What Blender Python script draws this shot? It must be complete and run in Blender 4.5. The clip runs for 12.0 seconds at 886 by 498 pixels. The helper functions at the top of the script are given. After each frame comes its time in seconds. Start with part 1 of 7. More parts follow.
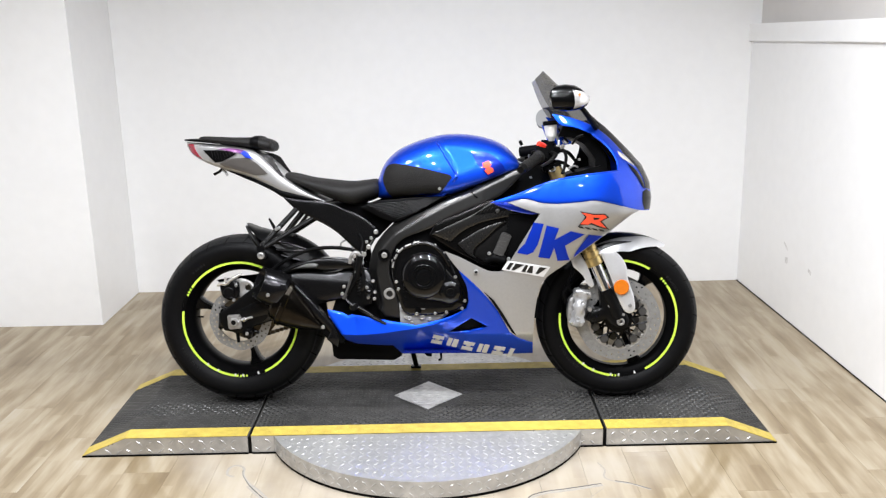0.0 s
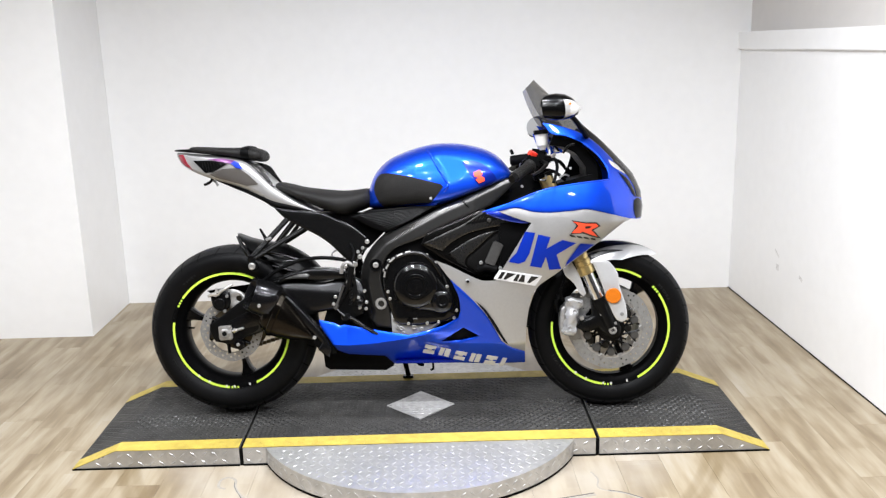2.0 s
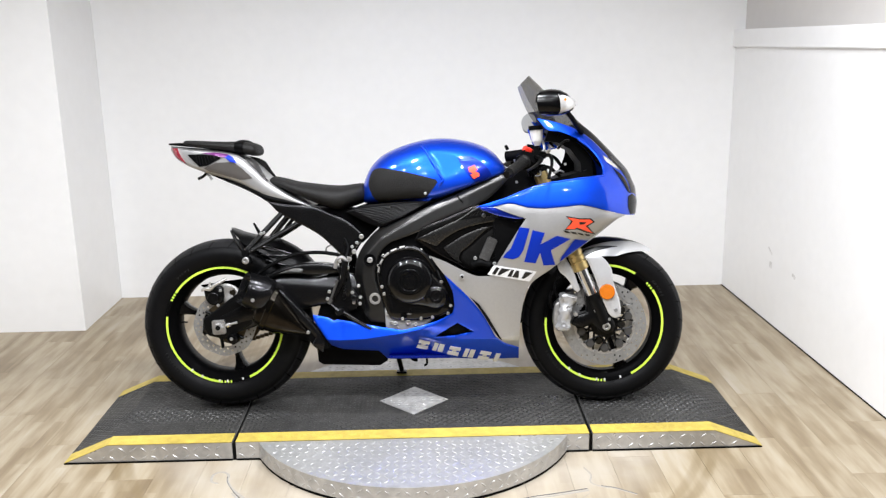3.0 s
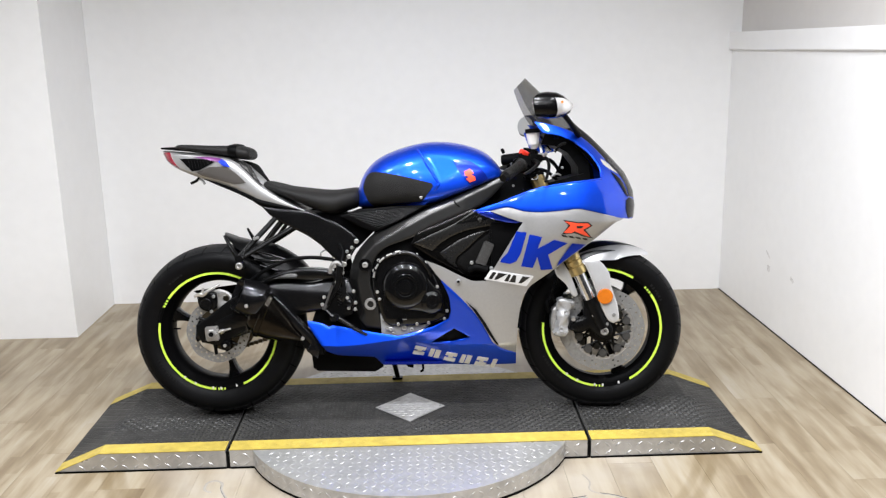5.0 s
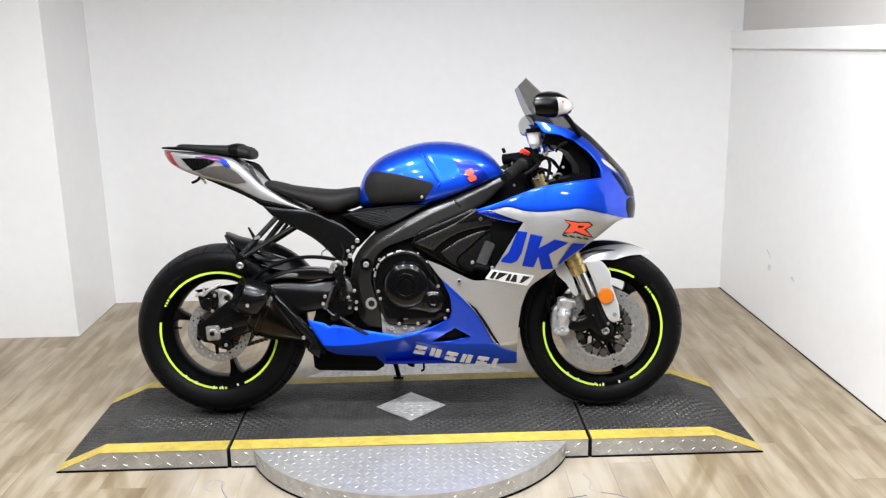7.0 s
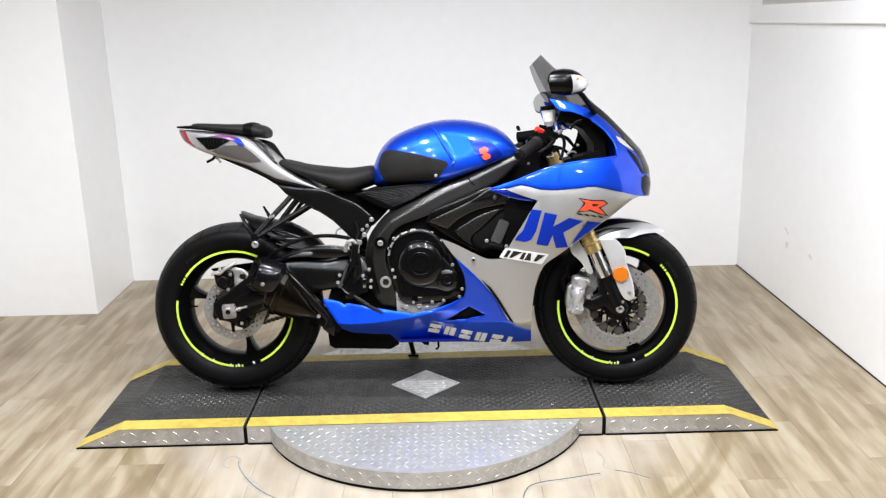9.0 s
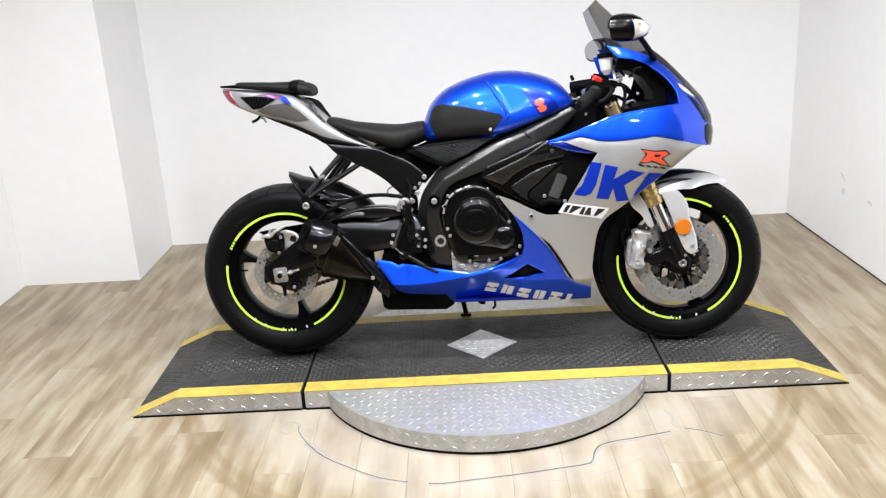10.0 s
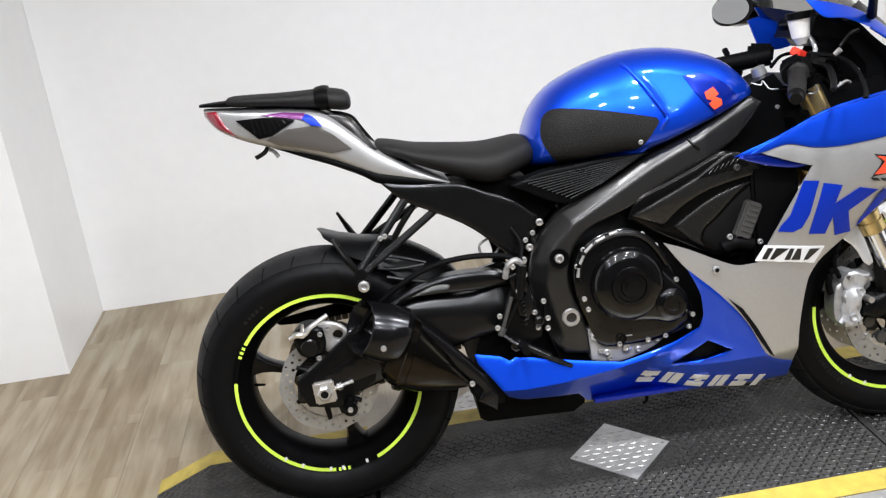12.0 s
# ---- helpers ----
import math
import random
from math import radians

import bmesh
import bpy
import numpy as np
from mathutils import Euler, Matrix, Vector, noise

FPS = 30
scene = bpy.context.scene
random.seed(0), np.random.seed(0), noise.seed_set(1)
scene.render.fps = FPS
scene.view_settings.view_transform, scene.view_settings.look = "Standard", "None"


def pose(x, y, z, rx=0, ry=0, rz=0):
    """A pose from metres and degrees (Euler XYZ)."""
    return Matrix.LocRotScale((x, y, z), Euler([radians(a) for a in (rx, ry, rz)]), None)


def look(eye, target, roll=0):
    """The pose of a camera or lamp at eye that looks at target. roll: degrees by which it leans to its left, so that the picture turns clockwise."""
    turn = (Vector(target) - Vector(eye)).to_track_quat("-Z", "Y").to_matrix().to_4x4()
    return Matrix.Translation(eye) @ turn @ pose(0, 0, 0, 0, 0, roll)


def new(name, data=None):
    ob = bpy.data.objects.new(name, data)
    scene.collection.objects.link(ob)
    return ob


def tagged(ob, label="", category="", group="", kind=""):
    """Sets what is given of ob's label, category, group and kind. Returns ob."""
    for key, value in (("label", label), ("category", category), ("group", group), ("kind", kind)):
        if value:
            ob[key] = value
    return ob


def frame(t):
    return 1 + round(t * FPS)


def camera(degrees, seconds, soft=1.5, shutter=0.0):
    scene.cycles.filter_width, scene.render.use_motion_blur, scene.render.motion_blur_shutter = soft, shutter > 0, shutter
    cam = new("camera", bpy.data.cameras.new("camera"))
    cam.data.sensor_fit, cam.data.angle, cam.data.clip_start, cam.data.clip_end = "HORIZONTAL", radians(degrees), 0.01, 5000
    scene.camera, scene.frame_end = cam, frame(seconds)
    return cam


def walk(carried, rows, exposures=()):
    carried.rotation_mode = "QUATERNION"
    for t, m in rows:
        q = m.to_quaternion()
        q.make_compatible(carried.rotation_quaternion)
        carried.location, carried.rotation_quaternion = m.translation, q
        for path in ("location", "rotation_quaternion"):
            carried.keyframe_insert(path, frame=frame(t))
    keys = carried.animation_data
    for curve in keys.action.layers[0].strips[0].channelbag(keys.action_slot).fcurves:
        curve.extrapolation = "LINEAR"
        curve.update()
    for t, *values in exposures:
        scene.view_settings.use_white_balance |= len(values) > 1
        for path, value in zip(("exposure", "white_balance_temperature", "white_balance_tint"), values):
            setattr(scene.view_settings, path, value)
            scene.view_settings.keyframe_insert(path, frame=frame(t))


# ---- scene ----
cam = camera(52.4, 12.0, soft=1.3)
PATH = [
    (0, (0.061, -3.182, 1.441), (0.061, -1.245, 0.945), -1.20),
    (0.5, (0.073, -3.181, 1.433), (0.071, -1.243, 0.939), -1.30),
    (1, (0.072, -3.180, 1.423), (0.074, -1.240, 0.935), -1.30),
    (1.5, (0.062, -3.176, 1.437), (0.080, -1.237, 0.949), -1.30),
    (2, (0.063, -3.175, 1.446), (0.081, -1.234, 0.966), -1.40),
    (2.5, (0.052, -3.176, 1.439), (0.081, -1.236, 0.955), -0.80),
    (3, (0.059, -3.174, 1.438), (0.092, -1.234, 0.952), -1.00),
    (5, (0.055, -3.139, 1.429), (0.100, -1.197, 0.953), -1.10),
    (5.5, (0.067, -3.136, 1.442), (0.105, -1.197, 0.954), -0.90),
    (6, (0.081, -3.156, 1.420), (0.108, -1.212, 0.951), -1.10),
    (6.5, (0.068, -3.144, 1.443), (0.101, -1.205, 0.952), -1.00),
    (7, (0.055, -3.139, 1.434), (0.098, -1.198, 0.954), -1.10),
    (9, (0.068, -3.137, 1.443), (0.070, -1.209, 0.912), -1.50),
    (9.2, (0.078, -3.123, 1.440), (0.048, -1.209, 0.861), -1.59),
    (9.5, (0.067, -3.119, 1.426), (-0.019, -1.240, 0.749), -1.27),
    (9.8, (0.009, -3.077, 1.428), (-0.063, -1.197, 0.748), -1.77),
    (10, (-0.061, -3.048, 1.432), (-0.103, -1.149, 0.807), -3.37),
    (10.2, (-0.123, -2.994, 1.429), (-0.165, -1.112, 0.755), -5.24),
    (10.5, (-0.182, -2.888, 1.404), (-0.127, -1.018, 0.695), -3.99),
    (10.8, (-0.209, -2.682, 1.399), (-0.194, -0.783, 0.774), -3.89),
    (11, (-0.281, -2.561, 1.425), (-0.309, -0.659, 0.807), -3.29),
    (11.2, (-0.363, -2.427, 1.410), (-0.365, -0.536, 0.761), -4.74),
    (11.3, (-0.407, -2.363, 1.416), (-0.380, -0.478, 0.749), -5.58),
    (11.5, (-0.494, -2.232, 1.402), (-0.488, -0.352, 0.720), -8.12),
    (11.7, (-0.541, -2.106, 1.401), (-0.469, -0.237, 0.691), -7.96),
    (12, (-0.577, -1.903, 1.374), (-0.391, -0.039, 0.672), -6.47),
]
EXPOSURES = [(0, 0.0), (2.0, 0.05), (3.2, 0.0), (5.0, -0.12), (6.0, -0.12), (7.0, -0.08), (9.0, 0.0), (10.5, 0.01), (11.0, -0.01), (11.5, -0.05), (12.0, -0.12)]
walk(cam, [(t, look(eye, target, roll)) for t, eye, target, roll in PATH], EXPOSURES)

# ---- light ----
world = bpy.data.worlds.new("world")
scene.world = world
world.use_nodes = True
world.node_tree.nodes["Background"].inputs["Color"].default_value = (0.9, 0.95, 1.0, 1)
world.node_tree.nodes["Background"].inputs["Strength"].default_value = 0.15
scene.view_settings.exposure = 0.0


def ceiling_lamp(x, y, z, sx, sy, watts, colour=(0.955, 0.975, 1.02)):
    data = bpy.data.lights.new("ceiling_lamp", "AREA")
    data.shape, data.size, data.size_y = "RECTANGLE", sx, sy
    data.energy, data.color = watts, colour
    data.spread = radians(170)
    ob = new("ceiling_lamp", data)
    ob.matrix_world = pose(x, y, z)
    return ob


LAMP = 16.8
for lx, row in ((-1.10, 0.66), (-0.40, 1.30), (0.42, 1.30), (1.05, 0.66)):
    for ly, share_ in ((-2.65, 1.0), (-1.5, 1.3), (-0.45, 1.0)):
        ceiling_lamp(lx, ly, 2.38, 0.15, 0.10, LAMP * share_ * row)

# ---- materials ----


def material(name, colour, rough=0.5, metal=0.0, coat=0.0, spec=0.5, grain=0.0, grain_scale=40.0, bump=0.0,
             bump_scale=200.0, rough_var=0.0, alpha=1.0, transmission=0.0, dark=None, stretch=(1, 1, 1)):
    """A principled surface with colour variation at two scales, uneven gloss and fine relief."""
    m = bpy.data.materials.new(name)
    m.use_nodes = True
    nt = m.node_tree
    b = nt.nodes["Principled BSDF"]
    b.inputs["Base Color"].default_value = (*colour, 1)
    b.inputs["Roughness"].default_value = rough
    b.inputs["Metallic"].default_value = metal
    b.inputs["Coat Weight"].default_value = coat
    b.inputs["Coat Roughness"].default_value = 0.04
    b.inputs["Specular IOR Level"].default_value = spec
    b.inputs["Transmission Weight"].default_value = transmission
    tc = nt.nodes.new("ShaderNodeTexCoord")
    mp = nt.nodes.new("ShaderNodeMapping")
    mp.inputs["Scale"].default_value = stretch
    nt.links.new(tc.outputs["Object"], mp.inputs["Vector"])
    if grain:
        big = nt.nodes.new("ShaderNodeTexNoise")
        big.inputs["Scale"].default_value = grain_scale * 0.12
        fine = nt.nodes.new("ShaderNodeTexNoise")
        fine.inputs["Scale"].default_value = grain_scale
        fine.inputs["Detail"].default_value = 6
        both = nt.nodes.new("ShaderNodeMath")
        both.operation = "ADD"
        nt.links.new(mp.outputs["Vector"], big.inputs["Vector"])
        nt.links.new(mp.outputs["Vector"], fine.inputs["Vector"])
        nt.links.new(big.outputs["Fac"], both.inputs[0])
        nt.links.new(fine.outputs["Fac"], both.inputs[1])
        ramp = nt.nodes.new("ShaderNodeMapRange")
        ramp.inputs["From Min"].default_value, ramp.inputs["From Max"].default_value = 0.6, 1.4
        mix = nt.nodes.new("ShaderNodeMix")
        mix.data_type = "RGBA"
        low = dark if dark else tuple(c * (1 - grain) for c in colour)
        mix.inputs["A"].default_value = (*low, 1)
        mix.inputs["B"].default_value = (*[min(1, c * (1 + grain * 0.4)) for c in colour], 1)
        nt.links.new(both.outputs[0], ramp.inputs["Value"])
        nt.links.new(ramp.outputs["Result"], mix.inputs["Factor"])
        nt.links.new(mix.outputs["Result"], b.inputs["Base Color"])
        if rough_var:
            rr = nt.nodes.new("ShaderNodeMapRange")
            rr.inputs["From Min"].default_value, rr.inputs["From Max"].default_value = 0.6, 1.4
            rr.inputs["To Min"].default_value, rr.inputs["To Max"].default_value = rough + rough_var, max(0.02, rough - rough_var)
            nt.links.new(both.outputs[0], rr.inputs["Value"])
            nt.links.new(rr.outputs["Result"], b.inputs["Roughness"])
    if bump:
        n = nt.nodes.new("ShaderNodeTexNoise")
        n.inputs["Scale"].default_value = bump_scale
        n.inputs["Detail"].default_value = 3
        bp = nt.nodes.new("ShaderNodeBump")
        bp.inputs["Strength"].default_value = bump
        bp.inputs["Distance"].default_value = 0.002
        nt.links.new(mp.outputs["Vector"], n.inputs["Vector"])
        nt.links.new(n.outputs["Fac"], bp.inputs["Height"])
        nt.links.new(bp.outputs["Normal"], b.inputs["Normal"])
    return m


PAINT_BLUE = material("blue_paint", (0.001, 0.062, 0.68), 0.40, 0.84, 0.9, grain=0.06, grain_scale=900)
CAN_BLACK = material("satin_black_muffler", (0.028, 0.028, 0.030), 0.20, 0.88, 0.0, grain=0.2, grain_scale=60, rough_var=0.05)
CHAIN_STEEL = material("oily_brown_chain", (0.11, 0.09, 0.06), 0.45, 0.7, 0.0, grain=0.4, grain_scale=120)
DULL_RIDGE = material("satin_grey_cover", (0.052, 0.051, 0.050), 0.28, 0.88, 0.0, grain=0.12, grain_scale=90, bump=0.02, bump_scale=700, rough_var=0.03)
DULL_FIN = material("dull_grey_fins", (0.085, 0.083, 0.081), 0.45, 0.6, 0.0, grain=0.3, grain_scale=90)
# darkened copy of the blue paint for faces in shade
PAINT_SHADED = material("shaded_blue_paint", (0.001, 0.020, 0.34), 0.30, 0.7, 0.6, grain=0.06, grain_scale=900)
PAINT_SILVER = material("silver_paint", (0.42, 0.416, 0.413), 0.40, 0.66, 0.25, grain=0.06, grain_scale=900)
LIGHT_SILVER = material("light_silver_paint", (0.60, 0.60, 0.605), 0.38, 0.45, 0.4, grain=0.06, grain_scale=900)
PAINT_GREY = material("grey_paint", (0.14, 0.128, 0.118), 0.40, 0.65, 0.5, grain=0.06, grain_scale=900)
PAINT_WHITE = material("white_graphic", (0.66, 0.66, 0.66), 0.35, 0.0, 0.3, grain=0.04, grain_scale=60)
GRAPHIC_BLUE = material("blue_graphic", (0.001, 0.024, 0.36), 0.45, 0.2, 0.0, spec=0.2, grain=0.05, grain_scale=60)
GRAPHIC_RED = material("red_graphic", (0.85, 0.07, 0.025), 0.35, 0.0, 0.6, grain=0.05, grain_scale=60)
GRAPHIC_BLACK = material("black_graphic", (0.006, 0.006, 0.007), 0.35, 0.0, 0.3, grain=0.1, grain_scale=60)
GRAPHIC_PURPLE = material("purple_graphic", (0.13, 0.02, 0.13), 0.3, 0.2, 0.7, grain=0.1, grain_scale=60)
NEON = material("neon_rim_tape", (0.60, 0.84, 0.08), 0.4, 0.0, 0.3, grain=0.08, grain_scale=80)
BLACK_GLOSS = material("gloss_black", (0.002, 0.002, 0.0022), 0.20, 0.0, 0.0, spec=0.18, grain=0.2, grain_scale=60, rough_var=0.05)
RIM_BLACK = material("black_wheel_rim", (0.002, 0.002, 0.0022), 0.38, 0.0, 0.0, spec=0.06, grain=0.2, grain_scale=60, rough_var=0.05)
ENGINE_BLACK = material("gloss_black_engine_paint", (0.002, 0.002, 0.0022), 0.24, 0.0, 0.55, spec=0.15, grain=0.2, grain_scale=60, bump=0.04, bump_scale=500, rough_var=0.05)
ARM_BLACK = material("black_cast_swingarm", (0.028, 0.028, 0.029), 0.25, 0.9, 0.0, grain=0.12, grain_scale=60, bump=0.015, bump_scale=700, rough_var=0.02)
BLACK_SATIN = material("satin_black_metal", (0.003, 0.003, 0.0032), 0.32, 0.10, 0.0, spec=0.16, grain=0.25, grain_scale=120, bump=0.1, bump_scale=600, rough_var=0.08)
BLACK_PLASTIC = material("black_plastic", (0.0022, 0.0022, 0.0024), 0.5, 0.0, 0.0, spec=0.05, grain=0.2, grain_scale=120, bump=0.25, bump_scale=900, rough_var=0.06)
GREY_FRAME = material("grey_black_cast_frame", (0.066, 0.065, 0.064), 0.32, 0.9, 0.0, grain=0.12, grain_scale=60, bump=0.015, bump_scale=700, rough_var=0.02)
GREY_PANEL = material("dark_grey_panel", (0.013, 0.0122, 0.012), 0.22, 0.85, 0.0, grain=0.15, grain_scale=90, bump=0.04, bump_scale=700, rough_var=0.05)
SEAT_VINYL = material("seat_vinyl", (0.0065, 0.0060, 0.0057), 0.60, 0.0, 0.0, spec=0.25, grain=0.2, grain_scale=160, bump=0.5, bump_scale=900)
PAD_RUBBER = material("pad_rubber", (0.0085, 0.0080, 0.0076), 0.6, 0.0, 0.0, spec=0.2, grain=0.3, grain_scale=220, bump=0.8, bump_scale=420)
RUBBER = material("tyre_rubber", (0.0030, 0.0030, 0.0034), 0.5, 0.0, 0.0, spec=0.10, grain=0.35, grain_scale=50, bump=0.3, bump_scale=300, rough_var=0.12)
# lighter than the sidewall rubber: light from above is put into the colour
TREAD_RUBBER = material("lit_tread_rubber", (0.0080, 0.0080, 0.0086), 0.55, 0.0, 0.0, spec=0.18, grain=0.35, grain_scale=50, bump=0.3, bump_scale=300, rough_var=0.1)
TYRE_MARK = material("moulded_rubber_mark", (0.0075, 0.0075, 0.0078), 0.5, 0.0, 0.0, spec=0.15, grain=0.3, grain_scale=60)
ALLOY = material("bare_alloy", (0.62, 0.61, 0.6), 0.35, 0.85, 0.0, grain=0.3, grain_scale=90, bump=0.2, bump_scale=300, rough_var=0.12)
CAST = material("cast_alloy", (0.42, 0.41, 0.4), 0.5, 0.7, 0.0, grain=0.4, grain_scale=70, bump=0.4, bump_scale=300, rough_var=0.1)
STEEL = material("brushed_disc_steel", (0.40, 0.40, 0.397), 0.40, 0.7, 0.0, grain=0.3, grain_scale=60, bump=0.1, bump_scale=500, rough_var=0.12)
CHROME = material("chrome_tube", (0.75, 0.75, 0.76), 0.12, 1.0, 0.0, grain=0.1, grain_scale=60)
SILVER_CALIPER = material("silver_caliper", (0.45, 0.45, 0.455), 0.40, 0.40, 0.2, grain=0.15, grain_scale=80)
GOLD = material("gold_fork_tube", (0.66, 0.50, 0.22), 0.28, 0.85, 0.0, grain=0.2, grain_scale=80)
BRONZE = material("heat_tinted_steel", (0.026, 0.0225, 0.018), 0.16, 0.94, 0.0, grain=0.4, grain_scale=25, rough_var=0.05)
AMBER = material("amber_reflector", (0.60, 0.155, 0.006), 0.25, 0.0, 0.5, grain=0.15, grain_scale=300, bump=0.6, bump_scale=400)
LENS_RED = material("red_lens", (0.20, 0.008, 0.02), 0.15, 0.0, 0.8, grain=0.1, grain_scale=100)
LENS_CLEAR = material("clear_lens", (0.72, 0.71, 0.70), 0.16, 0.5, 0.8, grain=0.15, grain_scale=60, bump=0.3, bump_scale=120)
LENS_DARK = material("dark_lens", (0.006, 0.006, 0.007), 0.25, 0.0, 0.1, spec=0.25, grain=0.1, grain_scale=40)
FLUID_CUP = material("milky_plastic", (0.72, 0.71, 0.67), 0.4, 0.0, 0.1, grain=0.1, grain_scale=60)
RED_SWITCH = material("red_switch", (0.75, 0.04, 0.02), 0.4, 0.0, 0.1, grain=0.1, grain_scale=60)
MIRROR_GLASS = material("mirror_glass", (0.5, 0.51, 0.53), 0.03, 1.0, 0.0)
TREAD_BLACK = material("dusty_black_tread", (0.046, 0.0445, 0.042), 0.62, 0.0, 0.0, spec=0.3, grain=0.6, grain_scale=26, bump=0.3, bump_scale=250, rough_var=0.12)
YELLOW = material("yellow_safety_paint", (0.52, 0.395, 0.072), 0.55, 0.0, 0.0, grain=0.38, grain_scale=34, bump=0.3, bump_scale=200, rough_var=0.1)
PLATE = material("aluminium_tread_plate", (0.56, 0.555, 0.548), 0.36, 0.62, 0.0, grain=0.34, grain_scale=30, bump=0.12, bump_scale=250, rough_var=0.12)
TREAD_LUG = material("black_tread_lugs", (0.009, 0.0088, 0.0086), 0.36, 0.0, 0.0, spec=0.5, grain=0.45, grain_scale=26, rough_var=0.12)
PALE_TEAR = material("pale_torn_vinyl", (0.335, 0.310, 0.270), 0.7, grain=0.25, grain_scale=120)
GAP = material("dark_gap", (0.004, 0.0038, 0.0036), 0.8, spec=0.08, grain=0.3, grain_scale=50)
WALL = material("white_wall_paint", (0.905, 0.903, 0.900), 0.6, 0.0, 0.0, grain=0.035, grain_scale=18, bump=0.12, bump_scale=160)
GREIGE = material("grey_beige_paint", (0.66, 0.635, 0.61), 0.6, grain=0.04, grain_scale=18, bump=0.1, bump_scale=160)
CEILING = material("ceiling_paint", (0.22, 0.21, 0.20), 0.8, grain=0.05, grain_scale=20)
DARK_WALL = material("dark_unseen_wall", (0.05, 0.05, 0.052), 0.8, grain=0.2, grain_scale=10)
SCUFF = material("wall_scuff", (0.78, 0.77, 0.76), 0.7, grain=0.3, grain_scale=80)
CRACK = material("floor_crack_dirt", (0.10, 0.098, 0.10), 0.8, grain=0.4, grain_scale=120)


def screen_material():
    m = bpy.data.materials.new("smoked_screen")
    m.use_nodes = True
    nt = m.node_tree
    b = nt.nodes["Principled BSDF"]
    b.inputs["Base Color"].default_value = (0.03, 0.03, 0.03, 1)
    b.inputs["Roughness"].default_value = 0.06
    b.inputs["Coat Weight"].default_value = 0.6
    clear = nt.nodes.new("ShaderNodeBsdfTransparent")
    clear.inputs["Color"].default_value = (0.72, 0.71, 0.69, 1)
    mix = nt.nodes.new("ShaderNodeMixShader")
    mix.inputs["Fac"].default_value = 0.45
    nt.links.new(clear.outputs[0], mix.inputs[1])
    nt.links.new(b.outputs[0], mix.inputs[2])
    nt.links.new(mix.outputs[0], nt.nodes["Material Output"].inputs["Surface"])
    return m


SCREEN = screen_material()


def plank_material():
    m = bpy.data.materials.new("oak_vinyl_plank")
    m.use_nodes = True
    nt = m.node_tree
    b = nt.nodes["Principled BSDF"]
    geo = nt.nodes.new("ShaderNodeNewGeometry")
    info = nt.nodes.new("ShaderNodeObjectInfo")
    shift = nt.nodes.new("ShaderNodeCombineXYZ")
    mul = nt.nodes.new("ShaderNodeMath")
    mul.operation = "MULTIPLY"
    mul.inputs[1].default_value = 37.0
    nt.links.new(info.outputs["Random"], mul.inputs[0])
    nt.links.new(mul.outputs[0], shift.inputs["X"])
    nt.links.new(mul.outputs[0], shift.inputs["Y"])
    add = nt.nodes.new("ShaderNodeVectorMath")
    add.operation = "ADD"
    nt.links.new(geo.outputs["Position"], add.inputs[0])
    nt.links.new(shift.outputs[0], add.inputs[1])

    def streak(sx, sy, detail):
        mp = nt.nodes.new("ShaderNodeMapping")
        mp.inputs["Scale"].default_value = (sx, sy, 1)
        n = nt.nodes.new("ShaderNodeTexNoise")
        n.inputs["Scale"].default_value = 1.0
        n.inputs["Detail"].default_value = detail
        nt.links.new(add.outputs[0], mp.inputs["Vector"])
        nt.links.new(mp.outputs["Vector"], n.inputs["Vector"])
        return n.outputs["Fac"]

    tone = nt.nodes.new("ShaderNodeValToRGB")
    e = tone.color_ramp.elements
    e[0].position, e[0].color = 0.22, (0.150, 0.104, 0.056, 1)
    e[1].position, e[1].color = 0.80, (0.430, 0.382, 0.308, 1)
    mid = e.new(0.44)
    mid.color = (0.252, 0.195, 0.120, 1)
    pale = e.new(0.60)
    pale.color = (0.355, 0.294, 0.203, 1)
    wide = streak(17, 2.7, 3)
    fine = streak(95, 5.0, 5)
    sum_ = nt.nodes.new("ShaderNodeMath")
    sum_.operation = "MULTIPLY_ADD"
    sum_.inputs[1].default_value = 0.80
    half = nt.nodes.new("ShaderNodeMath")
    half.operation = "MULTIPLY_ADD"
    half.inputs[1].default_value, half.inputs[2].default_value = 0.12, 0.045
    nt.links.new(fine, half.inputs[0])
    nt.links.new(wide, sum_.inputs[0])
    nt.links.new(half.outputs[0], sum_.inputs[2])
    lift = nt.nodes.new("ShaderNodeMath")
    lift.operation = "MULTIPLY_ADD"
    lift.inputs[1].default_value, lift.inputs[2].default_value = 0.10, -0.04
    nt.links.new(info.outputs["Random"], lift.inputs[0])
    total = nt.nodes.new("ShaderNodeMath")
    nt.links.new(sum_.outputs[0], total.inputs[0])
    nt.links.new(lift.outputs[0], total.inputs[1])
    turn = nt.nodes.new("ShaderNodeMapping")
    turn.inputs["Rotation"].default_value = (0, 0, radians(90))
    nt.links.new(add.outputs[0], turn.inputs["Vector"])
    strip = nt.nodes.new("ShaderNodeTexBrick")
    strip.inputs["Scale"].default_value = 1.0
    strip.inputs["Brick Width"].default_value, strip.inputs["Row Height"].default_value = 0.34, 0.038
    strip.inputs["Mortar Size"].default_value = 0.0
    strip.inputs["Color1"].default_value, strip.inputs["Color2"].default_value = (0, 0, 0, 1), (1, 1, 1, 1)
    strip.offset, strip.offset_frequency = 0.37, 3
    nt.links.new(turn.outputs["Vector"], strip.inputs["Vector"])
    step_ = nt.nodes.new("ShaderNodeMath")
    step_.operation = "MULTIPLY_ADD"
    step_.inputs[1].default_value, step_.inputs[2].default_value = 0.11, -0.055
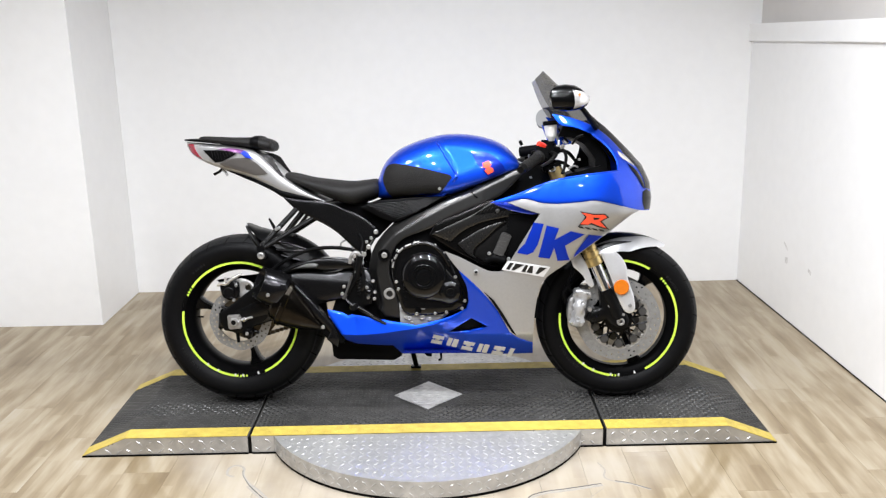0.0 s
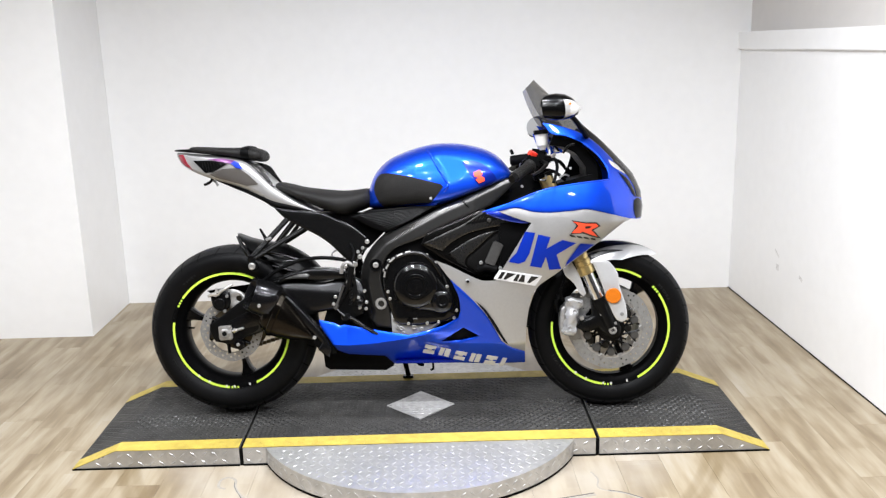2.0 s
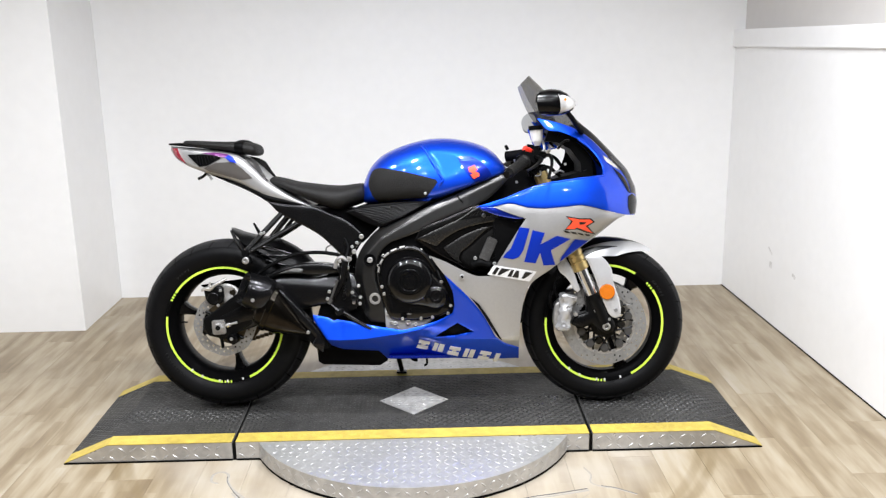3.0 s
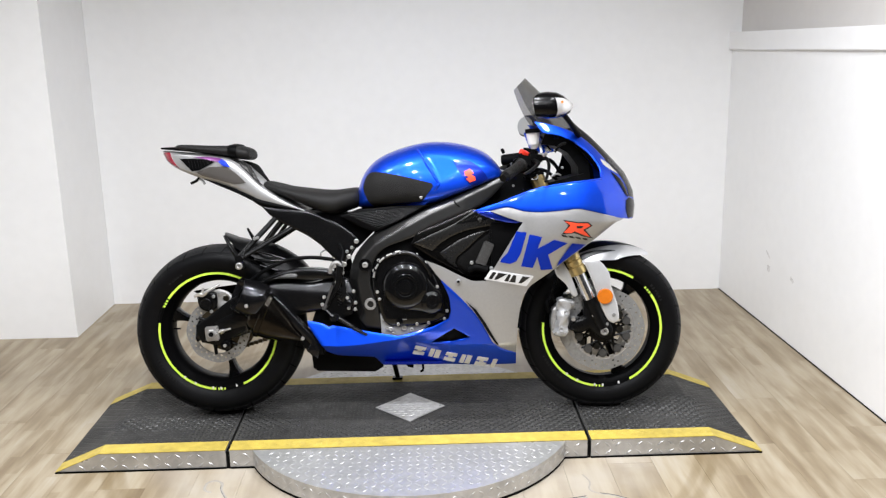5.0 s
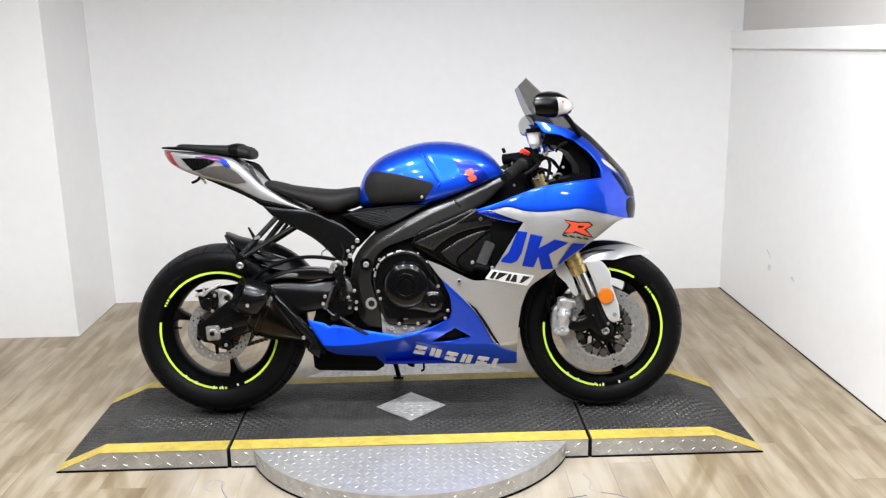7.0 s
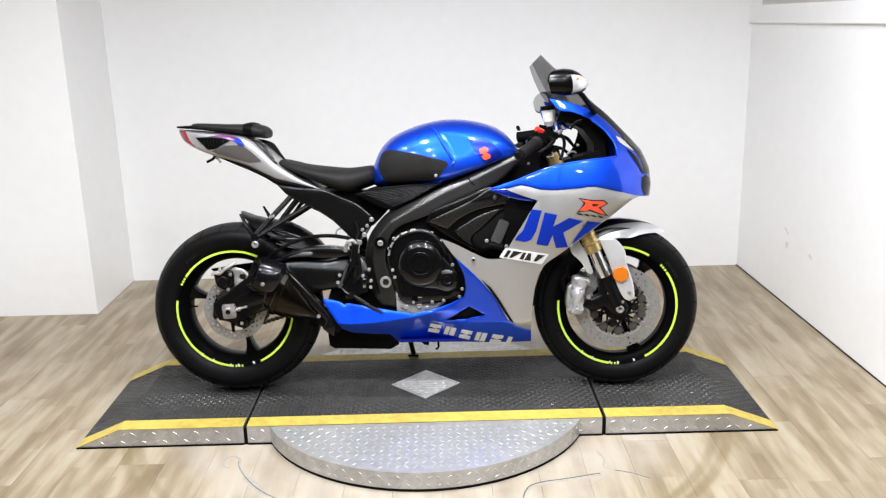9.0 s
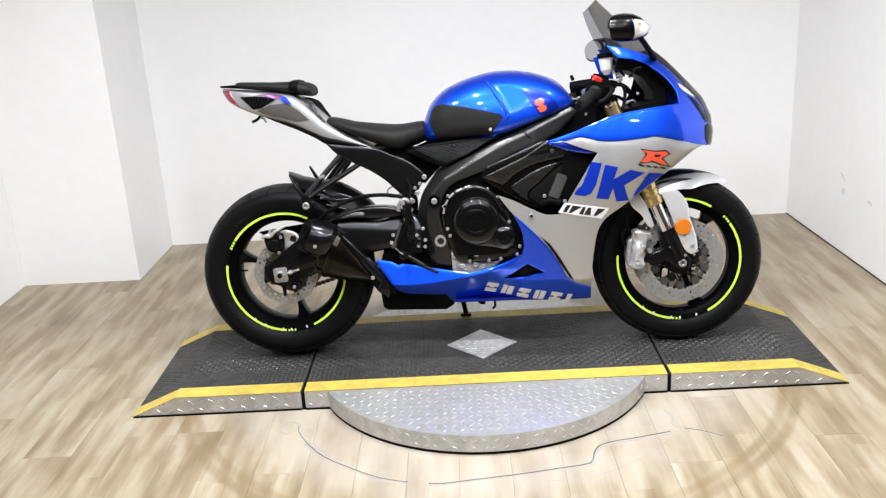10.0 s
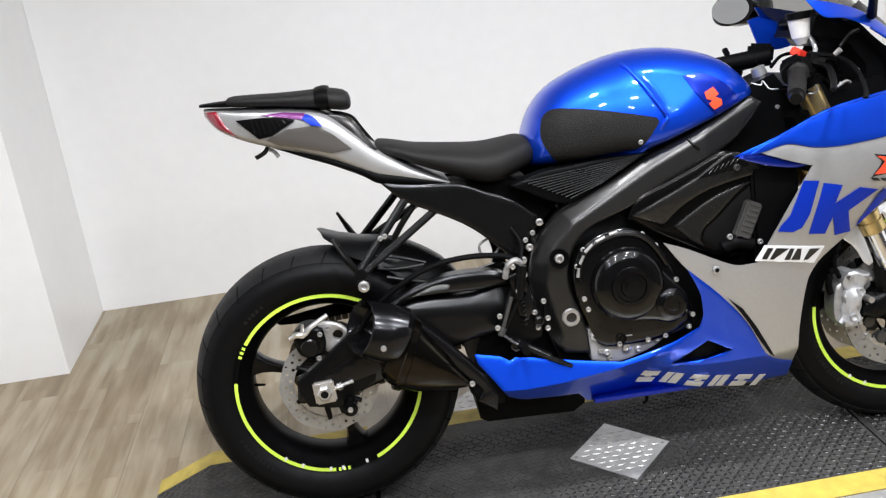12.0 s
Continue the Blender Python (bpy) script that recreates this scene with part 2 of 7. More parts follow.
    nt.links.new(strip.outputs["Color"], step_.inputs[0])
    final = nt.nodes.new("ShaderNodeMath")
    nt.links.new(total.outputs[0], final.inputs[0])
    nt.links.new(step_.outputs[0], final.inputs[1])
    nt.links.new(final.outputs[0], tone.inputs["Fac"])
    # rub marks that the turning platform has left: two rings round its pivot
    cen = nt.nodes.new("ShaderNodeVectorMath")
    cen.operation = "DISTANCE"
    cen.inputs[1].default_value = (0.0, -0.03, 0.0)
    nt.links.new(geo.outputs["Position"], cen.inputs[0])
    rub = nt.nodes.new("ShaderNodeValToRGB")
    rub.color_ramp.interpolation = "EASE"
    r = rub.color_ramp.elements
    r[0].position, r[0].color = 0.0, (0, 0, 0, 1)
    r[1].position, r[1].color = 1.0, (0, 0, 0, 1)
    for p, v in ((0.503, 0.0), (0.511, 0.85), (0.518, 0.85), (0.525, 0.3), (0.532, 0.95), (0.540, 0.95), (0.549, 0.0)):
        r.new(p).color = (v, v, v, 1)
    scale = nt.nodes.new("ShaderNodeMath")
    scale.operation = "MULTIPLY"
    scale.inputs[1].default_value = 0.5
    nt.links.new(cen.outputs["Value"], scale.inputs[0])
    nt.links.new(scale.outputs[0], rub.inputs["Fac"])
    patch = nt.nodes.new("ShaderNodeTexNoise")
    patch.inputs["Scale"].default_value = 5.0
    nt.links.new(geo.outputs["Position"], patch.inputs["Vector"])
    pm = nt.nodes.new("ShaderNodeMath")
    pm.operation = "MULTIPLY"
    nt.links.new(rub.outputs["Color"], pm.inputs[0])
    nt.links.new(patch.outputs["Fac"], pm.inputs[1])
    mix = nt.nodes.new("ShaderNodeMix")
    mix.data_type = "RGBA"
    mix.inputs["B"].default_value = (0.190, 0.138, 0.070, 1)
    more = nt.nodes.new("ShaderNodeMath")
    more.operation = "MULTIPLY"
    more.use_clamp = True
    more.inputs[1].default_value = 1.2
    nt.links.new(pm.outputs[0], more.inputs[0])
    nt.links.new(more.outputs[0], mix.inputs["Factor"])
    worn = nt.nodes.new("ShaderNodeMapRange")
    worn.interpolation_type = "SMOOTHSTEP"
    worn.inputs["From Min"].default_value, worn.inputs["From Max"].default_value = 1.02, 0.80
    nt.links.new(cen.outputs["Value"], worn.inputs["Value"])
    cloud = nt.nodes.new("ShaderNodeTexNoise")
    cloud.inputs["Scale"].default_value, cloud.inputs["Detail"].default_value = 7.0, 4
    nt.links.new(geo.outputs["Position"], cloud.inputs["Vector"])
    amount = nt.nodes.new("ShaderNodeMath")
    amount.operation = "MULTIPLY"
    nt.links.new(worn.outputs["Result"], amount.inputs[0])
    nt.links.new(cloud.outputs["Fac"], amount.inputs[1])
    pale = nt.nodes.new("ShaderNodeMix")
    pale.data_type = "RGBA"
    pale.inputs["B"].default_value = (0.420, 0.382, 0.330, 1)
    nt.links.new(amount.outputs[0], pale.inputs["Factor"])
    nt.links.new(tone.outputs["Color"], pale.inputs["A"])
    nt.links.new(pale.outputs["Result"], mix.inputs["A"])
    nt.links.new(mix.outputs["Result"], b.inputs["Base Color"])
    b.inputs["Roughness"].default_value = 0.37
    b.inputs["Specular IOR Level"].default_value = 0.45
    bp = nt.nodes.new("ShaderNodeBump")
    bp.inputs["Strength"].default_value = 0.12
    bp.inputs["Distance"].default_value = 0.002
    nt.links.new(fine, bp.inputs["Height"])
    nt.links.new(bp.outputs["Normal"], b.inputs["Normal"])
    return m


PLANK = plank_material()

# ---- shape helpers ----
from mathutils import geometry


def finish(name, bm, mat, parent=None, label="", smooth=35, kind=""):
    """Links a bmesh as one mesh object under a thing or a part."""
    bmesh.ops.remove_doubles(bm, verts=bm.verts, dist=1e-5)
    bmesh.ops.recalc_face_normals(bm, faces=bm.faces)
    me = bpy.data.meshes.new(name)
    bm.to_mesh(me)
    bm.free()
    me.materials.append(mat)
    if smooth:
        me.shade_smooth()
        me.set_sharp_from_angle(angle=radians(smooth))
    ob = new(name, me)
    ob.parent = parent
    return tagged(ob, label, kind=kind)


def part(name, bm, mat, parent, label="", smooth=35):
    return finish(name, bm, mat, parent, label, smooth)


def thing(name, label, category, m=None, group="", kind=""):
    ob = new(name)
    ob.empty_display_size = 0.1
    if m is not None:
        ob.matrix_world = m
    return tagged(ob, label, category, group, kind)


def share(ob, name, parent, m):
    """One more object on the mesh of ob."""
    o = new(name, ob.data)
    o.parent = parent
    o.matrix_basis = m
    return o


def box(bm, x0, x1, y0, y1, z0, z1, bevel=0.0, m=None):
    v = [bm.verts.new(p) for p in ((x0, y0, z0), (x1, y0, z0), (x1, y1, z0), (x0, y1, z0), (x0, y0, z1), (x1, y0, z1), (x1, y1, z1), (x0, y1, z1))]
    f = [bm.faces.new([v[i] for i in q]) for q in ((3, 2, 1, 0), (4, 5, 6, 7), (0, 1, 5, 4), (1, 2, 6, 5), (2, 3, 7, 6), (3, 0, 4, 7))]
    if bevel:
        out = bmesh.ops.bevel(bm, geom=list({e for q in f for e in q.edges}), offset=bevel, segments=2, affect="EDGES")
        v = list({w for q in out["faces"] for w in q.verts} | {w for w in v if w.is_valid})
    if m is not None:
        bmesh.ops.transform(bm, matrix=m, verts=v)
    return v


def rings(bm, loops, cap=True, closed=False):
    """Skin over loops of points, each loop closed."""
    vs = [[bm.verts.new(p) for p in loop] for loop in loops]
    n = len(vs[0])
    pairs = list(zip(vs, vs[1:])) + ([(vs[-1], vs[0])] if closed else [])
    for a, b in pairs:
        for i in range(n):
            bm.faces.new((a[i], a[(i + 1) % n], b[(i + 1) % n], b[i]))
    if cap and not closed:
        bm.faces.new(vs[0][::-1])
        bm.faces.new(vs[-1])


def spline(pts, n, closed=False):
    """Catmull-Rom through points, n steps a span."""
    pts = [Vector(p) for p in pts]
    k, out = len(pts), []
    for i in range(k if closed else k - 1):
        if closed:
            a, b, c, d = pts[i - 1], pts[i], pts[(i + 1) % k], pts[(i + 2) % k]
        else:
            a, b, c, d = pts[max(i - 1, 0)], pts[i], pts[i + 1], pts[min(i + 2, k - 1)]
        for j in range(n):
            t = j / n
            out.append(0.5 * (2 * b + (c - a) * t + (2 * a - 5 * b + 4 * c - d) * t * t + (3 * b - a - 3 * c + d) * t ** 3))
    if not closed:
        out.append(pts[-1])
    return out


def tube(bm, pts, r, n=10, steps=5, flat=1.0):
    """A round rod along a smooth line; r may be a number or one number a point."""
    k = len(pts)
    line = spline(pts, steps) if k > 2 else [Vector(p) for p in pts]
    rs = [r] * k if isinstance(r, (int, float)) else list(r)
    m = len(line)
    up = Vector((0, 0, 1))
    loops = []
    for i, p in enumerate(line):
        d = (line[min(i + 1, m - 1)] - line[max(i - 1, 0)]).normalized()
        side = d.cross(up if abs(d.z) < 0.9 else Vector((0, 1, 0))).normalized()
        top = side.cross(d)
        s = i / (m - 1) * (k - 1)
        j = min(int(s), k - 2)
        rad = rs[j] + (rs[j + 1] - rs[j]) * (s - j)
        loops.append([p + side * math.cos(a) * rad + top * math.sin(a) * rad * flat for a in (2 * math.pi * q / n for q in range(n))])
    rings(bm, loops)


def rod(bm, p0, p1, r0, r1=None, n=16):
    r1 = r0 if r1 is None else r1
    tube(bm, (p0, p1), (r0, r1), n, 1)


def turned(bm, profile, cx, cz, n=48, y_sign=1, closed=True):
    """A profile of (y, radius) turned round an axle along y."""
    loops = []
    for i in range(n):
        a = 2 * math.pi * i / n
        loops.append([(cx + r * math.cos(a), y * y_sign, cz + r * math.sin(a)) for y, r in profile])
    vs = [[bm.verts.new(p) for p in loop] for loop in loops]
    k = len(profile)
    for i in range(n):
        a, b = vs[i], vs[(i + 1) % n]
        for j in range(k if closed else k - 1):
            bm.faces.new((a[j], b[j], b[(j + 1) % k], a[(j + 1) % k]))


def smooth_outline(poly, corner=48, n=12):
    """Rounds an outline through its points but keeps sharp corners."""
    k, out = len(poly), []
    pts = [Vector((p[0], p[1], 0)) for p in poly]
    sharp = []
    for i in range(k):
        a, b = pts[i] - pts[i - 1], pts[(i + 1) % k] - pts[i]
        sharp.append(a.length < 1e-6 or b.length < 1e-6 or math.degrees(a.angle(b)) > corner)
    for i in range(k):
        b, c = pts[i], pts[(i + 1) % k]
        a = b - (c - b) if sharp[i] else pts[i - 1]
        d = c + (c - b) if sharp[(i + 1) % k] else pts[(i + 2) % k]
        m1 = (c - a) * 0.5 * min(1.0, (c - b).length / max(1e-6, (b - a).length))
        m2 = (d - b) * 0.5 * min(1.0, (c - b).length / max(1e-6, (d - c).length))
        steps = max(1, min(n, int((c - b).length / 0.008)))
        for j in range(steps):
            t = j / steps
            out.append((2 * t ** 3 - 3 * t * t + 1) * b + (t ** 3 - 2 * t * t + t) * m1 + (-2 * t ** 3 + 3 * t * t) * c + (t ** 3 - t * t) * m2)
    return [(p.x, p.y) for p in out]


def inside(x, z, poly):
    hit = False
    for (x0, z0), (x1, z1) in zip(poly, poly[1:] + poly[:1]):
        if (z0 > z) != (z1 > z) and x < (x1 - x0) * (z - z0) / (z1 - z0) + x0:
            hit = not hit
    return hit


def edge_gap(pts, outline, holes=()):
    """Distance of each point from the outline and the holes."""
    p = np.array([(q[0], q[1]) for q in pts])[:, None, :]
    best = np.full(len(p), 9.0)
    for loop in (outline, *holes):
        a = np.array([(q[0], q[1]) for q in loop])
        d = np.roll(a, -1, 0) - a
        t = np.clip(((p - a) * d).sum(-1) / np.maximum(1e-12, (d * d).sum(-1)), 0, 1)
        best = np.minimum(best, np.sqrt((((p - a) - t[..., None] * d) ** 2).sum(-1)).min(1))
    return best


def mesh_2d(outline, holes=(), step=0.02, inset=0.0, lines=()):
    """Triangles of an outline with holes: points, triangles, and which points lie on an edge."""
    coords, edges = [], []
    for loop in (outline, *holes):
        base = len(coords)
        coords += [Vector(p) for p in loop]
        edges += [(base + i, base + (i + 1) % len(loop)) for i in range(len(loop))]
    rim = len(coords)
    rim_pts = np.array([tuple(c) for c in coords])
    xs, zs = [p[0] for p in outline], [p[1] for p in outline]
    row = 0
    seen = rim_pts
    if inset:
        n = len(outline)
        turn = sum(outline[i][0] * outline[(i + 1) % n][1] - outline[(i + 1) % n][0] * outline[i][1] for i in range(n))
        sign = 1 if turn > 0 else -1
        extra = []
        for gap in (0.4 * inset, inset):
            for i in range(n):
                (ax, az), (bx, bz), (cx, cz) = outline[i - 1], outline[i], outline[(i + 1) % n]
                dx, dz = cx - ax, cz - az
                ln = math.hypot(dx, dz) or 1.0
                x, z = bx - sign * dz / ln * gap, bz + sign * dx / ln * gap
                if inside(x, z, outline) and not any(inside(x, z, h) for h in holes) and edge_gap([(x, z)], outline, holes)[0] > 0.8 * gap:
                    if all((x - p) ** 2 + (z - q) ** 2 > (0.25 * inset) ** 2 for p, q in extra):
                        extra.append((x, z))
        coords += [Vector(p) for p in extra]
        seen = np.array([tuple(c) for c in coords])
    for line in lines:
        base = len(coords)
        coords += [Vector(q) for q in line]
        edges += [(base + i, base + i + 1) for i in range(len(line) - 1)]
        seen = np.array([tuple(c) for c in coords])
    z = min(zs) + step / 2
    while z < max(zs) and step > 0:
        x = min(xs) + step * (0.5 if row % 2 else 0.25)
        while x < max(xs):
            if inside(x, z, outline) and not any(inside(x, z, h) for h in holes):
                if np.min((seen[:, 0] - x) ** 2 + (seen[:, 1] - z) ** 2) > (0.45 * step) ** 2 and np.min((rim_pts[:, 0] - x) ** 2 + (rim_pts[:, 1] - z) ** 2) > (1.5 * inset) ** 2:
                    coords.append(Vector((x, z)))
            x += step
        z += step * 0.87
        row += 1
    pts, _, tris, origin, _, _ = geometry.delaunay_2d_cdt(coords, edges, [], 0, 1e-6)
    keep = []
    for t in tris:
        cx, cz = sum(pts[i][0] for i in t) / 3, sum(pts[i][1] for i in t) / 3
        if inside(cx, cz, outline) and not any(inside(cx, cz, h) for h in holes):
            keep.append(t)
    on_rim = [any(o < rim for o in src) for src in origin]
    return pts, keep, on_rim


def panel(bm, outline, width, thick=0.004, side=-1, step=0.02, lift=0.0, drop=0.0025, holes=(), rounded=True, y_in=None, lines=()):
    """A moulded side panel: an outline in (x, z) bent to the half width width(x, z), with its thickness and softened edges."""
    shape = smooth_outline(outline, 48 if rounded is True else rounded) if rounded else list(outline)
    band = max(0.006, 1.6 * drop) if drop > 0.001 and step > 0 else 0.0
    pts, tris, on_rim = mesh_2d(shape, [list(h) for h in holes], step, band, lines)
    wfun = width if callable(width) else (lambda x, z: width)
    gaps = edge_gap(pts, shape, holes) if band else [0.0 if e else 1.0 for e in on_rim]
    outer, inner = [], []
    for (x, z), d in zip(pts, gaps):
        h = wfun(x, z) + lift
        fall = drop * max(0.0, 1 - d / max(band, 1e-6)) ** 2
        outer.append(bm.verts.new((x, side * (h - fall), z)))
        inner.append(bm.verts.new((x, side * (max(0.0, h - thick) if y_in is None else y_in), z)))
    count = {}
    for t in tris:
        bm.faces.new([outer[i] for i in t])
        bm.faces.new([inner[i] for i in reversed(t)])
        for a, b in ((t[0], t[1]), (t[1], t[2]), (t[2], t[0])):
            count[(min(a, b), max(a, b))] = count.get((min(a, b), max(a, b)), 0) + 1
    for (a, b), c in count.items():
        if c == 1:
            bm.faces.new((outer[a], outer[b], inner[b], inner[a]))


def circle(cx, cz, r, n=24, a0=0.0):
    return [(cx + r * math.cos(a0 + 2 * math.pi * i / n), cz + r * math.sin(a0 + 2 * math.pi * i / n)) for i in range(n)]


def lerp_table(xs, ys, x):
    return float(np.interp(x, xs, ys))


def curve_table(xs, ys, x):
    """A smooth line through a table of values."""
    n = len(xs)
    i = max(0, min(n - 2, int(np.searchsorted(xs, x)) - 1))
    h = xs[i + 1] - xs[i]
    t = max(0.0, min(1.0, (x - xs[i]) / h))
    slope = lambda j: (ys[min(j + 1, n - 1)] - ys[max(j - 1, 0)]) / (xs[min(j + 1, n - 1)] - xs[max(j - 1, 0)])
    return (2 * t ** 3 - 3 * t * t + 1) * ys[i] + (t ** 3 - 2 * t * t + t) * h * slope(i) + (3 * t * t - 2 * t ** 3) * ys[i + 1] + (t ** 3 - t * t) * h * slope(i + 1)


def mesh(*jobs):
    """A bmesh filled by calls (function, arguments...)."""
    bm = bmesh.new()
    for f, *args in jobs:
        f(bm, *args)
    return bm


# ---- the room ----
X_LEFT, X_RIGHT, Y_BACK, Y_FRONT, Z_TOP = -2.2, 1.69, 1.615, -4.6, 2.9


def wall(name, label, x0, x1, y0, y1, z0=0.0, z1=Z_TOP, mat=None):
    ob = finish(name, mesh((box, x0, x1, y0, y1, z0, z1)), mat or WALL, None, label, 0, "structure")
    return tagged(ob, category="wall")


wall("wall_back", "smooth white painted back wall", -1.634, 2.0, Y_BACK, Y_BACK + 0.12)
wall("wall_return", "white painted wall corner standing forward", -2.3, -1.635, 1.068, 1.9)
wall("wall_left", "white painted side wall", -2.32, X_LEFT, -0.9, 1.066)
# unseen walls added to close the room, dark so the bike mirrors little light
wall("wall_side", "unseen dark wall standing in for the open showroom", -2.44, -2.325, Y_FRONT, -0.901, mat=DARK_WALL)
wall("wall_side", "unseen dark wall standing in for the open showroom", 1.90, 2.02, Y_FRONT, -0.78, mat=DARK_WALL)
wall("wall_front", "unseen dark wall closing the open side of the showroom", -2.44, 2.02, Y_FRONT - 0.12, Y_FRONT, mat=DARK_WALL)
right = finish("wall_right", mesh((box, 0, 0.12, -2.5, 0, 0, 1.375)), WALL, None, "white painted side wall with a board along it", 0, "structure")
right.matrix_world = pose(X_RIGHT, Y_BACK - 0.001, 0, 0, 0, 1.3)
tagged(right, category="wall")
upper = finish("wall_upper", mesh((box, 0.045, 0.165, -2.5, 0, 1.3755, Z_TOP)), GREIGE, None, "grey-beige painted upper wall set back above the board", 0, "structure")
upper.matrix_world = right.matrix_world.copy()
tagged(upper, category="wall")
board = finish("trim_1", mesh((box, -0.016, -0.001, -2.49, -0.003, 1.293, 1.382, 0.003)), WALL, None, "white painted board fixed along the side wall", 35, "structure")
board.matrix_world = pose(X_RIGHT, Y_BACK - 0.001, 0, -1.15, 0, 1.3)
# ceiling out of view, dark to dim what the bodywork reflects
ceiling = finish("ceiling", mesh((box, -2.46, 2.1, Y_FRONT - 0.2, 2.0, Z_TOP, Z_TOP + 0.1)), CEILING, None, "plain unseen ceiling kept dark grey", 0, "structure")
subfloor = finish("floor", mesh((box, -2.40, 1.98, Y_FRONT - 0.1, 1.75, -0.06, -0.004)), GAP, None, "light oak vinyl plank floor with rub marks", 0, "structure")

# ---- the turntable platform ----
DECK, PY0, PY1 = 0.067, -0.345, 0.275
platform = thing("display_platform", "low turntable platform with black tread, yellow edges and aluminium sides", "platform", pose(0, 0, 0))


def slab(bm, prof, y0, y1, bevel=0.0):
    """A side profile in (x, z) drawn out from y0 to y1."""
    a = [bm.verts.new((x, y0, z)) for x, z in prof]
    b = [bm.verts.new((x, y1, z)) for x, z in prof]
    n = len(prof)
    bm.faces.new(a)
    bm.faces.new(b[::-1])
    for i in range(n):
        bm.faces.new((a[i], b[i], b[(i + 1) % n], a[(i + 1) % n]))


def deck_z(x):
    return lerp_table((-1.197, -1.045, 1.03, 1.197), (0.004, DECK, DECK, 0.004), x)


def lugs(name, places, size, mat, parent, zfun, label=""):
    """Raised lozenge bars of a tread, one joined mesh."""
    verts, faces = [], []
    ln, wd, ht = size
    for x, y, a, k in places:
        c, s = math.cos(a), math.sin(a)
        base = len(verts)
        for u, v, w in ((-ln, 0, 0), (0, -wd, 0), (ln, 0, 0), (0, wd, 0), (-ln * 0.6, 0, 1), (0, -wd * 0.45, 1), (ln * 0.6, 0, 1), (0, wd * 0.45, 1)):
            px, py = x + u * c - v * s, y + u * s + v * c
            verts.append((px, py, zfun(px) + w * ht * k - 0.0002))
        for q in ((0, 1, 5, 4), (1, 2, 6, 5), (2, 3, 7, 6), (3, 0, 4, 7), (4, 5, 6, 7)):
            faces.append([base + i for i in q])
    me = bpy.data.meshes.new(name)
    me.from_pydata(verts, [], faces)
    me.materials.append(mat)
    ob = new(name, me)
    ob.parent = parent
    return tagged(ob, label, kind="stuff")


def grid_places(x0, x1, y0, y1, pitch, wear=0.0):
    out, row, y = [], 0, y0 + pitch / 2
    while y < y1:
        x, col = x0 + pitch / 2, 0
        while x < x1:
            k = 1.0
            if wear:
                k = 1.0 - wear * max(0.0, min(1.0, 2.4 * noise.noise((x * 1.6, y * 6.0, 2.0)) + 0.55))
            out.append((x, y, radians(45 if (row + col) % 2 else -45), k))
            x, col = x + pitch, col + 1
        y, row = y + pitch, row + 1
    return out


SECTIONS = (("ramp", -1.197, -0.624), ("deck", -0.611, 0.597), ("ramp", 0.610, 1.197))
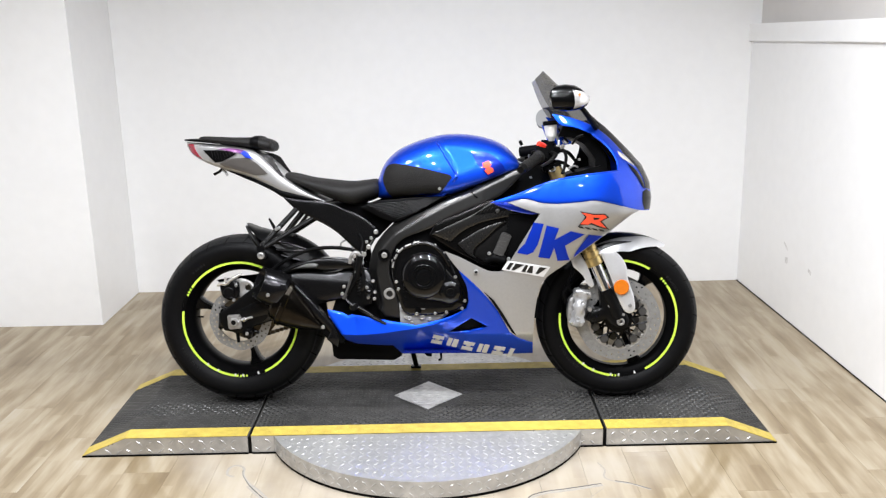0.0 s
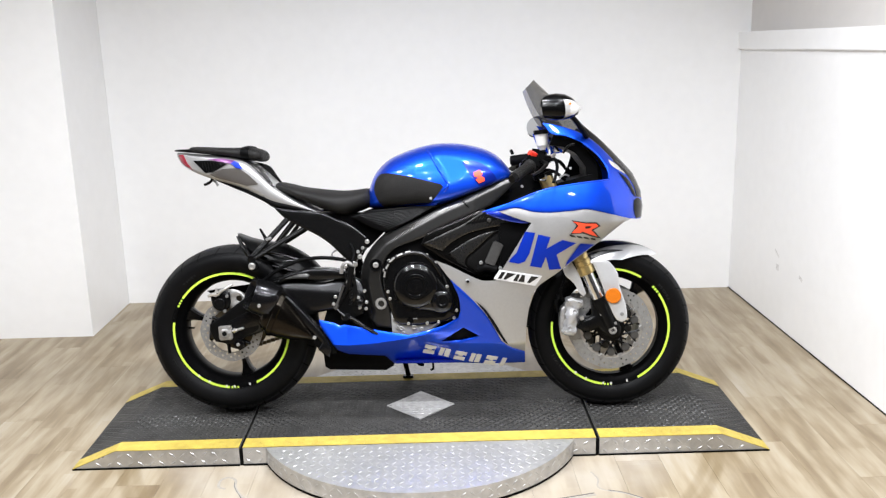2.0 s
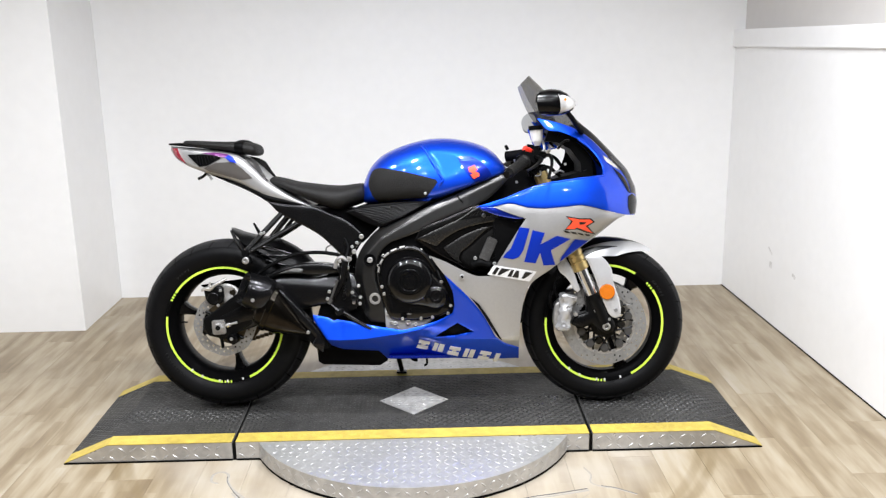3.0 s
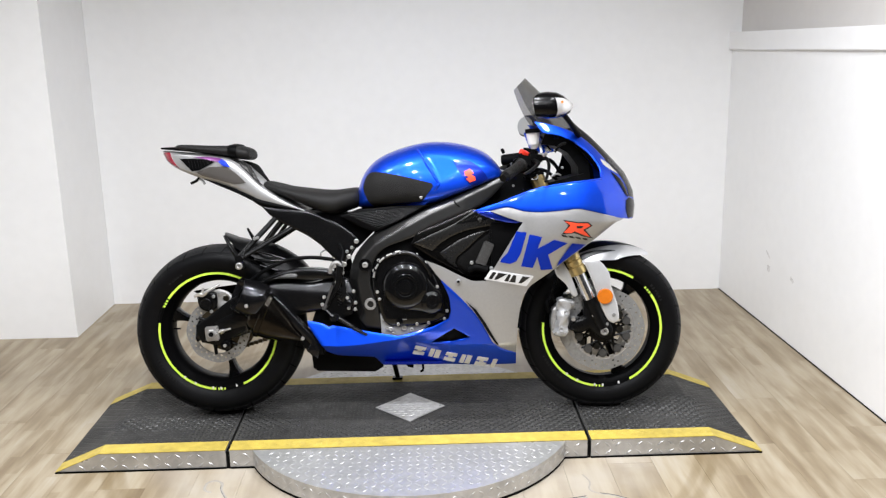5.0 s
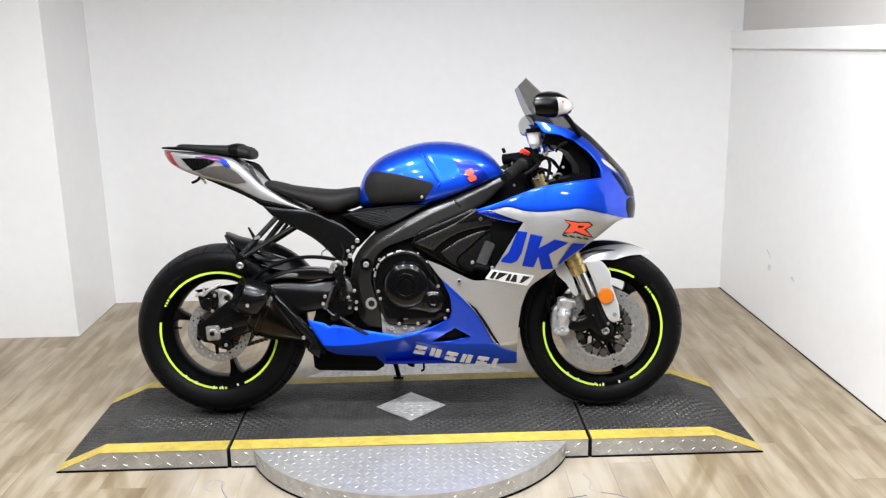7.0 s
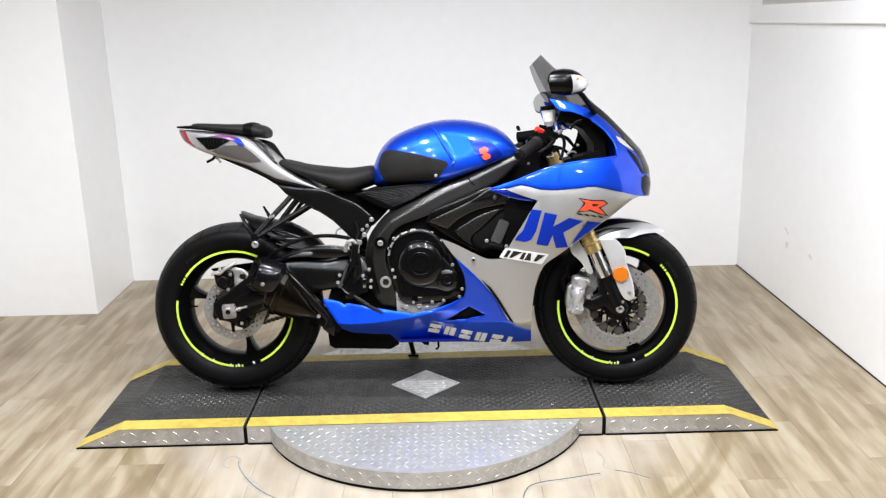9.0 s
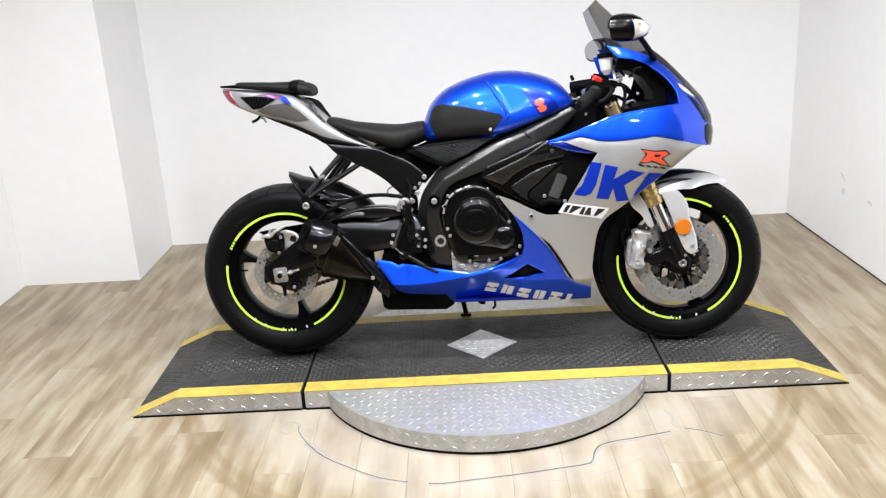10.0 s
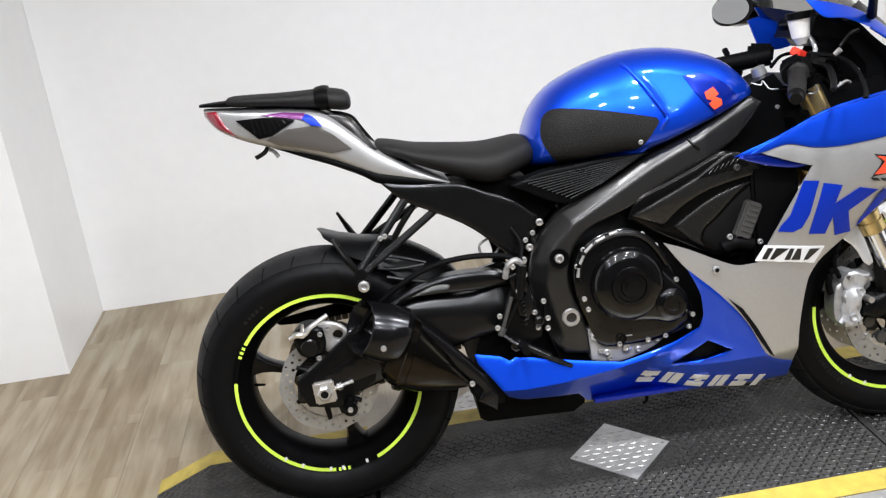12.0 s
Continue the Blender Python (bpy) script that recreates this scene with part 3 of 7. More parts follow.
for name, x0, x1 in SECTIONS:
    ends = sorted({x0, x1} | {v for v in (-1.045, 1.03) if x0 < v < x1})
    prof = [(x0, 0.0), (x1, 0.0)] + [(x, deck_z(x)) for x in reversed(ends)]
    prof = [p for i, p in enumerate(prof) if i == 0 or (abs(p[0] - prof[i - 1][0]) + abs(p[1] - prof[i - 1][1])) > 0.003]
    body = part(name, mesh((slab, prof, PY0, PY1)), PLATE, platform, "aluminium tread plate side and frame", 0)
    # black tread sheet and the two painted yellow edges
    for nm, ya, yb, mat, lift in (("tread_sheet", PY0 + 0.066, PY1 - 0.062, TREAD_BLACK, 0.0015), ("yellow_edge", PY0 - 0.002, PY0 + 0.066, YELLOW, 0.0022), ("yellow_edge", PY1 - 0.062, PY1 + 0.002, YELLOW, 0.0022)):
        top = [(x, deck_z(x) + lift) for x in ends]
        under = [(x, deck_z(x) + 0.0002) for x in reversed(ends)]
        part(nm, mesh((slab, top + under, ya, yb)), mat, body, "worn black tread" if nm == "tread_sheet" else "worn yellow safety edge", 0)
    lugs("tread_texture", grid_places(x0 + 0.004, x1 - 0.004, PY0 + 0.07, PY1 - 0.066, 0.0162, 0.75), (0.0112, 0.0042, 0.0024), TREAD_LUG, body, lambda x: deck_z(x) + 0.0015)
    lugs("tread_texture", grid_places(x0 + 0.004, x1 - 0.004, PY0 + 0.002, PY0 + 0.064, 0.0162, 0.7), (0.0102, 0.0030, 0.0010), YELLOW, body, lambda x: deck_z(x) + 0.0022)
    # lozenges on the upright front face
    verts, faces = [], []
    x = x0 + 0.02
    i = 0
    while x < x1 - 0.02:
        for j, z in enumerate((0.017, 0.047)):
            if z + 0.014 < deck_z(x):
                a = radians(40 if (i + j) % 2 else 140)
                base = len(verts)
                for u, v, w in ((-0.014, 0, 0), (0, -0.0042, 0), (0.014, 0, 0), (0, 0.0042, 0), (-0.008, 0, 1), (0, -0.002, 1), (0.008, 0, 1), (0, 0.002, 1)):
                    verts.append((x + u * math.cos(a) - v * math.sin(a), PY0 - w * 0.0016, z + u * math.sin(a) + v * math.cos(a)))
                faces += [[base + k for k in q] for q in ((0, 1, 5, 4), (1, 2, 6, 5), (2, 3, 7, 6), (3, 0, 4, 7), (4, 5, 6, 7))]
        x += 0.036
        i += 1
    me = bpy.data.meshes.new("tread_texture")
    me.from_pydata(verts, [], faces)
    me.materials.append(PLATE)
    ob = new("tread_texture", me)
    ob.parent = body
    tagged(ob, kind="stuff")
    part("floor_seal", mesh((box, x0, x1, PY0 - 0.003, PY0 + 0.01, 0.0002, 0.006)), GAP, body, "dark rubber strip at the floor", 0)

for gx0, gx1 in ((-0.623, -0.612), (0.598, 0.609)):
    part("section_gap", mesh((box, gx0, gx1, PY0 + 0.0015, PY1 - 0.0015, 0.0002, DECK - 0.006)), GAP, platform, "dark gap between the sections", 0)

# the round turntable whose front and back edges stand out from under the deck
TX, TY, TR = -0.005, -0.105, 0.58


def drum(bm, z0, z1, r, y_lim, front, n=96):
    """A segment of a disc that lies before or behind the deck."""
    a = [i for i in range(n + 1)]
    pts = []
    half = math.acos(max(-1, min(1, abs(y_lim - TY) / r)))
    mid = -math.pi / 2 if front else math.pi / 2
    for i in a:
        t = mid - half + 2 * half * i / n
        pts.append((TX + r * math.cos(t), TY + r * math.sin(t)))
    lo = [bm.verts.new((x, y, z0)) for x, y in pts]
    hi = [bm.verts.new((x, y, z1)) for x, y in pts]
    bm.faces.new(lo)
    bm.faces.new(hi[::-1])
    for i in range(len(pts)):
        j = (i + 1) % len(pts)
        bm.faces.new((lo[i], lo[j], hi[j], hi[i]))


for front, lim in ((True, PY0 - 0.0025), (False, PY1 + 0.0025)):
    disc = part("turntable", mesh((drum, 0.0105, DECK - 0.001, TR, lim, front)), PLATE, platform, "round aluminium tread plate turntable", 30)
    part("base_ring", mesh((drum, 0.0, 0.0103, TR - 0.002, lim, front)), GAP, disc, "dark base ring", 0)
    spots = [p for p in grid_places(TX - TR, TX + TR, *((TY - TR, lim - 0.01) if front else (lim + 0.01, TY + TR)), 0.027, 0.5) if math.hypot(p[0] - TX, p[1] - TY) < TR - 0.016]
    lugs("tread_texture", spots, (0.0125, 0.0038, 0.0021), PLATE, disc, lambda x: DECK - 0.001)

# lozenges round the drum's rim
verts, faces = [], []
for i in range(44):
    t = -math.pi / 2 + (i - 21.5) * 0.052
    for j, z in enumerate((0.02, 0.046)):
        a = radians(40 if (i + j) % 2 else 140)
        base = len(verts)
        for u, v, w in ((-0.013, 0, 0), (0, -0.004, 0), (0.013, 0, 0), (0, 0.004, 0), (-0.008, 0, 1), (0, -0.002, 1), (0.008, 0, 1), (0, 0.002, 1)):
            s, zz = u * math.cos(a) - v * math.sin(a), z + u * math.sin(a) + v * math.cos(a)
            r = TR + 0.0014 * w
            verts.append((TX + r * math.cos(t + s / TR), TY + r * math.sin(t + s / TR), zz))
        faces += [[base + k for k in q] for q in ((0, 1, 5, 4), (1, 2, 6, 5), (2, 3, 7, 6), (3, 0, 4, 7), (4, 5, 6, 7))]
keep = [f for f in faces if all(verts[k][1] < PY0 - 0.004 for k in f)]
me = bpy.data.meshes.new("tread_texture")
me.from_pydata(verts, [], keep)
me.materials.append(PLATE)
rim_lugs = new("tread_texture", me)
rim_lugs.parent = platform
tagged(rim_lugs, kind="stuff")

# the lozenge plate screwed to the middle of the deck
dia = bmesh.new()
DX, DY, DR = -0.006, -0.036, 0.128
loop = [(DX - DR, DY), (DX, DY - DR), (DX + DR, DY), (DX, DY + DR)]
lo = [dia.verts.new((x, y, DECK + 0.0016)) for x, y in loop]
hi = [dia.verts.new((x, y, DECK + 0.0042)) for x, y in loop]
dia.faces.new(hi)
dia.faces.new(lo[::-1])
for i in range(4):
    dia.faces.new((lo[i], lo[(i + 1) % 4], hi[(i + 1) % 4], hi[i]))
plate = part("cover_plate", dia, PLATE, platform, "square aluminium cover plate set cornerwise", 0)
spots = []
for i in range(-4, 5):
    for j in range(-4, 5):
        u, v = i * 0.03 + (0.015 if j % 2 else 0), j * 0.02
        x, y = DX + u, DY + v
        if abs(x - DX) + abs(y - DY) < DR - 0.016:
            spots.append((x, y, radians(8 if j % 2 else -4), 1.0))
lugs("tread_texture", spots, (0.013, 0.0042, 0.002), PLATE, plate, lambda x: DECK + 0.0042)
for sx, sy in ((-1, 0), (1, 0)):
    part("screw", mesh((rod, (DX + sx * (DR - 0.016), DY, DECK + 0.004), (DX + sx * (DR - 0.016), DY, DECK + 0.0062), 0.005, 0.004, 10)), STEEL, plate)

# ---- the motorcycle ----
# Local frame: x forward, y to its left, z up from the deck; it leans on its side stand.
LEAN, YAW = 8.4, -1.8
bike = thing("motorcycle", "blue and silver sport motorcycle on its side stand", "motorcycle", pose(0.003, -0.035, DECK + 0.0045, 0, 0, YAW) @ pose(0, 0, 0, -LEAN, 0, 0))
RX, RZ, FX, FZ = -0.69, 0.307, 0.692, 0.292


def bolt_mesh(r, depth):
    bm = bmesh.new()
    n = 12
    prof = ((0.0, 1.0), (0.62, 1.0), (0.86, 0.90), (0.95, 0.72), (0.95, 0.52), (0.15, 0.46), (0.15, 0.02))
    loops = []
    for d, k in prof:
        loops.append([(r * k * math.cos(2 * math.pi * i / n), -depth * d, r * k * math.sin(2 * math.pi * i / n)) for i in range(n)])
    rings(bm, loops)
    return bm


BOLT = {}


def bolts(places, r, parent, mat=None, name="bolt", depth=None):
    """Button-head bolts facing outwards at (x, half width, z) on the near side."""
    mat = mat or STEEL
    key = (round(r, 4), mat.name)
    for x, h, z in places:
        if key in BOLT:
            share(BOLT[key], name, parent, Matrix.Translation((x, -h, z)))
        else:
            ob = part(name, bolt_mesh(r, depth or r * 0.8), mat, parent)
            ob.matrix_basis = Matrix.Translation((x, -h, z))
            BOLT[key] = ob


# -- wheels --


def arc_band(bm, cx, cz, y, r0, r1, a0, a1, side, th=0.0012, n=None):
    n = n or max(3, int(abs(a1 - a0) / 4))
    loops = []
    for i in range(n + 1):
        a = radians(a0 + (a1 - a0) * i / n)
        c, s = math.cos(a), math.sin(a)
        loops.append([(cx + r0 * c, side * y, cz + r0 * s), (cx + r1 * c, side * y, cz + r1 * s), (cx + r1 * c, side * (y - th), cz + r1 * s), (cx + r0 * c, side * (y - th), cz + r0 * s)])
    rings(bm, loops)


def wheel(name, label, cx, cz, radius, half, rim_r, spokes, arcs):
    w = part(name, mesh((turned, [(-half * 0.55, rim_r - 0.012), (-half * 0.62, rim_r - 0.004), (-half * 0.80, rim_r + 0.004), (-half * 0.82, rim_r + 0.012), (-half * 0.74, rim_r + 0.015), (-half * 0.7, rim_r + 0.004), (half * 0.7, rim_r + 0.004), (half * 0.74, rim_r + 0.015), (half * 0.82, rim_r + 0.012), (half * 0.80, rim_r + 0.004), (half * 0.62, rim_r - 0.004), (half * 0.55, rim_r - 0.012), (half * 0.3, rim_r - 0.024), (-half * 0.3, rim_r - 0.024)], cx, cz, 72)), RIM_BLACK, bike, label)
    prof = []
    steps = 22
    shoulder = (radius - rim_r) * 0.46
    for i in range(steps + 1):
        a = math.pi * (i / steps - 0.5)
        y = half * math.sin(a)
        prof.append((y, radius - (1 - math.cos(a)) * shoulder))
    side = prof[-1][1]
    wall_ = [(half * 0.995, side - 0.010), (half * 0.955, side - 0.024), (half * 0.885, rim_r + 0.019), (half * 0.83, rim_r + 0.014), (half * 0.80, rim_r + 0.012)]
    edge = [q for q in prof if abs(q[0]) < half * 0.90]
    tyre = part("tyre", mesh((turned, edge + [(y * 0.95, r - 0.02) for y, r in edge[::-1]], cx, cz, 96)), TREAD_RUBBER, w, "worn black road tyre")
    for sd in (-1, 1):
        flank = [(edge[-1][0] - 0.001, edge[-1][1] - 0.0012)] + [(y, r - 0.0012) for y, r in prof if y > edge[-1][0] + 1e-6] + wall_ + [(half * 0.72, rim_r + 0.014), (half * 0.80, side - 0.02)]
        part("sidewall", mesh((turned, flank, cx, cz, 96, sd)), RUBBER, tyre, "smooth black sidewall")
    # sipes cut across the tread, shown as shallow dark bars
    grooves = bmesh.new()
    for i in range(26):
        for s in (-1, 1):
            a0 = 2 * math.pi * (i + (0.5 if s > 0 else 0)) / 26
            loops = []
            for j in range(5):
                u = 0.30 + 0.45 * j / 4
                aa = math.pi / 2 * u
                y = s * half * math.sin(aa)
                r = radius - (1 - math.cos(aa)) * shoulder + 0.0006
                a = a0 + 0.10 * (u - 0.3)
                d = 0.0022 / radius
                loops.append([(cx + r * math.cos(a - d), y, cz + r * math.sin(a - d)), (cx + r * math.cos(a + d), y, cz + r * math.sin(a + d)), (cx + (r - 0.003) * math.cos(a), y, cz + (r - 0.003) * math.sin(a))])
            rings(grooves, loops)
    tagged(part("tread_groove", grooves, GAP, tyre), kind="stuff")
    # moulded writing on the sidewalls, as plain raised bars
    for s in (-1, 1):
        for a0, count in ((205, 9), (25, 6), (120, 5)):
            for k in range(count):
                bar = bmesh.new()
                arc_band(bar, cx, cz, half * 0.955 + 0.0016, side - 0.026, side - 0.0165, a0 + k * 2.9, a0 + k * 2.9 + (1.9 if k % 3 else 1.3), s, n=2)
                part("sidewall_bar", bar, TYRE_MARK, tyre)
    part("hub", mesh((turned, [(-half * 0.75, 0.018), (-half * 0.75, 0.034), (-half * 0.5, 0.045), (half * 0.5, 0.045), (half * 0.75, 0.034), (half * 0.75, 0.018)], cx, cz, 32)), BLACK_SATIN, w)
    for a in spokes:
        a = radians(a)
        bm = bmesh.new()
        loops = []
        for k in range(7):
            u = k / 6
            r = 0.035 + (rim_r - 0.02 - 0.035) * u
            wid = 0.0185 - 0.0095 * math.sin(math.pi * min(1, u * 1.1)) + (0.012 * (max(0, u - 0.78) / 0.22) ** 1.5)
            dep = half * (0.45 - 0.2 * math.sin(math.pi * u * 0.8))
            ca, sa = math.cos(a), math.sin(a)
            lp = []
            for du, dy in ((-1, -0.5), (-0.7, -1), (0.7, -1), (1, -0.5), (1, 0.5), (0.7, 1), (-0.7, 1), (-1, 0.5)):
                lp.append((cx + r * ca - du * wid * sa, dy * dep, cz + r * sa + du * wid * ca))
            loops.append(lp)
        rings(bm, loops)
        part("spoke", bm, BLACK_GLOSS, w)
    for s in (-1, 1):
        tape = bmesh.new()
        for a0, a1 in arcs:
            arc_band(tape, cx, cz, half * 0.83 + 0.0008, rim_r + 0.0035, rim_r + 0.0115, a0, a1, s)
            for k in range(3):
                arc_band(tape, cx, cz, half * 0.83 + 0.0008, rim_r + 0.0035, rim_r + 0.0115, a1 + 1.8 + k * 3.0, a1 + 3.4 + k * 3.0, s, n=2)
        part("rim_tape", tape, NEON, w, "neon yellow-green rim tape")
        for a in (232, 244, 262, 270, 286):
            mark = bmesh.new()
            arc_band(mark, cx, cz, half * 0.83 + 0.0012, rim_r + 0.0, rim_r + 0.009, a, a + 1.6, s, n=2)
            part("rim_mark", mark, PAINT_WHITE, w, "small white mark on the rim")
    part("valve", mesh((rod, (cx - rim_r + 0.022, -0.005, cz + 0.0), (cx - rim_r + 0.05, -0.02, cz + 0.002), 0.004, 0.003, 8)), BLACK_SATIN, w)
    return w


rear = wheel("rear_wheel", "black rear wheel with neon rim tape", RX, RZ, 0.309, 0.093, 0.203, (163, 283, 43), ((60, 145), (171, 266), (294, 350)))
fore = wheel("front_wheel", "black front wheel with neon rim tape", FX, FZ, 0.296, 0.061, 0.205, (172, 292, 52), ((58, 92), (-62, 34), (174, 262)))


def brake_disc(cx, cz, y, r0, r1, rows, side, parent, th=0.005, name="brake_disc"):
    holes = []
    for rad, count, hr, off in rows:
        for i in range(count):
            a = 2 * math.pi * (i + off) / count
            holes.append(circle(cx + rad * math.cos(a), cz + rad * math.sin(a), hr, 7))
    bm = bmesh.new()
    n = 72
    wavy = [(cx + (r1 + 0.0015 * math.cos(8 * t)) * math.cos(t), cz + (r1 + 0.0015 * math.cos(8 * t)) * math.sin(t)) for t in (2 * math.pi * i / n for i in range(n))]
    panel(bm, wavy, y, th, side, 0.0, 0.0, 0.0003, [circle(cx, cz, r0, 48)] + holes, False)
    return part(name, bm, STEEL, parent, "drilled steel brake disc", 30)


brake_disc(RX, RZ, 0.075, 0.080, 0.113, ((0.0885, 20, 0.0044, 0.3), (0.0985, 20, 0.0042, 0.8), (0.1065, 20, 0.0030, 0.3)), -1, rear)
hub_ring = part("disc_carrier", mesh((turned, [(-0.066, 0.030), (-0.066, 0.050), (-0.073, 0.049), (-0.074, 0.032)], RX, RZ, 30)), BLACK_SATIN, rear, "black open carrier of the disc")
for k in range(6):
    a = 2 * math.pi * (k + 0.2) / 6
    part("carrier_arm", mesh((rod, (RX + 0.046 * math.cos(a), -0.071, RZ + 0.046 * math.sin(a)), (RX + 0.085 * math.cos(a + 0.2), -0.073, RZ + 0.085 * math.sin(a + 0.2)), 0.0075, 0.006, 8)), BLACK_SATIN, hub_ring)
for s in (-1, 1):
    d = brake_disc(FX, FZ, 0.068, 0.112, 0.150, ((0.122, 20, 0.0034, 0.0), (0.132, 20, 0.0036, 0.4), (0.142, 20, 0.0036, 0.0)), s, fore)
    spider = bmesh.new()
    turned(spider, [(s * 0.056, 0.030), (s * 0.056, 0.052), (s * 0.066, 0.050), (s * 0.068, 0.034)], FX, FZ, 30)
    carrier = part("disc_carrier", spider, BLACK_SATIN, fore, "black open spider that carries the disc")
    for i in range(10):
        a = 2 * math.pi * (i + 0.5) / 10
        for da in (-0.30, 0.30):
            part("carrier_arm", mesh((rod, (FX + 0.046 * math.cos(a + da), s * 0.0635, FZ + 0.046 * math.sin(a + da)), (FX + 0.104 * math.cos(a - da * 0.7), s * 0.0635, FZ + 0.104 * math.sin(a - da * 0.7)), 0.0042, 0.0038, 6)), BLACK_SATIN, carrier)
    part("disc_flange", mesh((turned, [(s * 0.062, 0.101), (s * 0.0655, 0.101), (s * 0.0655, 0.115), (s * 0.062, 0.115)], FX, FZ, 60)), ALLOY, d, "bright inner ring of the disc")
    pod = None
    for i in range(10):
        a = 2 * math.pi * (i + 0.5) / 10
        spot = Matrix.Translation((FX + 0.089 * math.cos(a), s * 0.0665, FZ + 0.089 * math.sin(a)))
        if pod is None:
            pod = part("carrier_pod", mesh((turned, [(-0.006, 0.0001), (-0.006, 0.0135), (-0.003, 0.0155), (0.003, 0.0155), (0.006, 0.0135), (0.006, 0.0001)], 0, 0, 12)), DULL_FIN, d, "dark grey rounded carrier lobe")
            pod.matrix_basis = spot
        else:
            tagged(share(pod, "carrier_pod", d, spot), "dark grey rounded carrier lobe")
    first = None
    for i in range(10):
        a = 2 * math.pi * i / 10
        spot = Matrix.Translation((FX + 0.109 * math.cos(a), s * 0.0665, FZ + 0.109 * math.sin(a)))
        if first is None:
            first = part("disc_bobbin", mesh((rod, (0, -0.0045, 0), (0, 0.0045, 0), 0.0062, 0.0062, 12)), STEEL, d, "round steel bobbin")
            first.matrix_basis = spot
        else:
            tagged(share(first, "disc_bobbin", d, spot), "round steel bobbin")
part("sprocket", mesh((turned, [(0.085, 0.04), (0.085, 0.105), (0.091, 0.105), (0.091, 0.04)], RX, RZ, 48)), CHAIN_STEEL, rear)


def chain(bm):
    for i in range(34):
        for z0, z1 in ((0.415, 0.445), (0.203, 0.37)):
            u = i / 33
            x = RX + u * 0.55
            z = z0 + (z1 - z0) * u
            box(bm, x - 0.0075, x + 0.0075, 0.082, 0.098, z - 0.0065, z + 0.0065)


tagged(part("chain", mesh((chain,)), CHAIN_STEEL, bike, "steel drive chain", 0), kind="stuff")

# -- half width of the bodywork --
NOSE_Z = (0.60, 0.687, 0.734, 0.786, 0.849, 0.928, 0.985, 1.047, 1.10)
NOSE_X = (0.700, 0.809, 0.815, 0.808, 0.781, 0.713, 0.661, 0.608, 0.56)
SIDE_Z = (0.16, 0.20, 0.27, 0.36, 0.45, 0.55, 0.62, 0.695, 0.725, 0.76, 0.83, 0.90, 0.97, 1.05)
SIDE_H = (0.110, 0.145, 0.203, 0.216, 0.228, 0.236, 0.241, 0.244, 0.2425, 0.238, 0.222, 0.197, 0.168, 0.130)


CREASE_X, CREASE_Z = (-0.33, -0.25, -0.17, -0.04, 0.08), (0.270, 0.266, 0.271, 0.290, 0.316)


def body_h(x, z):
    """Half width of fairing and belly pan."""
    h = sum(lerp_table(SIDE_Z, SIDE_H, z + d) for d in (-0.045, -0.03, -0.015, 0.0, 0.015, 0.03, 0.045)) / 7 if z > 0.32 else lerp_table(SIDE_Z, SIDE_H, z)
    xn = lerp_table(NOSE_Z, NOSE_X, z)
    h *= lerp_table((-0.4, -0.2, 0.05, 0.2, 0.4), (0.80, 0.86, 0.97, 1.0, 0.99), x)
    x0 = xn - 0.34
    high = math.sqrt(max(0.0, 1 - min(1.0, (x - x0) / (xn - x0)) ** 3.0)) if x > x0 else 1.0
    low = 1 - 5.0 * (x - 0.25) ** 2 if x > 0.25 else 1.0
    w = max(0.0, min(1.0, (z - 0.42) / 0.22))
    w = w * w * (3 - 2 * w)
    h *= low * (1 - w) + high * w
    if z < 0.46 and x < 0.14:
        # belly pan: a lit upper face and an undercut lower face meet in a sharp crease
        k = min(1.0, (0.14 - x) / 0.12)
        zc = lerp_table(CREASE_X, CREASE_Z, x)
        hc = lerp_table((-0.36, -0.2, 0.0, 0.14), (0.176, 0.186, 0.199, 0.206), x)
        h += k * (hc - 0.26 * max(0.0, z - zc) - 1.0 * max(0.0, zc - z) - h)
    return h


def both(name, outline, width, mat, label="", parent=None, thick=0.004, step=0.022, drop=0.003, lift=0.0, holes=(), rounded=True, smooth=40, lines=(), sides=(-1, 1)):
    """The same panel on the near and the far side."""
    out = []
    for s in sides:
        bm = bmesh.new()
        panel(bm, outline, width, thick, s, step, lift, drop, holes, rounded, None, lines)
        out.append(part(name, bm, mat, parent or bike, label, smooth))
    return out


def sticker(name, outline, width, mat, parent, label="", lift=0.0022, rounded=False, sides=(-1, 1), step=0.008):
    for s in sides:
        bm = bmesh.new()
        panel(bm, outline, width, 0.0012, s, step, lift, 0.0, (), rounded)
        part(name, bm, mat, parent, label, 30)


# upper cowl: from the tail under the tank forward to the nose and up round the screen
COCKPIT_EDGE = [(0.262, 0.733), (0.345, 0.768), (0.441, 0.802), (0.542, 0.819), (0.62, 0.827), (0.668, 0.832)]
COWL = [(0.226, 0.731)] + COCKPIT_EDGE[1:] + [(0.668, 0.862), (0.655, 0.892), (0.628, 0.925), (0.587, 0.957), (0.526, 0.984), (0.478, 0.992), (0.446, 1.031),
        (0.482, 1.026), (0.558, 1.004), (0.600, 0.984), (0.640, 0.955), (0.687, 0.906), (0.724, 0.862), (0.768, 0.826), (0.788, 0.822), (0.806, 0.786), (0.813, 0.734), (0.806, 0.687), (0.748, 0.694), (0.69, 0.708), (0.639, 0.722), (0.584, 0.733), (0.536, 0.729), (0.459, 0.724), (0.402, 0.728), (0.344, 0.742), (0.285, 0.732)]
cowl = both("upper_cowl", COWL, body_h, PAINT_BLUE, "metallic blue upper cowl", step=0.012, drop=0.0012)
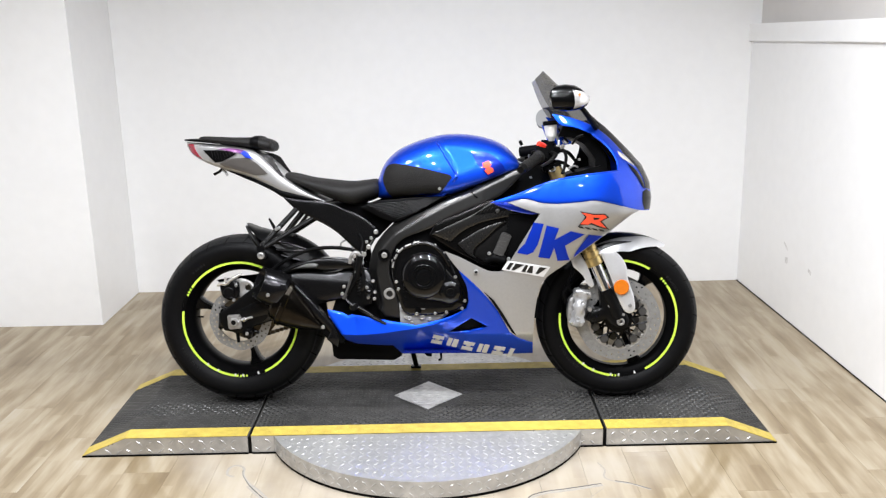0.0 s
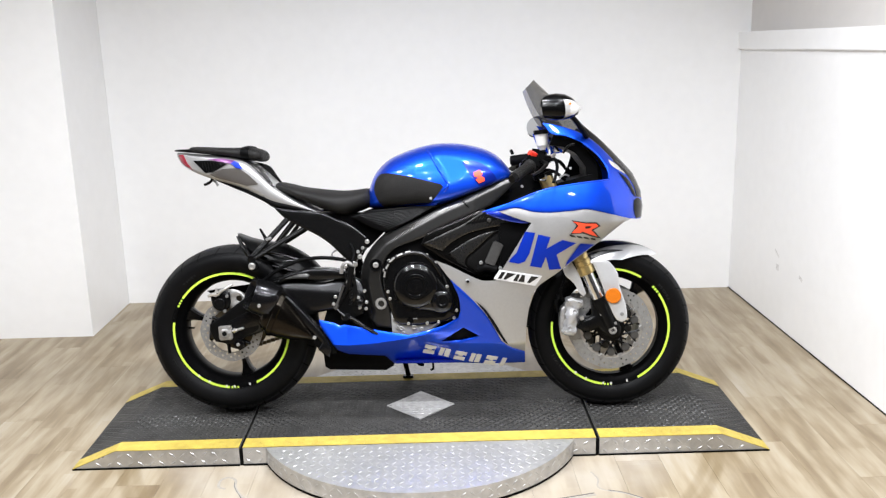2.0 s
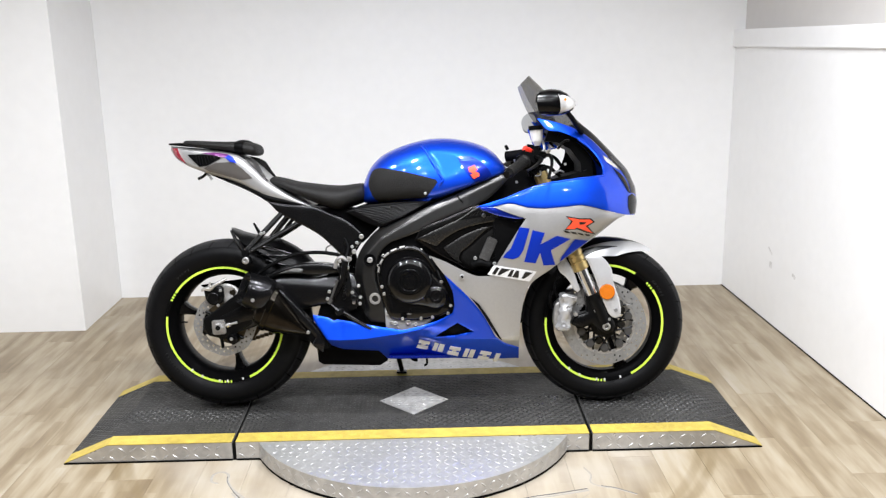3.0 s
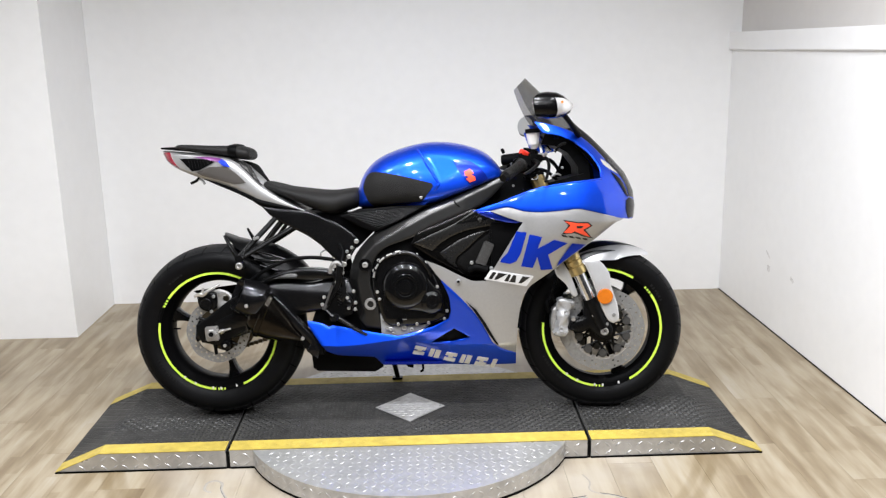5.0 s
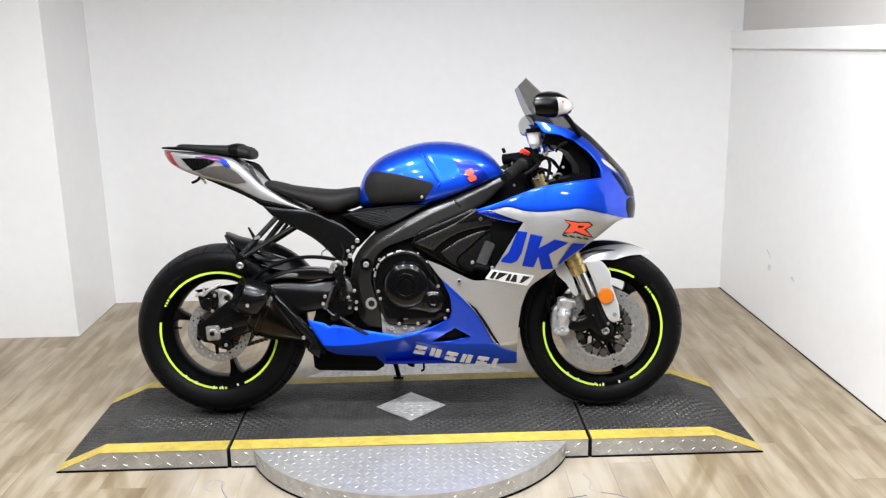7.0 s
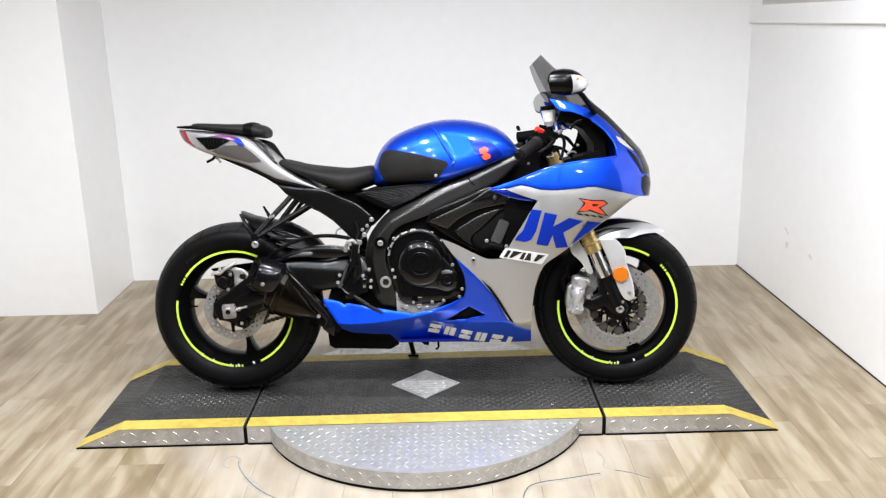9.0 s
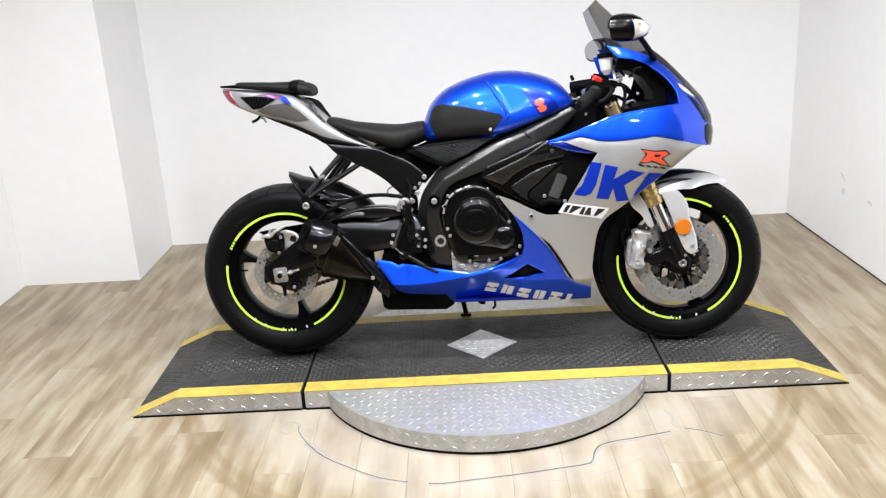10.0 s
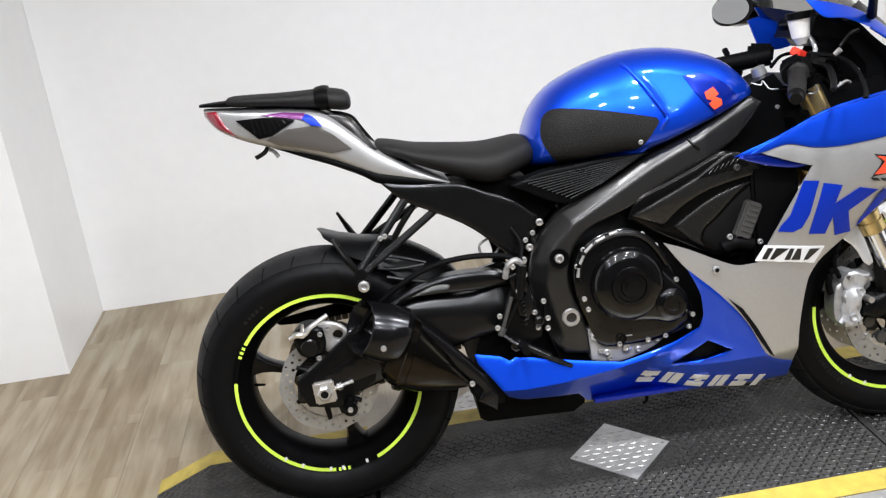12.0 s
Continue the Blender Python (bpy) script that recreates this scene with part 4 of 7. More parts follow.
for s, c in zip((-1, 1), cowl):
    part("cowl_edge", mesh((tube, [(x, s * (body_h(x, z) - 0.0015), z - 0.001) for x, z in COCKPIT_EDGE], (0.0022, 0.0032, 0.0036, 0.0036, 0.0036, 0.0036), 8, 8)), PAINT_BLUE, c, "rolled blue edge")
    part("cowl_edge", mesh((tube, [(x, s * (body_h(x, z) - 0.001), z) for x, z in ((0.667, 0.834), (0.667, 0.862), (0.654, 0.892), (0.627, 0.925), (0.586, 0.957))], 0.0032, 8, 8)), PAINT_BLUE, c, "rolled blue edge")
both("screen_base", [(0.561, 1.005), (0.600, 1.018), (0.652, 0.978), (0.708, 0.922), (0.779, 0.849), (0.790, 0.812), (0.763, 0.813), (0.714, 0.850), (0.676, 0.894), (0.630, 0.943), (0.592, 0.972), (0.562, 0.990)], lambda x, z: body_h(x, z) - 0.0045, LENS_DARK, "dark glossy lower edge of the screen", step=0.012)
LOWTAIL = [(0.230, 0.729), (0.30, 0.729), (0.36, 0.712), (0.405, 0.694), (0.372, 0.688), (0.30, 0.702)]
both("cowl_lip", LOWTAIL, lambda x, z: body_h(x, z) - 0.012, PAINT_SHADED, "shaded blue lower lip", thick=0.003)
MID = [(0.285, 0.731), (0.344, 0.741), (0.402, 0.727), (0.459, 0.723), (0.536, 0.728), (0.584, 0.732), (0.639, 0.721), (0.69, 0.707), (0.750, 0.693), (0.717, 0.680), (0.629, 0.611), (0.56, 0.563), (0.481, 0.506), (0.422, 0.467), (0.396, 0.428), (0.378, 0.33), (0.374, 0.228),
       (0.322, 0.250), (0.290, 0.276), (0.242, 0.363), (0.184, 0.433), (0.115, 0.50), (0.066, 0.566), (0.118, 0.545), (0.176, 0.515), (0.224, 0.494), (0.269, 0.493), (0.295, 0.532), (0.373, 0.657), (0.396, 0.690), (0.345, 0.707)]
mid = both("side_fairing", MID, lambda x, z: body_h(x, z) - 0.003, PAINT_SILVER, "metallic silver side fairing", step=0.012, drop=0.0008)
BELLY = [(-0.356, 0.354), (-0.352, 0.335), (-0.308, 0.274), (-0.290, 0.243), (-0.255, 0.228), (-0.125, 0.216), (-0.097, 0.178), (-0.034, 0.176), (0.082, 0.187), (0.25, 0.182), (0.376, 0.181), (0.374, 0.228), (0.322, 0.250), (0.290, 0.276), (0.242, 0.363), (0.184, 0.433), (0.115, 0.50),
         (0.142, 0.44), (0.148, 0.39), (0.14, 0.363), (0.085, 0.334), (0.02, 0.314), (-0.035, 0.301), (-0.134, 0.315), (-0.225, 0.331), (-0.268, 0.337), (-0.280, 0.331), (-0.300, 0.343)]
SLOT = [(0.078, 0.2735), (0.150, 0.282), (0.214, 0.296), (0.186, 0.312), (0.157, 0.328), (0.118, 0.303)]
belly = both("belly_pan", BELLY, body_h, PAINT_BLUE, "metallic blue belly pan", step=0.007, holes=(SLOT,), rounded=18, smooth=24, drop=0.0015, lines=([(x, lerp_table(CREASE_X, CREASE_Z, x)) for x in (-0.300 + 0.008 * i for i in range(42))],))
both("belly_vent", SLOT, lambda x, z: body_h(x, z) - 0.018, GAP, "dark vent opening", thick=0.003, rounded=False, parent=None)
part("belly_floor", mesh((box, -0.09, 0.33, -0.13, 0.13, 0.186, 0.196, 0.002)), PAINT_SHADED, bike)
part("catch_tray", mesh((slab, [(-0.36, 0.245), (-0.352, 0.165), (-0.335, 0.154), (-0.128, 0.148), (-0.10, 0.165), (-0.09, 0.245)], -0.065, 0.065)), BLACK_PLASTIC, bike, "black exhaust box under the engine")

# -- graphics: plain shapes in the colours of the lettering --
bw = lambda x, z: body_h(x, z) - 0.003
for p in (0, 1):
    s = ((-1, 1)[p],)
    sticker("blue_graphic", [(0.374, 0.661), (0.408, 0.656), (0.388, 0.584), (0.372, 0.557), (0.351, 0.550), (0.317, 0.557), (0.323, 0.568), (0.344, 0.589)], bw, GRAPHIC_BLUE, mid[p], "broad blue letter-like bar", sides=s)
    sticker("blue_graphic", [(0.418, 0.650), (0.460, 0.640), (0.446, 0.600), (0.501, 0.629), (0.549, 0.616), (0.482, 0.578), (0.501, 0.524), (0.458, 0.524), (0.445, 0.571), (0.430, 0.533), (0.390, 0.540)], bw, GRAPHIC_BLUE, mid[p], "broad blue letter-like bar", sides=s)
    sticker("blue_graphic", [(0.565, 0.614), (0.598, 0.609), (0.618, 0.606), (0.560, 0.567), (0.515, 0.534), (0.522, 0.552)], bw, GRAPHIC_BLUE, mid[p], "broad blue letter-like bar", sides=s)
    # white strip with dark bars
    sticker("white_band", [(0.263, 0.499), (0.285, 0.531), (0.434, 0.503), (0.409, 0.468)], bw, PAINT_WHITE, mid[p], "white strip with dark bars", sides=s)
    for x, w0, w1 in ((0.280, 0.012, 0.012), (0.299, 0.030, 0.008), (0.333, 0.009, 0.014), (0.350, 0.010, 0.022), (0.382, 0.026, 0.010)):
        z = 0.5125 - (x - 0.280) * 0.19
        sticker("dark_bar", [(x - 0.002, z - 0.0115), (x - 0.002 + w1, z - 0.0115 - w1 * 0.19), (x + w0 + 0.013, z + 0.0115 - w0 * 0.19), (x + 0.013, z + 0.0115)], bw, GRAPHIC_BLACK, mid[p], lift=0.0036, sides=s)
    # red emblem on a dark ground, with a dark bar under it
    sticker("dark_ground", [(0.531, 0.697), (0.578, 0.688), (0.618, 0.687), (0.633, 0.674), (0.608, 0.660), (0.618, 0.650), (0.640, 0.628), (0.603, 0.637), (0.571, 0.650), (0.527, 0.648), (0.543, 0.668), (0.549, 0.679)], bw, GRAPHIC_BLACK, mid[p], "dark ground of the emblem", 0.0014, sides=s)
    sticker("dark_slot", [(0.577, 0.675), (0.601, 0.674), (0.594, 0.667), (0.579, 0.667)], bw, GRAPHIC_BLACK, mid[p], lift=0.0036, sides=s)
    sticker("red_emblem", [(0.537, 0.692), (0.577, 0.684), (0.616, 0.683), (0.626, 0.674), (0.600, 0.661), (0.612, 0.650), (0.628, 0.634), (0.605, 0.642), (0.581, 0.652), (0.570, 0.657), (0.560, 0.651), (0.533, 0.653), (0.548, 0.668), (0.556, 0.678)], bw, GRAPHIC_RED, mid[p], "red angular emblem", sides=s)
    for u in range(4):
        sticker("dark_bar", [(0.523 + u * 0.0245, 0.6475 - u * 0.0046), (0.541 + u * 0.0245, 0.6440 - u * 0.0046), (0.549 + u * 0.0245, 0.636 - u * 0.0046), (0.531 + u * 0.0245, 0.6395 - u * 0.0046)], bw, GRAPHIC_BLACK, mid[p], "dark bar under the emblem", sides=s)
    # dark seam where the belly pan tucks behind the fairing
    sticker("seam_gap", [(0.200, 0.424), (0.234, 0.394), (0.266, 0.346), (0.290, 0.303), (0.314, 0.262), (0.300, 0.272), (0.275, 0.310), (0.250, 0.354), (0.225, 0.392)], body_h, GAP, belly[p], "dark seam beside the fairing", 0.003, sides=s)
    # white slanted blocks on the belly pan
    for k in range(6):
        x = 0.012 + k * 0.0472
        z = 0.2445 - k * 0.0084
        if k == 5:
            blocks = [[(0, -0.018), (0.014, -0.0205), (0.026, 0.0085), (0.012, 0.011)]]
        elif k % 2:
            blocks = [[(0, -0.016), (0.013, -0.0185), (0.024, 0.0095), (0.011, 0.012)], [(0.016, -0.019), (0.032, -0.0215), (0.042, 0.0065), (0.027, 0.0092)]]
        else:
            blocks = [[(0.006, 0.0005), (0.040, -0.0055), (0.0445, 0.006), (0.0115, 0.0125)], [(-0.001, -0.0172), (0.033, -0.0232), (0.0375, -0.0105), (0.004, -0.0045)], [(0.0145, -0.0055), (0.0275, -0.0075), (0.0315, -0.0015), (0.0185, 0.0005)]]
        for bl in blocks:
            sticker("white_bar", [(0.010 + (x + u - 0.012) * 1.15, 0.2455 + (z + v - 0.2445) * 1.25) for u, v in bl], body_h, PAINT_WHITE, belly[p], "white slanted bar", 0.0036, sides=s)
bolts([(0.175, 0.233, 0.493)], 0.0085, mid[0], STEEL, "fairing_bolt")
bolts([(0.175, 0.2375, 0.493)], 0.0048, mid[0], BLACK_SATIN, "fairing_bolt")
bolts([(0.735, 0.112, 0.703), (0.30, 0.222, 0.707)], 0.006, mid[0], STEEL, "fairing_bolt")

# nose: dark lamp glass and air intakes
for s in (-1, 1):
    bm = bmesh.new()
    panel(bm, [(0.690, 0.896), (0.715, 0.873), (0.745, 0.839), (0.766, 0.803), (0.772, 0.769), (0.800, 0.762), (0.803, 0.788), (0.790, 0.820), (0.768, 0.846), (0.735, 0.872), (0.708, 0.898)], body_h, 0.003, s, 0.010, 0.003, 0.001)
    part("headlight", bm, LENS_DARK, bike, "dark glossy lamp lens")
    # pale strip that stands in for the highlight streak above the lens
    bm = bmesh.new()
    panel(bm, [(0.673, 0.900), (0.690, 0.892), (0.714, 0.872), (0.737, 0.845), (0.708, 0.862), (0.682, 0.880)], body_h, 0.003, s, 0.010, 0.003, 0.001)
    part("highlight_strip", bm, LENS_CLEAR, bike, "pale strip for the highlight on the nose")
    bm = bmesh.new()
    panel(bm, [(0.760, 0.757), (0.777, 0.765), (0.801, 0.752), (0.807, 0.720), (0.804, 0.694), (0.770, 0.693), (0.759, 0.722)], body_h, 0.003, s, 0.010, 0.0034, 0.001)
    part("air_intake", bm, BLACK_GLOSS, bike, "black air intake mouth")
    bm = bmesh.new()
    panel(bm, [(0.706, 0.856), (0.730, 0.840), (0.748, 0.822), (0.765, 0.790), (0.769, 0.767), (0.757, 0.778), (0.745, 0.800), (0.727, 0.826)], body_h, 0.003, s, 0.010, 0.0042, 0.001)
    part("lamp_recess", bm, BLACK_GLOSS, bike, "black recess beside the lamp lens")

# inner cockpit shells
INNER = [(0.578, 0.965), (0.622, 0.948), (0.663, 0.905), (0.690, 0.862), (0.700, 0.812), (0.577, 0.792), (0.515, 0.790), (0.556, 0.85), (0.574, 0.90)]
bm = bmesh.new()
panel(bm, INNER, lambda x, z: body_h(x, z) - 0.014, 0.003, 1)
part("cockpit_liner", bm, BLACK_PLASTIC, bike, "black inside of the cowl")
both("inner_cowl", [(0.432, 1.002), (0.48, 1.010), (0.545, 0.985), (0.545, 0.930), (0.50, 0.924), (0.455, 0.938)], lambda x, z: 0.142, PAINT_BLUE, "blue inner wing of the cowl", thick=0.004, sides=(1,), drop=0.0008)
part("dash", mesh((slab, [(0.474, 0.955), (0.490, 0.995), (0.53, 0.992), (0.585, 0.955), (0.640, 0.89), (0.65, 0.80), (0.605, 0.80), (0.602, 0.875), (0.565, 0.925), (0.520, 0.948)], -0.09, 0.09)), BLACK_PLASTIC, bike, "black instrument housing")
part("cowl_core", mesh((slab, [(0.42, 0.78), (0.50, 0.82), (0.62, 0.85), (0.67, 0.80), (0.70, 0.72), (0.58, 0.66), (0.44, 0.66)], -0.115, 0.115)), BLACK_PLASTIC, bike, "black ducts inside the cowl")


def windscreen(bm):
    loops = []
    n = 16
    for i in range(13):
        u = i / 12
        cx, cz = 0.640 - 0.213 * u, 0.992 + 0.200 * u ** 0.92 - 0.008 * math.sin(math.pi * u)
        half = 0.115 + 0.012 * math.sin(math.pi * u) - 0.035 * u ** 3
        back = 0.130 * (1 - u) + 0.035
        fall = 0.022 + 0.03 * math.sin(math.pi * u) * 0.6 + 0.014 * u
        lp = []
        for j in range(n + 1):
            v = -1 + 2 * j / n
            lp.append((cx - back * abs(v) ** 2.2 * (0.75 + 0.25 * u), half * v, cz - fall * abs(v) ** 2.0))
        loops.append(lp)
    vs = [[bm.verts.new(p) for p in lp] for lp in loops]
    for a, b in zip(vs, vs[1:]):
        for j in range(n):
            bm.faces.new((a[j], a[j + 1], b[j + 1], b[j]))
    bmesh.ops.solidify(bm, geom=bm.faces[:], thickness=0.003)


screen = part("windscreen", mesh((windscreen,)), SCREEN, bike, "smoked tinted windscreen", 60)


def mirror(s):
    y = 0.275
    root = part("mirror", mesh((tube, ((0.612, s * 0.10, 0.975), (0.585, s * 0.15, 1.0), (0.545, s * 0.22, 1.035), (0.51, s * 0.26, 1.06)), (0.013, 0.011, 0.010, 0.012), 10)), BLACK_PLASTIC, bike, "black mirror stalk")
    bm = bmesh.new()
    loops = []
    shell = ((0.430, 1.078, 0.070, 0.036), (0.434, 1.078, 0.078, 0.044), (0.465, 1.078, 0.080, 0.048), (0.500, 1.077, 0.074, 0.045), (0.525, 1.074, 0.060, 0.037), (0.548, 1.070, 0.036, 0.022), (0.556, 1.069, 0.012, 0.008))
    for x, z, ry, rz in shell:
        loops.append([(x - 0.42 * ry * math.cos(a) * s * max(0, (0.53 - x) / 0.1), s * y + ry * math.copysign(abs(math.cos(a)) ** 0.8, math.cos(a)), z + rz * math.copysign(abs(math.sin(a)) ** 0.8, math.sin(a)) - 0.006 * math.cos(a) * s) for a in (2 * math.pi * k / 24 for k in range(24))])
    rings(bm, loops)
    part("mirror_shell", bm, BLACK_GLOSS, root)
    part("mirror_glass", mesh((turned, [(0, 0.0001), (0, 0.0455), (0.0016, 0.0455), (0.0016, 0.0001)], 0, 0, 32)), MIRROR_GLASS, root).matrix_basis = pose(0.4285, s * y, 1.078, 0, 0, 90 + s * 22.8) @ Matrix.Diagonal((1.65, 1, 0.85, 1))
    bm = bmesh.new()
    loops = []
    a0, a1 = (math.pi * 0.80, math.pi * 1.34) if s < 0 else (-math.pi * 0.34, math.pi * 0.20)
    power = lambda c: math.copysign(abs(c) ** 0.8, c)
    for x, ry, rz, bow in ((0.503, 0.0752, 0.0458, 0.010), (0.515, 0.0690, 0.0425, 0.008), (0.530, 0.0610, 0.038, 0.006), (0.549, 0.040, 0.0255, 0.003), (0.561, 0.015, 0.011, 0.0)):
        lp = []
        for q in range(13):
            t = a0 + (a1 - a0) * q / 12
            lp.append((x - 0.42 * ry * math.cos(t) * s * max(0, (0.53 - x) / 0.1) + bow * math.cos(math.pi * (q / 12 - 0.5)) - bow, s * y + ry * power(math.cos(t)), 1.077 + rz * power(math.sin(t)) - 0.006 * math.cos(t) * s))
        loops.append(lp)
    vs = [[bm.verts.new(p) for p in lp] for lp in loops]
    for a, b in zip(vs, vs[1:]):
        for j in range(12):
            bm.faces.new((a[j], a[j + 1], b[j + 1], b[j]))
    bmesh.ops.solidify(bm, geom=bm.faces[:], thickness=-0.003)
    lens = part("turn_signal", bm, LENS_CLEAR, root, "clear turn signal lens", 60)
    bulb = part("bulb", mesh((turned, [(-0.004, 0.0001), (-0.004, 0.0045), (0.003, 0.004), (0.004, 0.0001)], 0, 0, 14)), AMBER, lens, "amber bulb behind the lens")
    bulb.matrix_basis = pose(0.513, s * (y + 0.0655), 1.084)
    c = Vector((0.545, s * 0.26, 1.075))
    shift = Vector((0.0, 0, 0.0)) if s < 0 else Vector((0.004, 0.012, -0.044))
    root.matrix_basis = Matrix.Translation(c + shift) @ Matrix.Diagonal((0.84, 0.9, 0.92, 1)) @ Matrix.Translation(-c)
    return root


mirror(-1)
mirror(1)

# -- tank --
TANK_X = (-0.180, -0.172, -0.150, -0.108, -0.046, 0.017, 0.079, 0.161, 0.243, 0.294, 0.329, 0.343)
TANK_T = (0.790, 0.824, 0.870, 0.912, 0.942, 0.961, 0.971, 0.968, 0.948, 0.920, 0.880, 0.852)
TANK_B = (0.748, 0.742, 0.738, 0.739, 0.742, 0.746, 0.748, 0.775, 0.806, 0.826, 0.840, 0.846)
TANK_W = (0.050, 0.078, 0.105, 0.132, 0.152, 0.163, 0.167, 0.163, 0.148, 0.128, 0.100, 0.050)


def tank_at(x):
    zt, zb, w = curve_table(TANK_X, TANK_T, x), curve_table(TANK_X, TANK_B, x), curve_table(TANK_X, TANK_W, x)
    return zt, zb, w, zb + (zt - zb) * lerp_table((-0.18, 0.0, 0.12, 0.22, 0.34), (0.40, 0.34, 0.22, 0.16, 0.20), x)


def tank_dent(x, z, h):
    """The flat hollow in the flank ahead of the crease."""
    k = max(0.0, min(1.0, (x - lerp_table((0.75, 0.826, 0.848, 0.885, 0.945), (0.085, 0.116, 0.104, 0.082, 0.044), z)) / 0.016))
    flat = 0.158 + 0.06 * (x - 0.13) - 0.42 * (z - 0.85)
    return h - k * k * (3 - 2 * k) * max(0.0, h - flat)


def tank_h(x, z):
    zt, zb, w, zm = tank_at(x)
    k = (z - zm) / (zt - zm) if z > zm else (zm - z) / (zm - zb)
    n = 2.2 if z > zm else 3.4
    return tank_dent(x, z, w * max(0.0, 1 - min(1.0, k) ** n) ** (1 / n))


def tank_body(bm):
    loops = []
    for i in range(111):
        u = i / 110
        x = -0.180 + 0.523 * (0.5 - 0.5 * math.cos(math.pi * u)) * 0.55 + 0.523 * u * 0.45
        zt, zb, w, zm = tank_at(x)
        lp = []
        for k in range(100):
            a = 2 * math.pi * k / 100
            c, s = math.cos(a), math.sin(a)
            n = 2.2 if s > 0 else 3.4
            z = zm + ((zt - zm) if s > 0 else (zm - zb)) * math.copysign(abs(s) ** (2 / n), s)
            lp.append((x, math.copysign(tank_dent(x, z, w * abs(c) ** (2 / n)), c), z))
        loops.append(lp)
    rings(bm, loops)
    bmesh.ops.smooth_vert(bm, verts=bm.verts[:], factor=0.5, use_axis_x=True, use_axis_y=True, use_axis_z=True)


tank = part("fuel_tank", mesh((tank_body,)), PAINT_BLUE, bike, "metallic blue fuel tank", 50)
PAD = [(-0.143, 0.848), (-0.128, 0.864), (-0.102, 0.868), (-0.023, 0.855), (0.089, 0.826), (0.095, 0.817), (0.056, 0.766), (0.04, 0.761), (-0.025, 0.758), (-0.115, 0.746), (-0.134, 0.766), (-0.151, 0.808)]
sticker("knee_pad", PAD, tank_h, PAD_RUBBER, tank, "black pebbled knee pad", 0.003, True)
bolts([(0.052, tank_h(0.052, 0.778) + 0.003, 0.778)], 0.0055, tank, ALLOY, "pad_button")
for s in (-1, 1):
    crease = [(x, s * (tank_h(x, z) + 0.0018), z) for x, z in ((0.040, 0.945), (0.052, 0.930), (0.078, 0.885), (0.100, 0.848), (0.112, 0.826), (0.106, 0.812), (0.066, 0.757), (0.02, 0.752), (-0.10, 0.743))]
    part("crease", mesh((tube, crease, 0.0048, 10, 6)), PAINT_BLUE, tank, "raised crease line")
FRONT = [(0.164, 0.905), (0.20, 0.906), (0.236, 0.893), (0.270, 0.862), (0.285, 0.838), (0.231, 0.808), (0.186, 0.863)]
# the darker facet is laid on in shaded blue, not shaped
sticker("tank_flank", FRONT, tank_h, PAINT_SHADED, tank, "flank facet in shaded blue", 0.0026, True)
sticker("red_emblem", [(0.202, 0.865), (0.224, 0.874), (0.235, 0.858), (0.226, 0.853), (0.240, 0.846), (0.241, 0.834), (0.221, 0.826), (0.209, 0.840), (0.219, 0.845), (0.205, 0.851)], tank_h, GRAPHIC_RED, tank, "red angular emblem", 0.0048)
part("filler_cap", mesh((turned, [(0, 0.0001), (0, 0.045), (0.008, 0.047), (0.012, 0.040), (0.012, 0.0001)], 0, 0, 32)), BLACK_SATIN, tank, "black filler cap").matrix_basis = pose(0.19, 0, 0.940, 90, 12, 0)


def cushion(bm, table, n=2.6, seg=40):
    """A rounded solid from stations (x, top, bottom, half width)."""
    pts = spline([(r[0], r[1], r[2]) for r in table], 5)
    ws = spline([(r[0], r[3], 0) for r in table], 5)
    loops = []
    for p, w in zip(pts, ws):
        zm = (p.y + p.z) / 2
        hz, hw = max(0.001, (p.y - p.z) / 2), max(0.001, w.y)
        loops.append([(p.x, hw * math.copysign(abs(math.cos(a)) ** (2 / n), math.cos(a)), zm + hz * math.copysign(abs(math.sin(a)) ** (2 / n), math.sin(a))) for a in (2 * math.pi * k / seg for k in range(seg))])
    rings(bm, loops)


# -- seat and tail --
part("seat", mesh((cushion, ((-0.512, 0.832, 0.822, 0.05), (-0.502, 0.842, 0.808, 0.085), (-0.46, 0.833, 0.795, 0.108), (-0.417, 0.822, 0.775, 0.122), (-0.307, 0.808, 0.728, 0.145), (-0.26, 0.806, 0.718, 0.14), (-0.226, 0.809, 0.726, 0.128), (-0.18, 0.812, 0.742, 0.10), (-0.163, 0.79, 0.758, 0.075)))), SEAT_VINYL, bike, "black vinyl rider seat", 60)
TAIL = ((-0.872, 0.957, 0.940, 0.03), (-0.848, 0.955, 0.909, 0.052), (-0.803, 0.951, 0.882, 0.068), (-0.741, 0.945, 0.858, 0.083), (-0.68, 0.938, 0.838, 0.092), (-0.612, 0.920, 0.812, 0.10), (-0.560, 0.878, 0.785, 0.105), (-0.513, 0.833, 0.763, 0.108), (-0.44, 0.783, 0.745, 0.108), (-0.36, 0.739, 0.733, 0.10))


def tail_h(x, z):
    xs = [r[0] for r in TAIL]
    zt, zb, w = (lerp_table(xs, [r[k] for r in TAIL], x) for k in (1, 2, 3))
    k = min(1.0, abs(z - (zt + zb) / 2) / max(0.002, (zt - zb) / 2))
    return w * max(0.0, 1 - k ** 4.6) ** (1 / 4.6)


tail = part("tail_cowl", mesh((cushion, TAIL, 4.6)), PAINT_SILVER, bike, "silver pointed tail cowl", 50)
sticker("tail_vent", [(-0.802, 0.926), (-0.745, 0.926), (-0.692, 0.920), (-0.674, 0.912), (-0.728, 0.885), (-0.757, 0.881)], lambda x, z: tail_h(x, z) + 0.0, BLACK_PLASTIC, tail, "black ribbed vent", 0.0038)
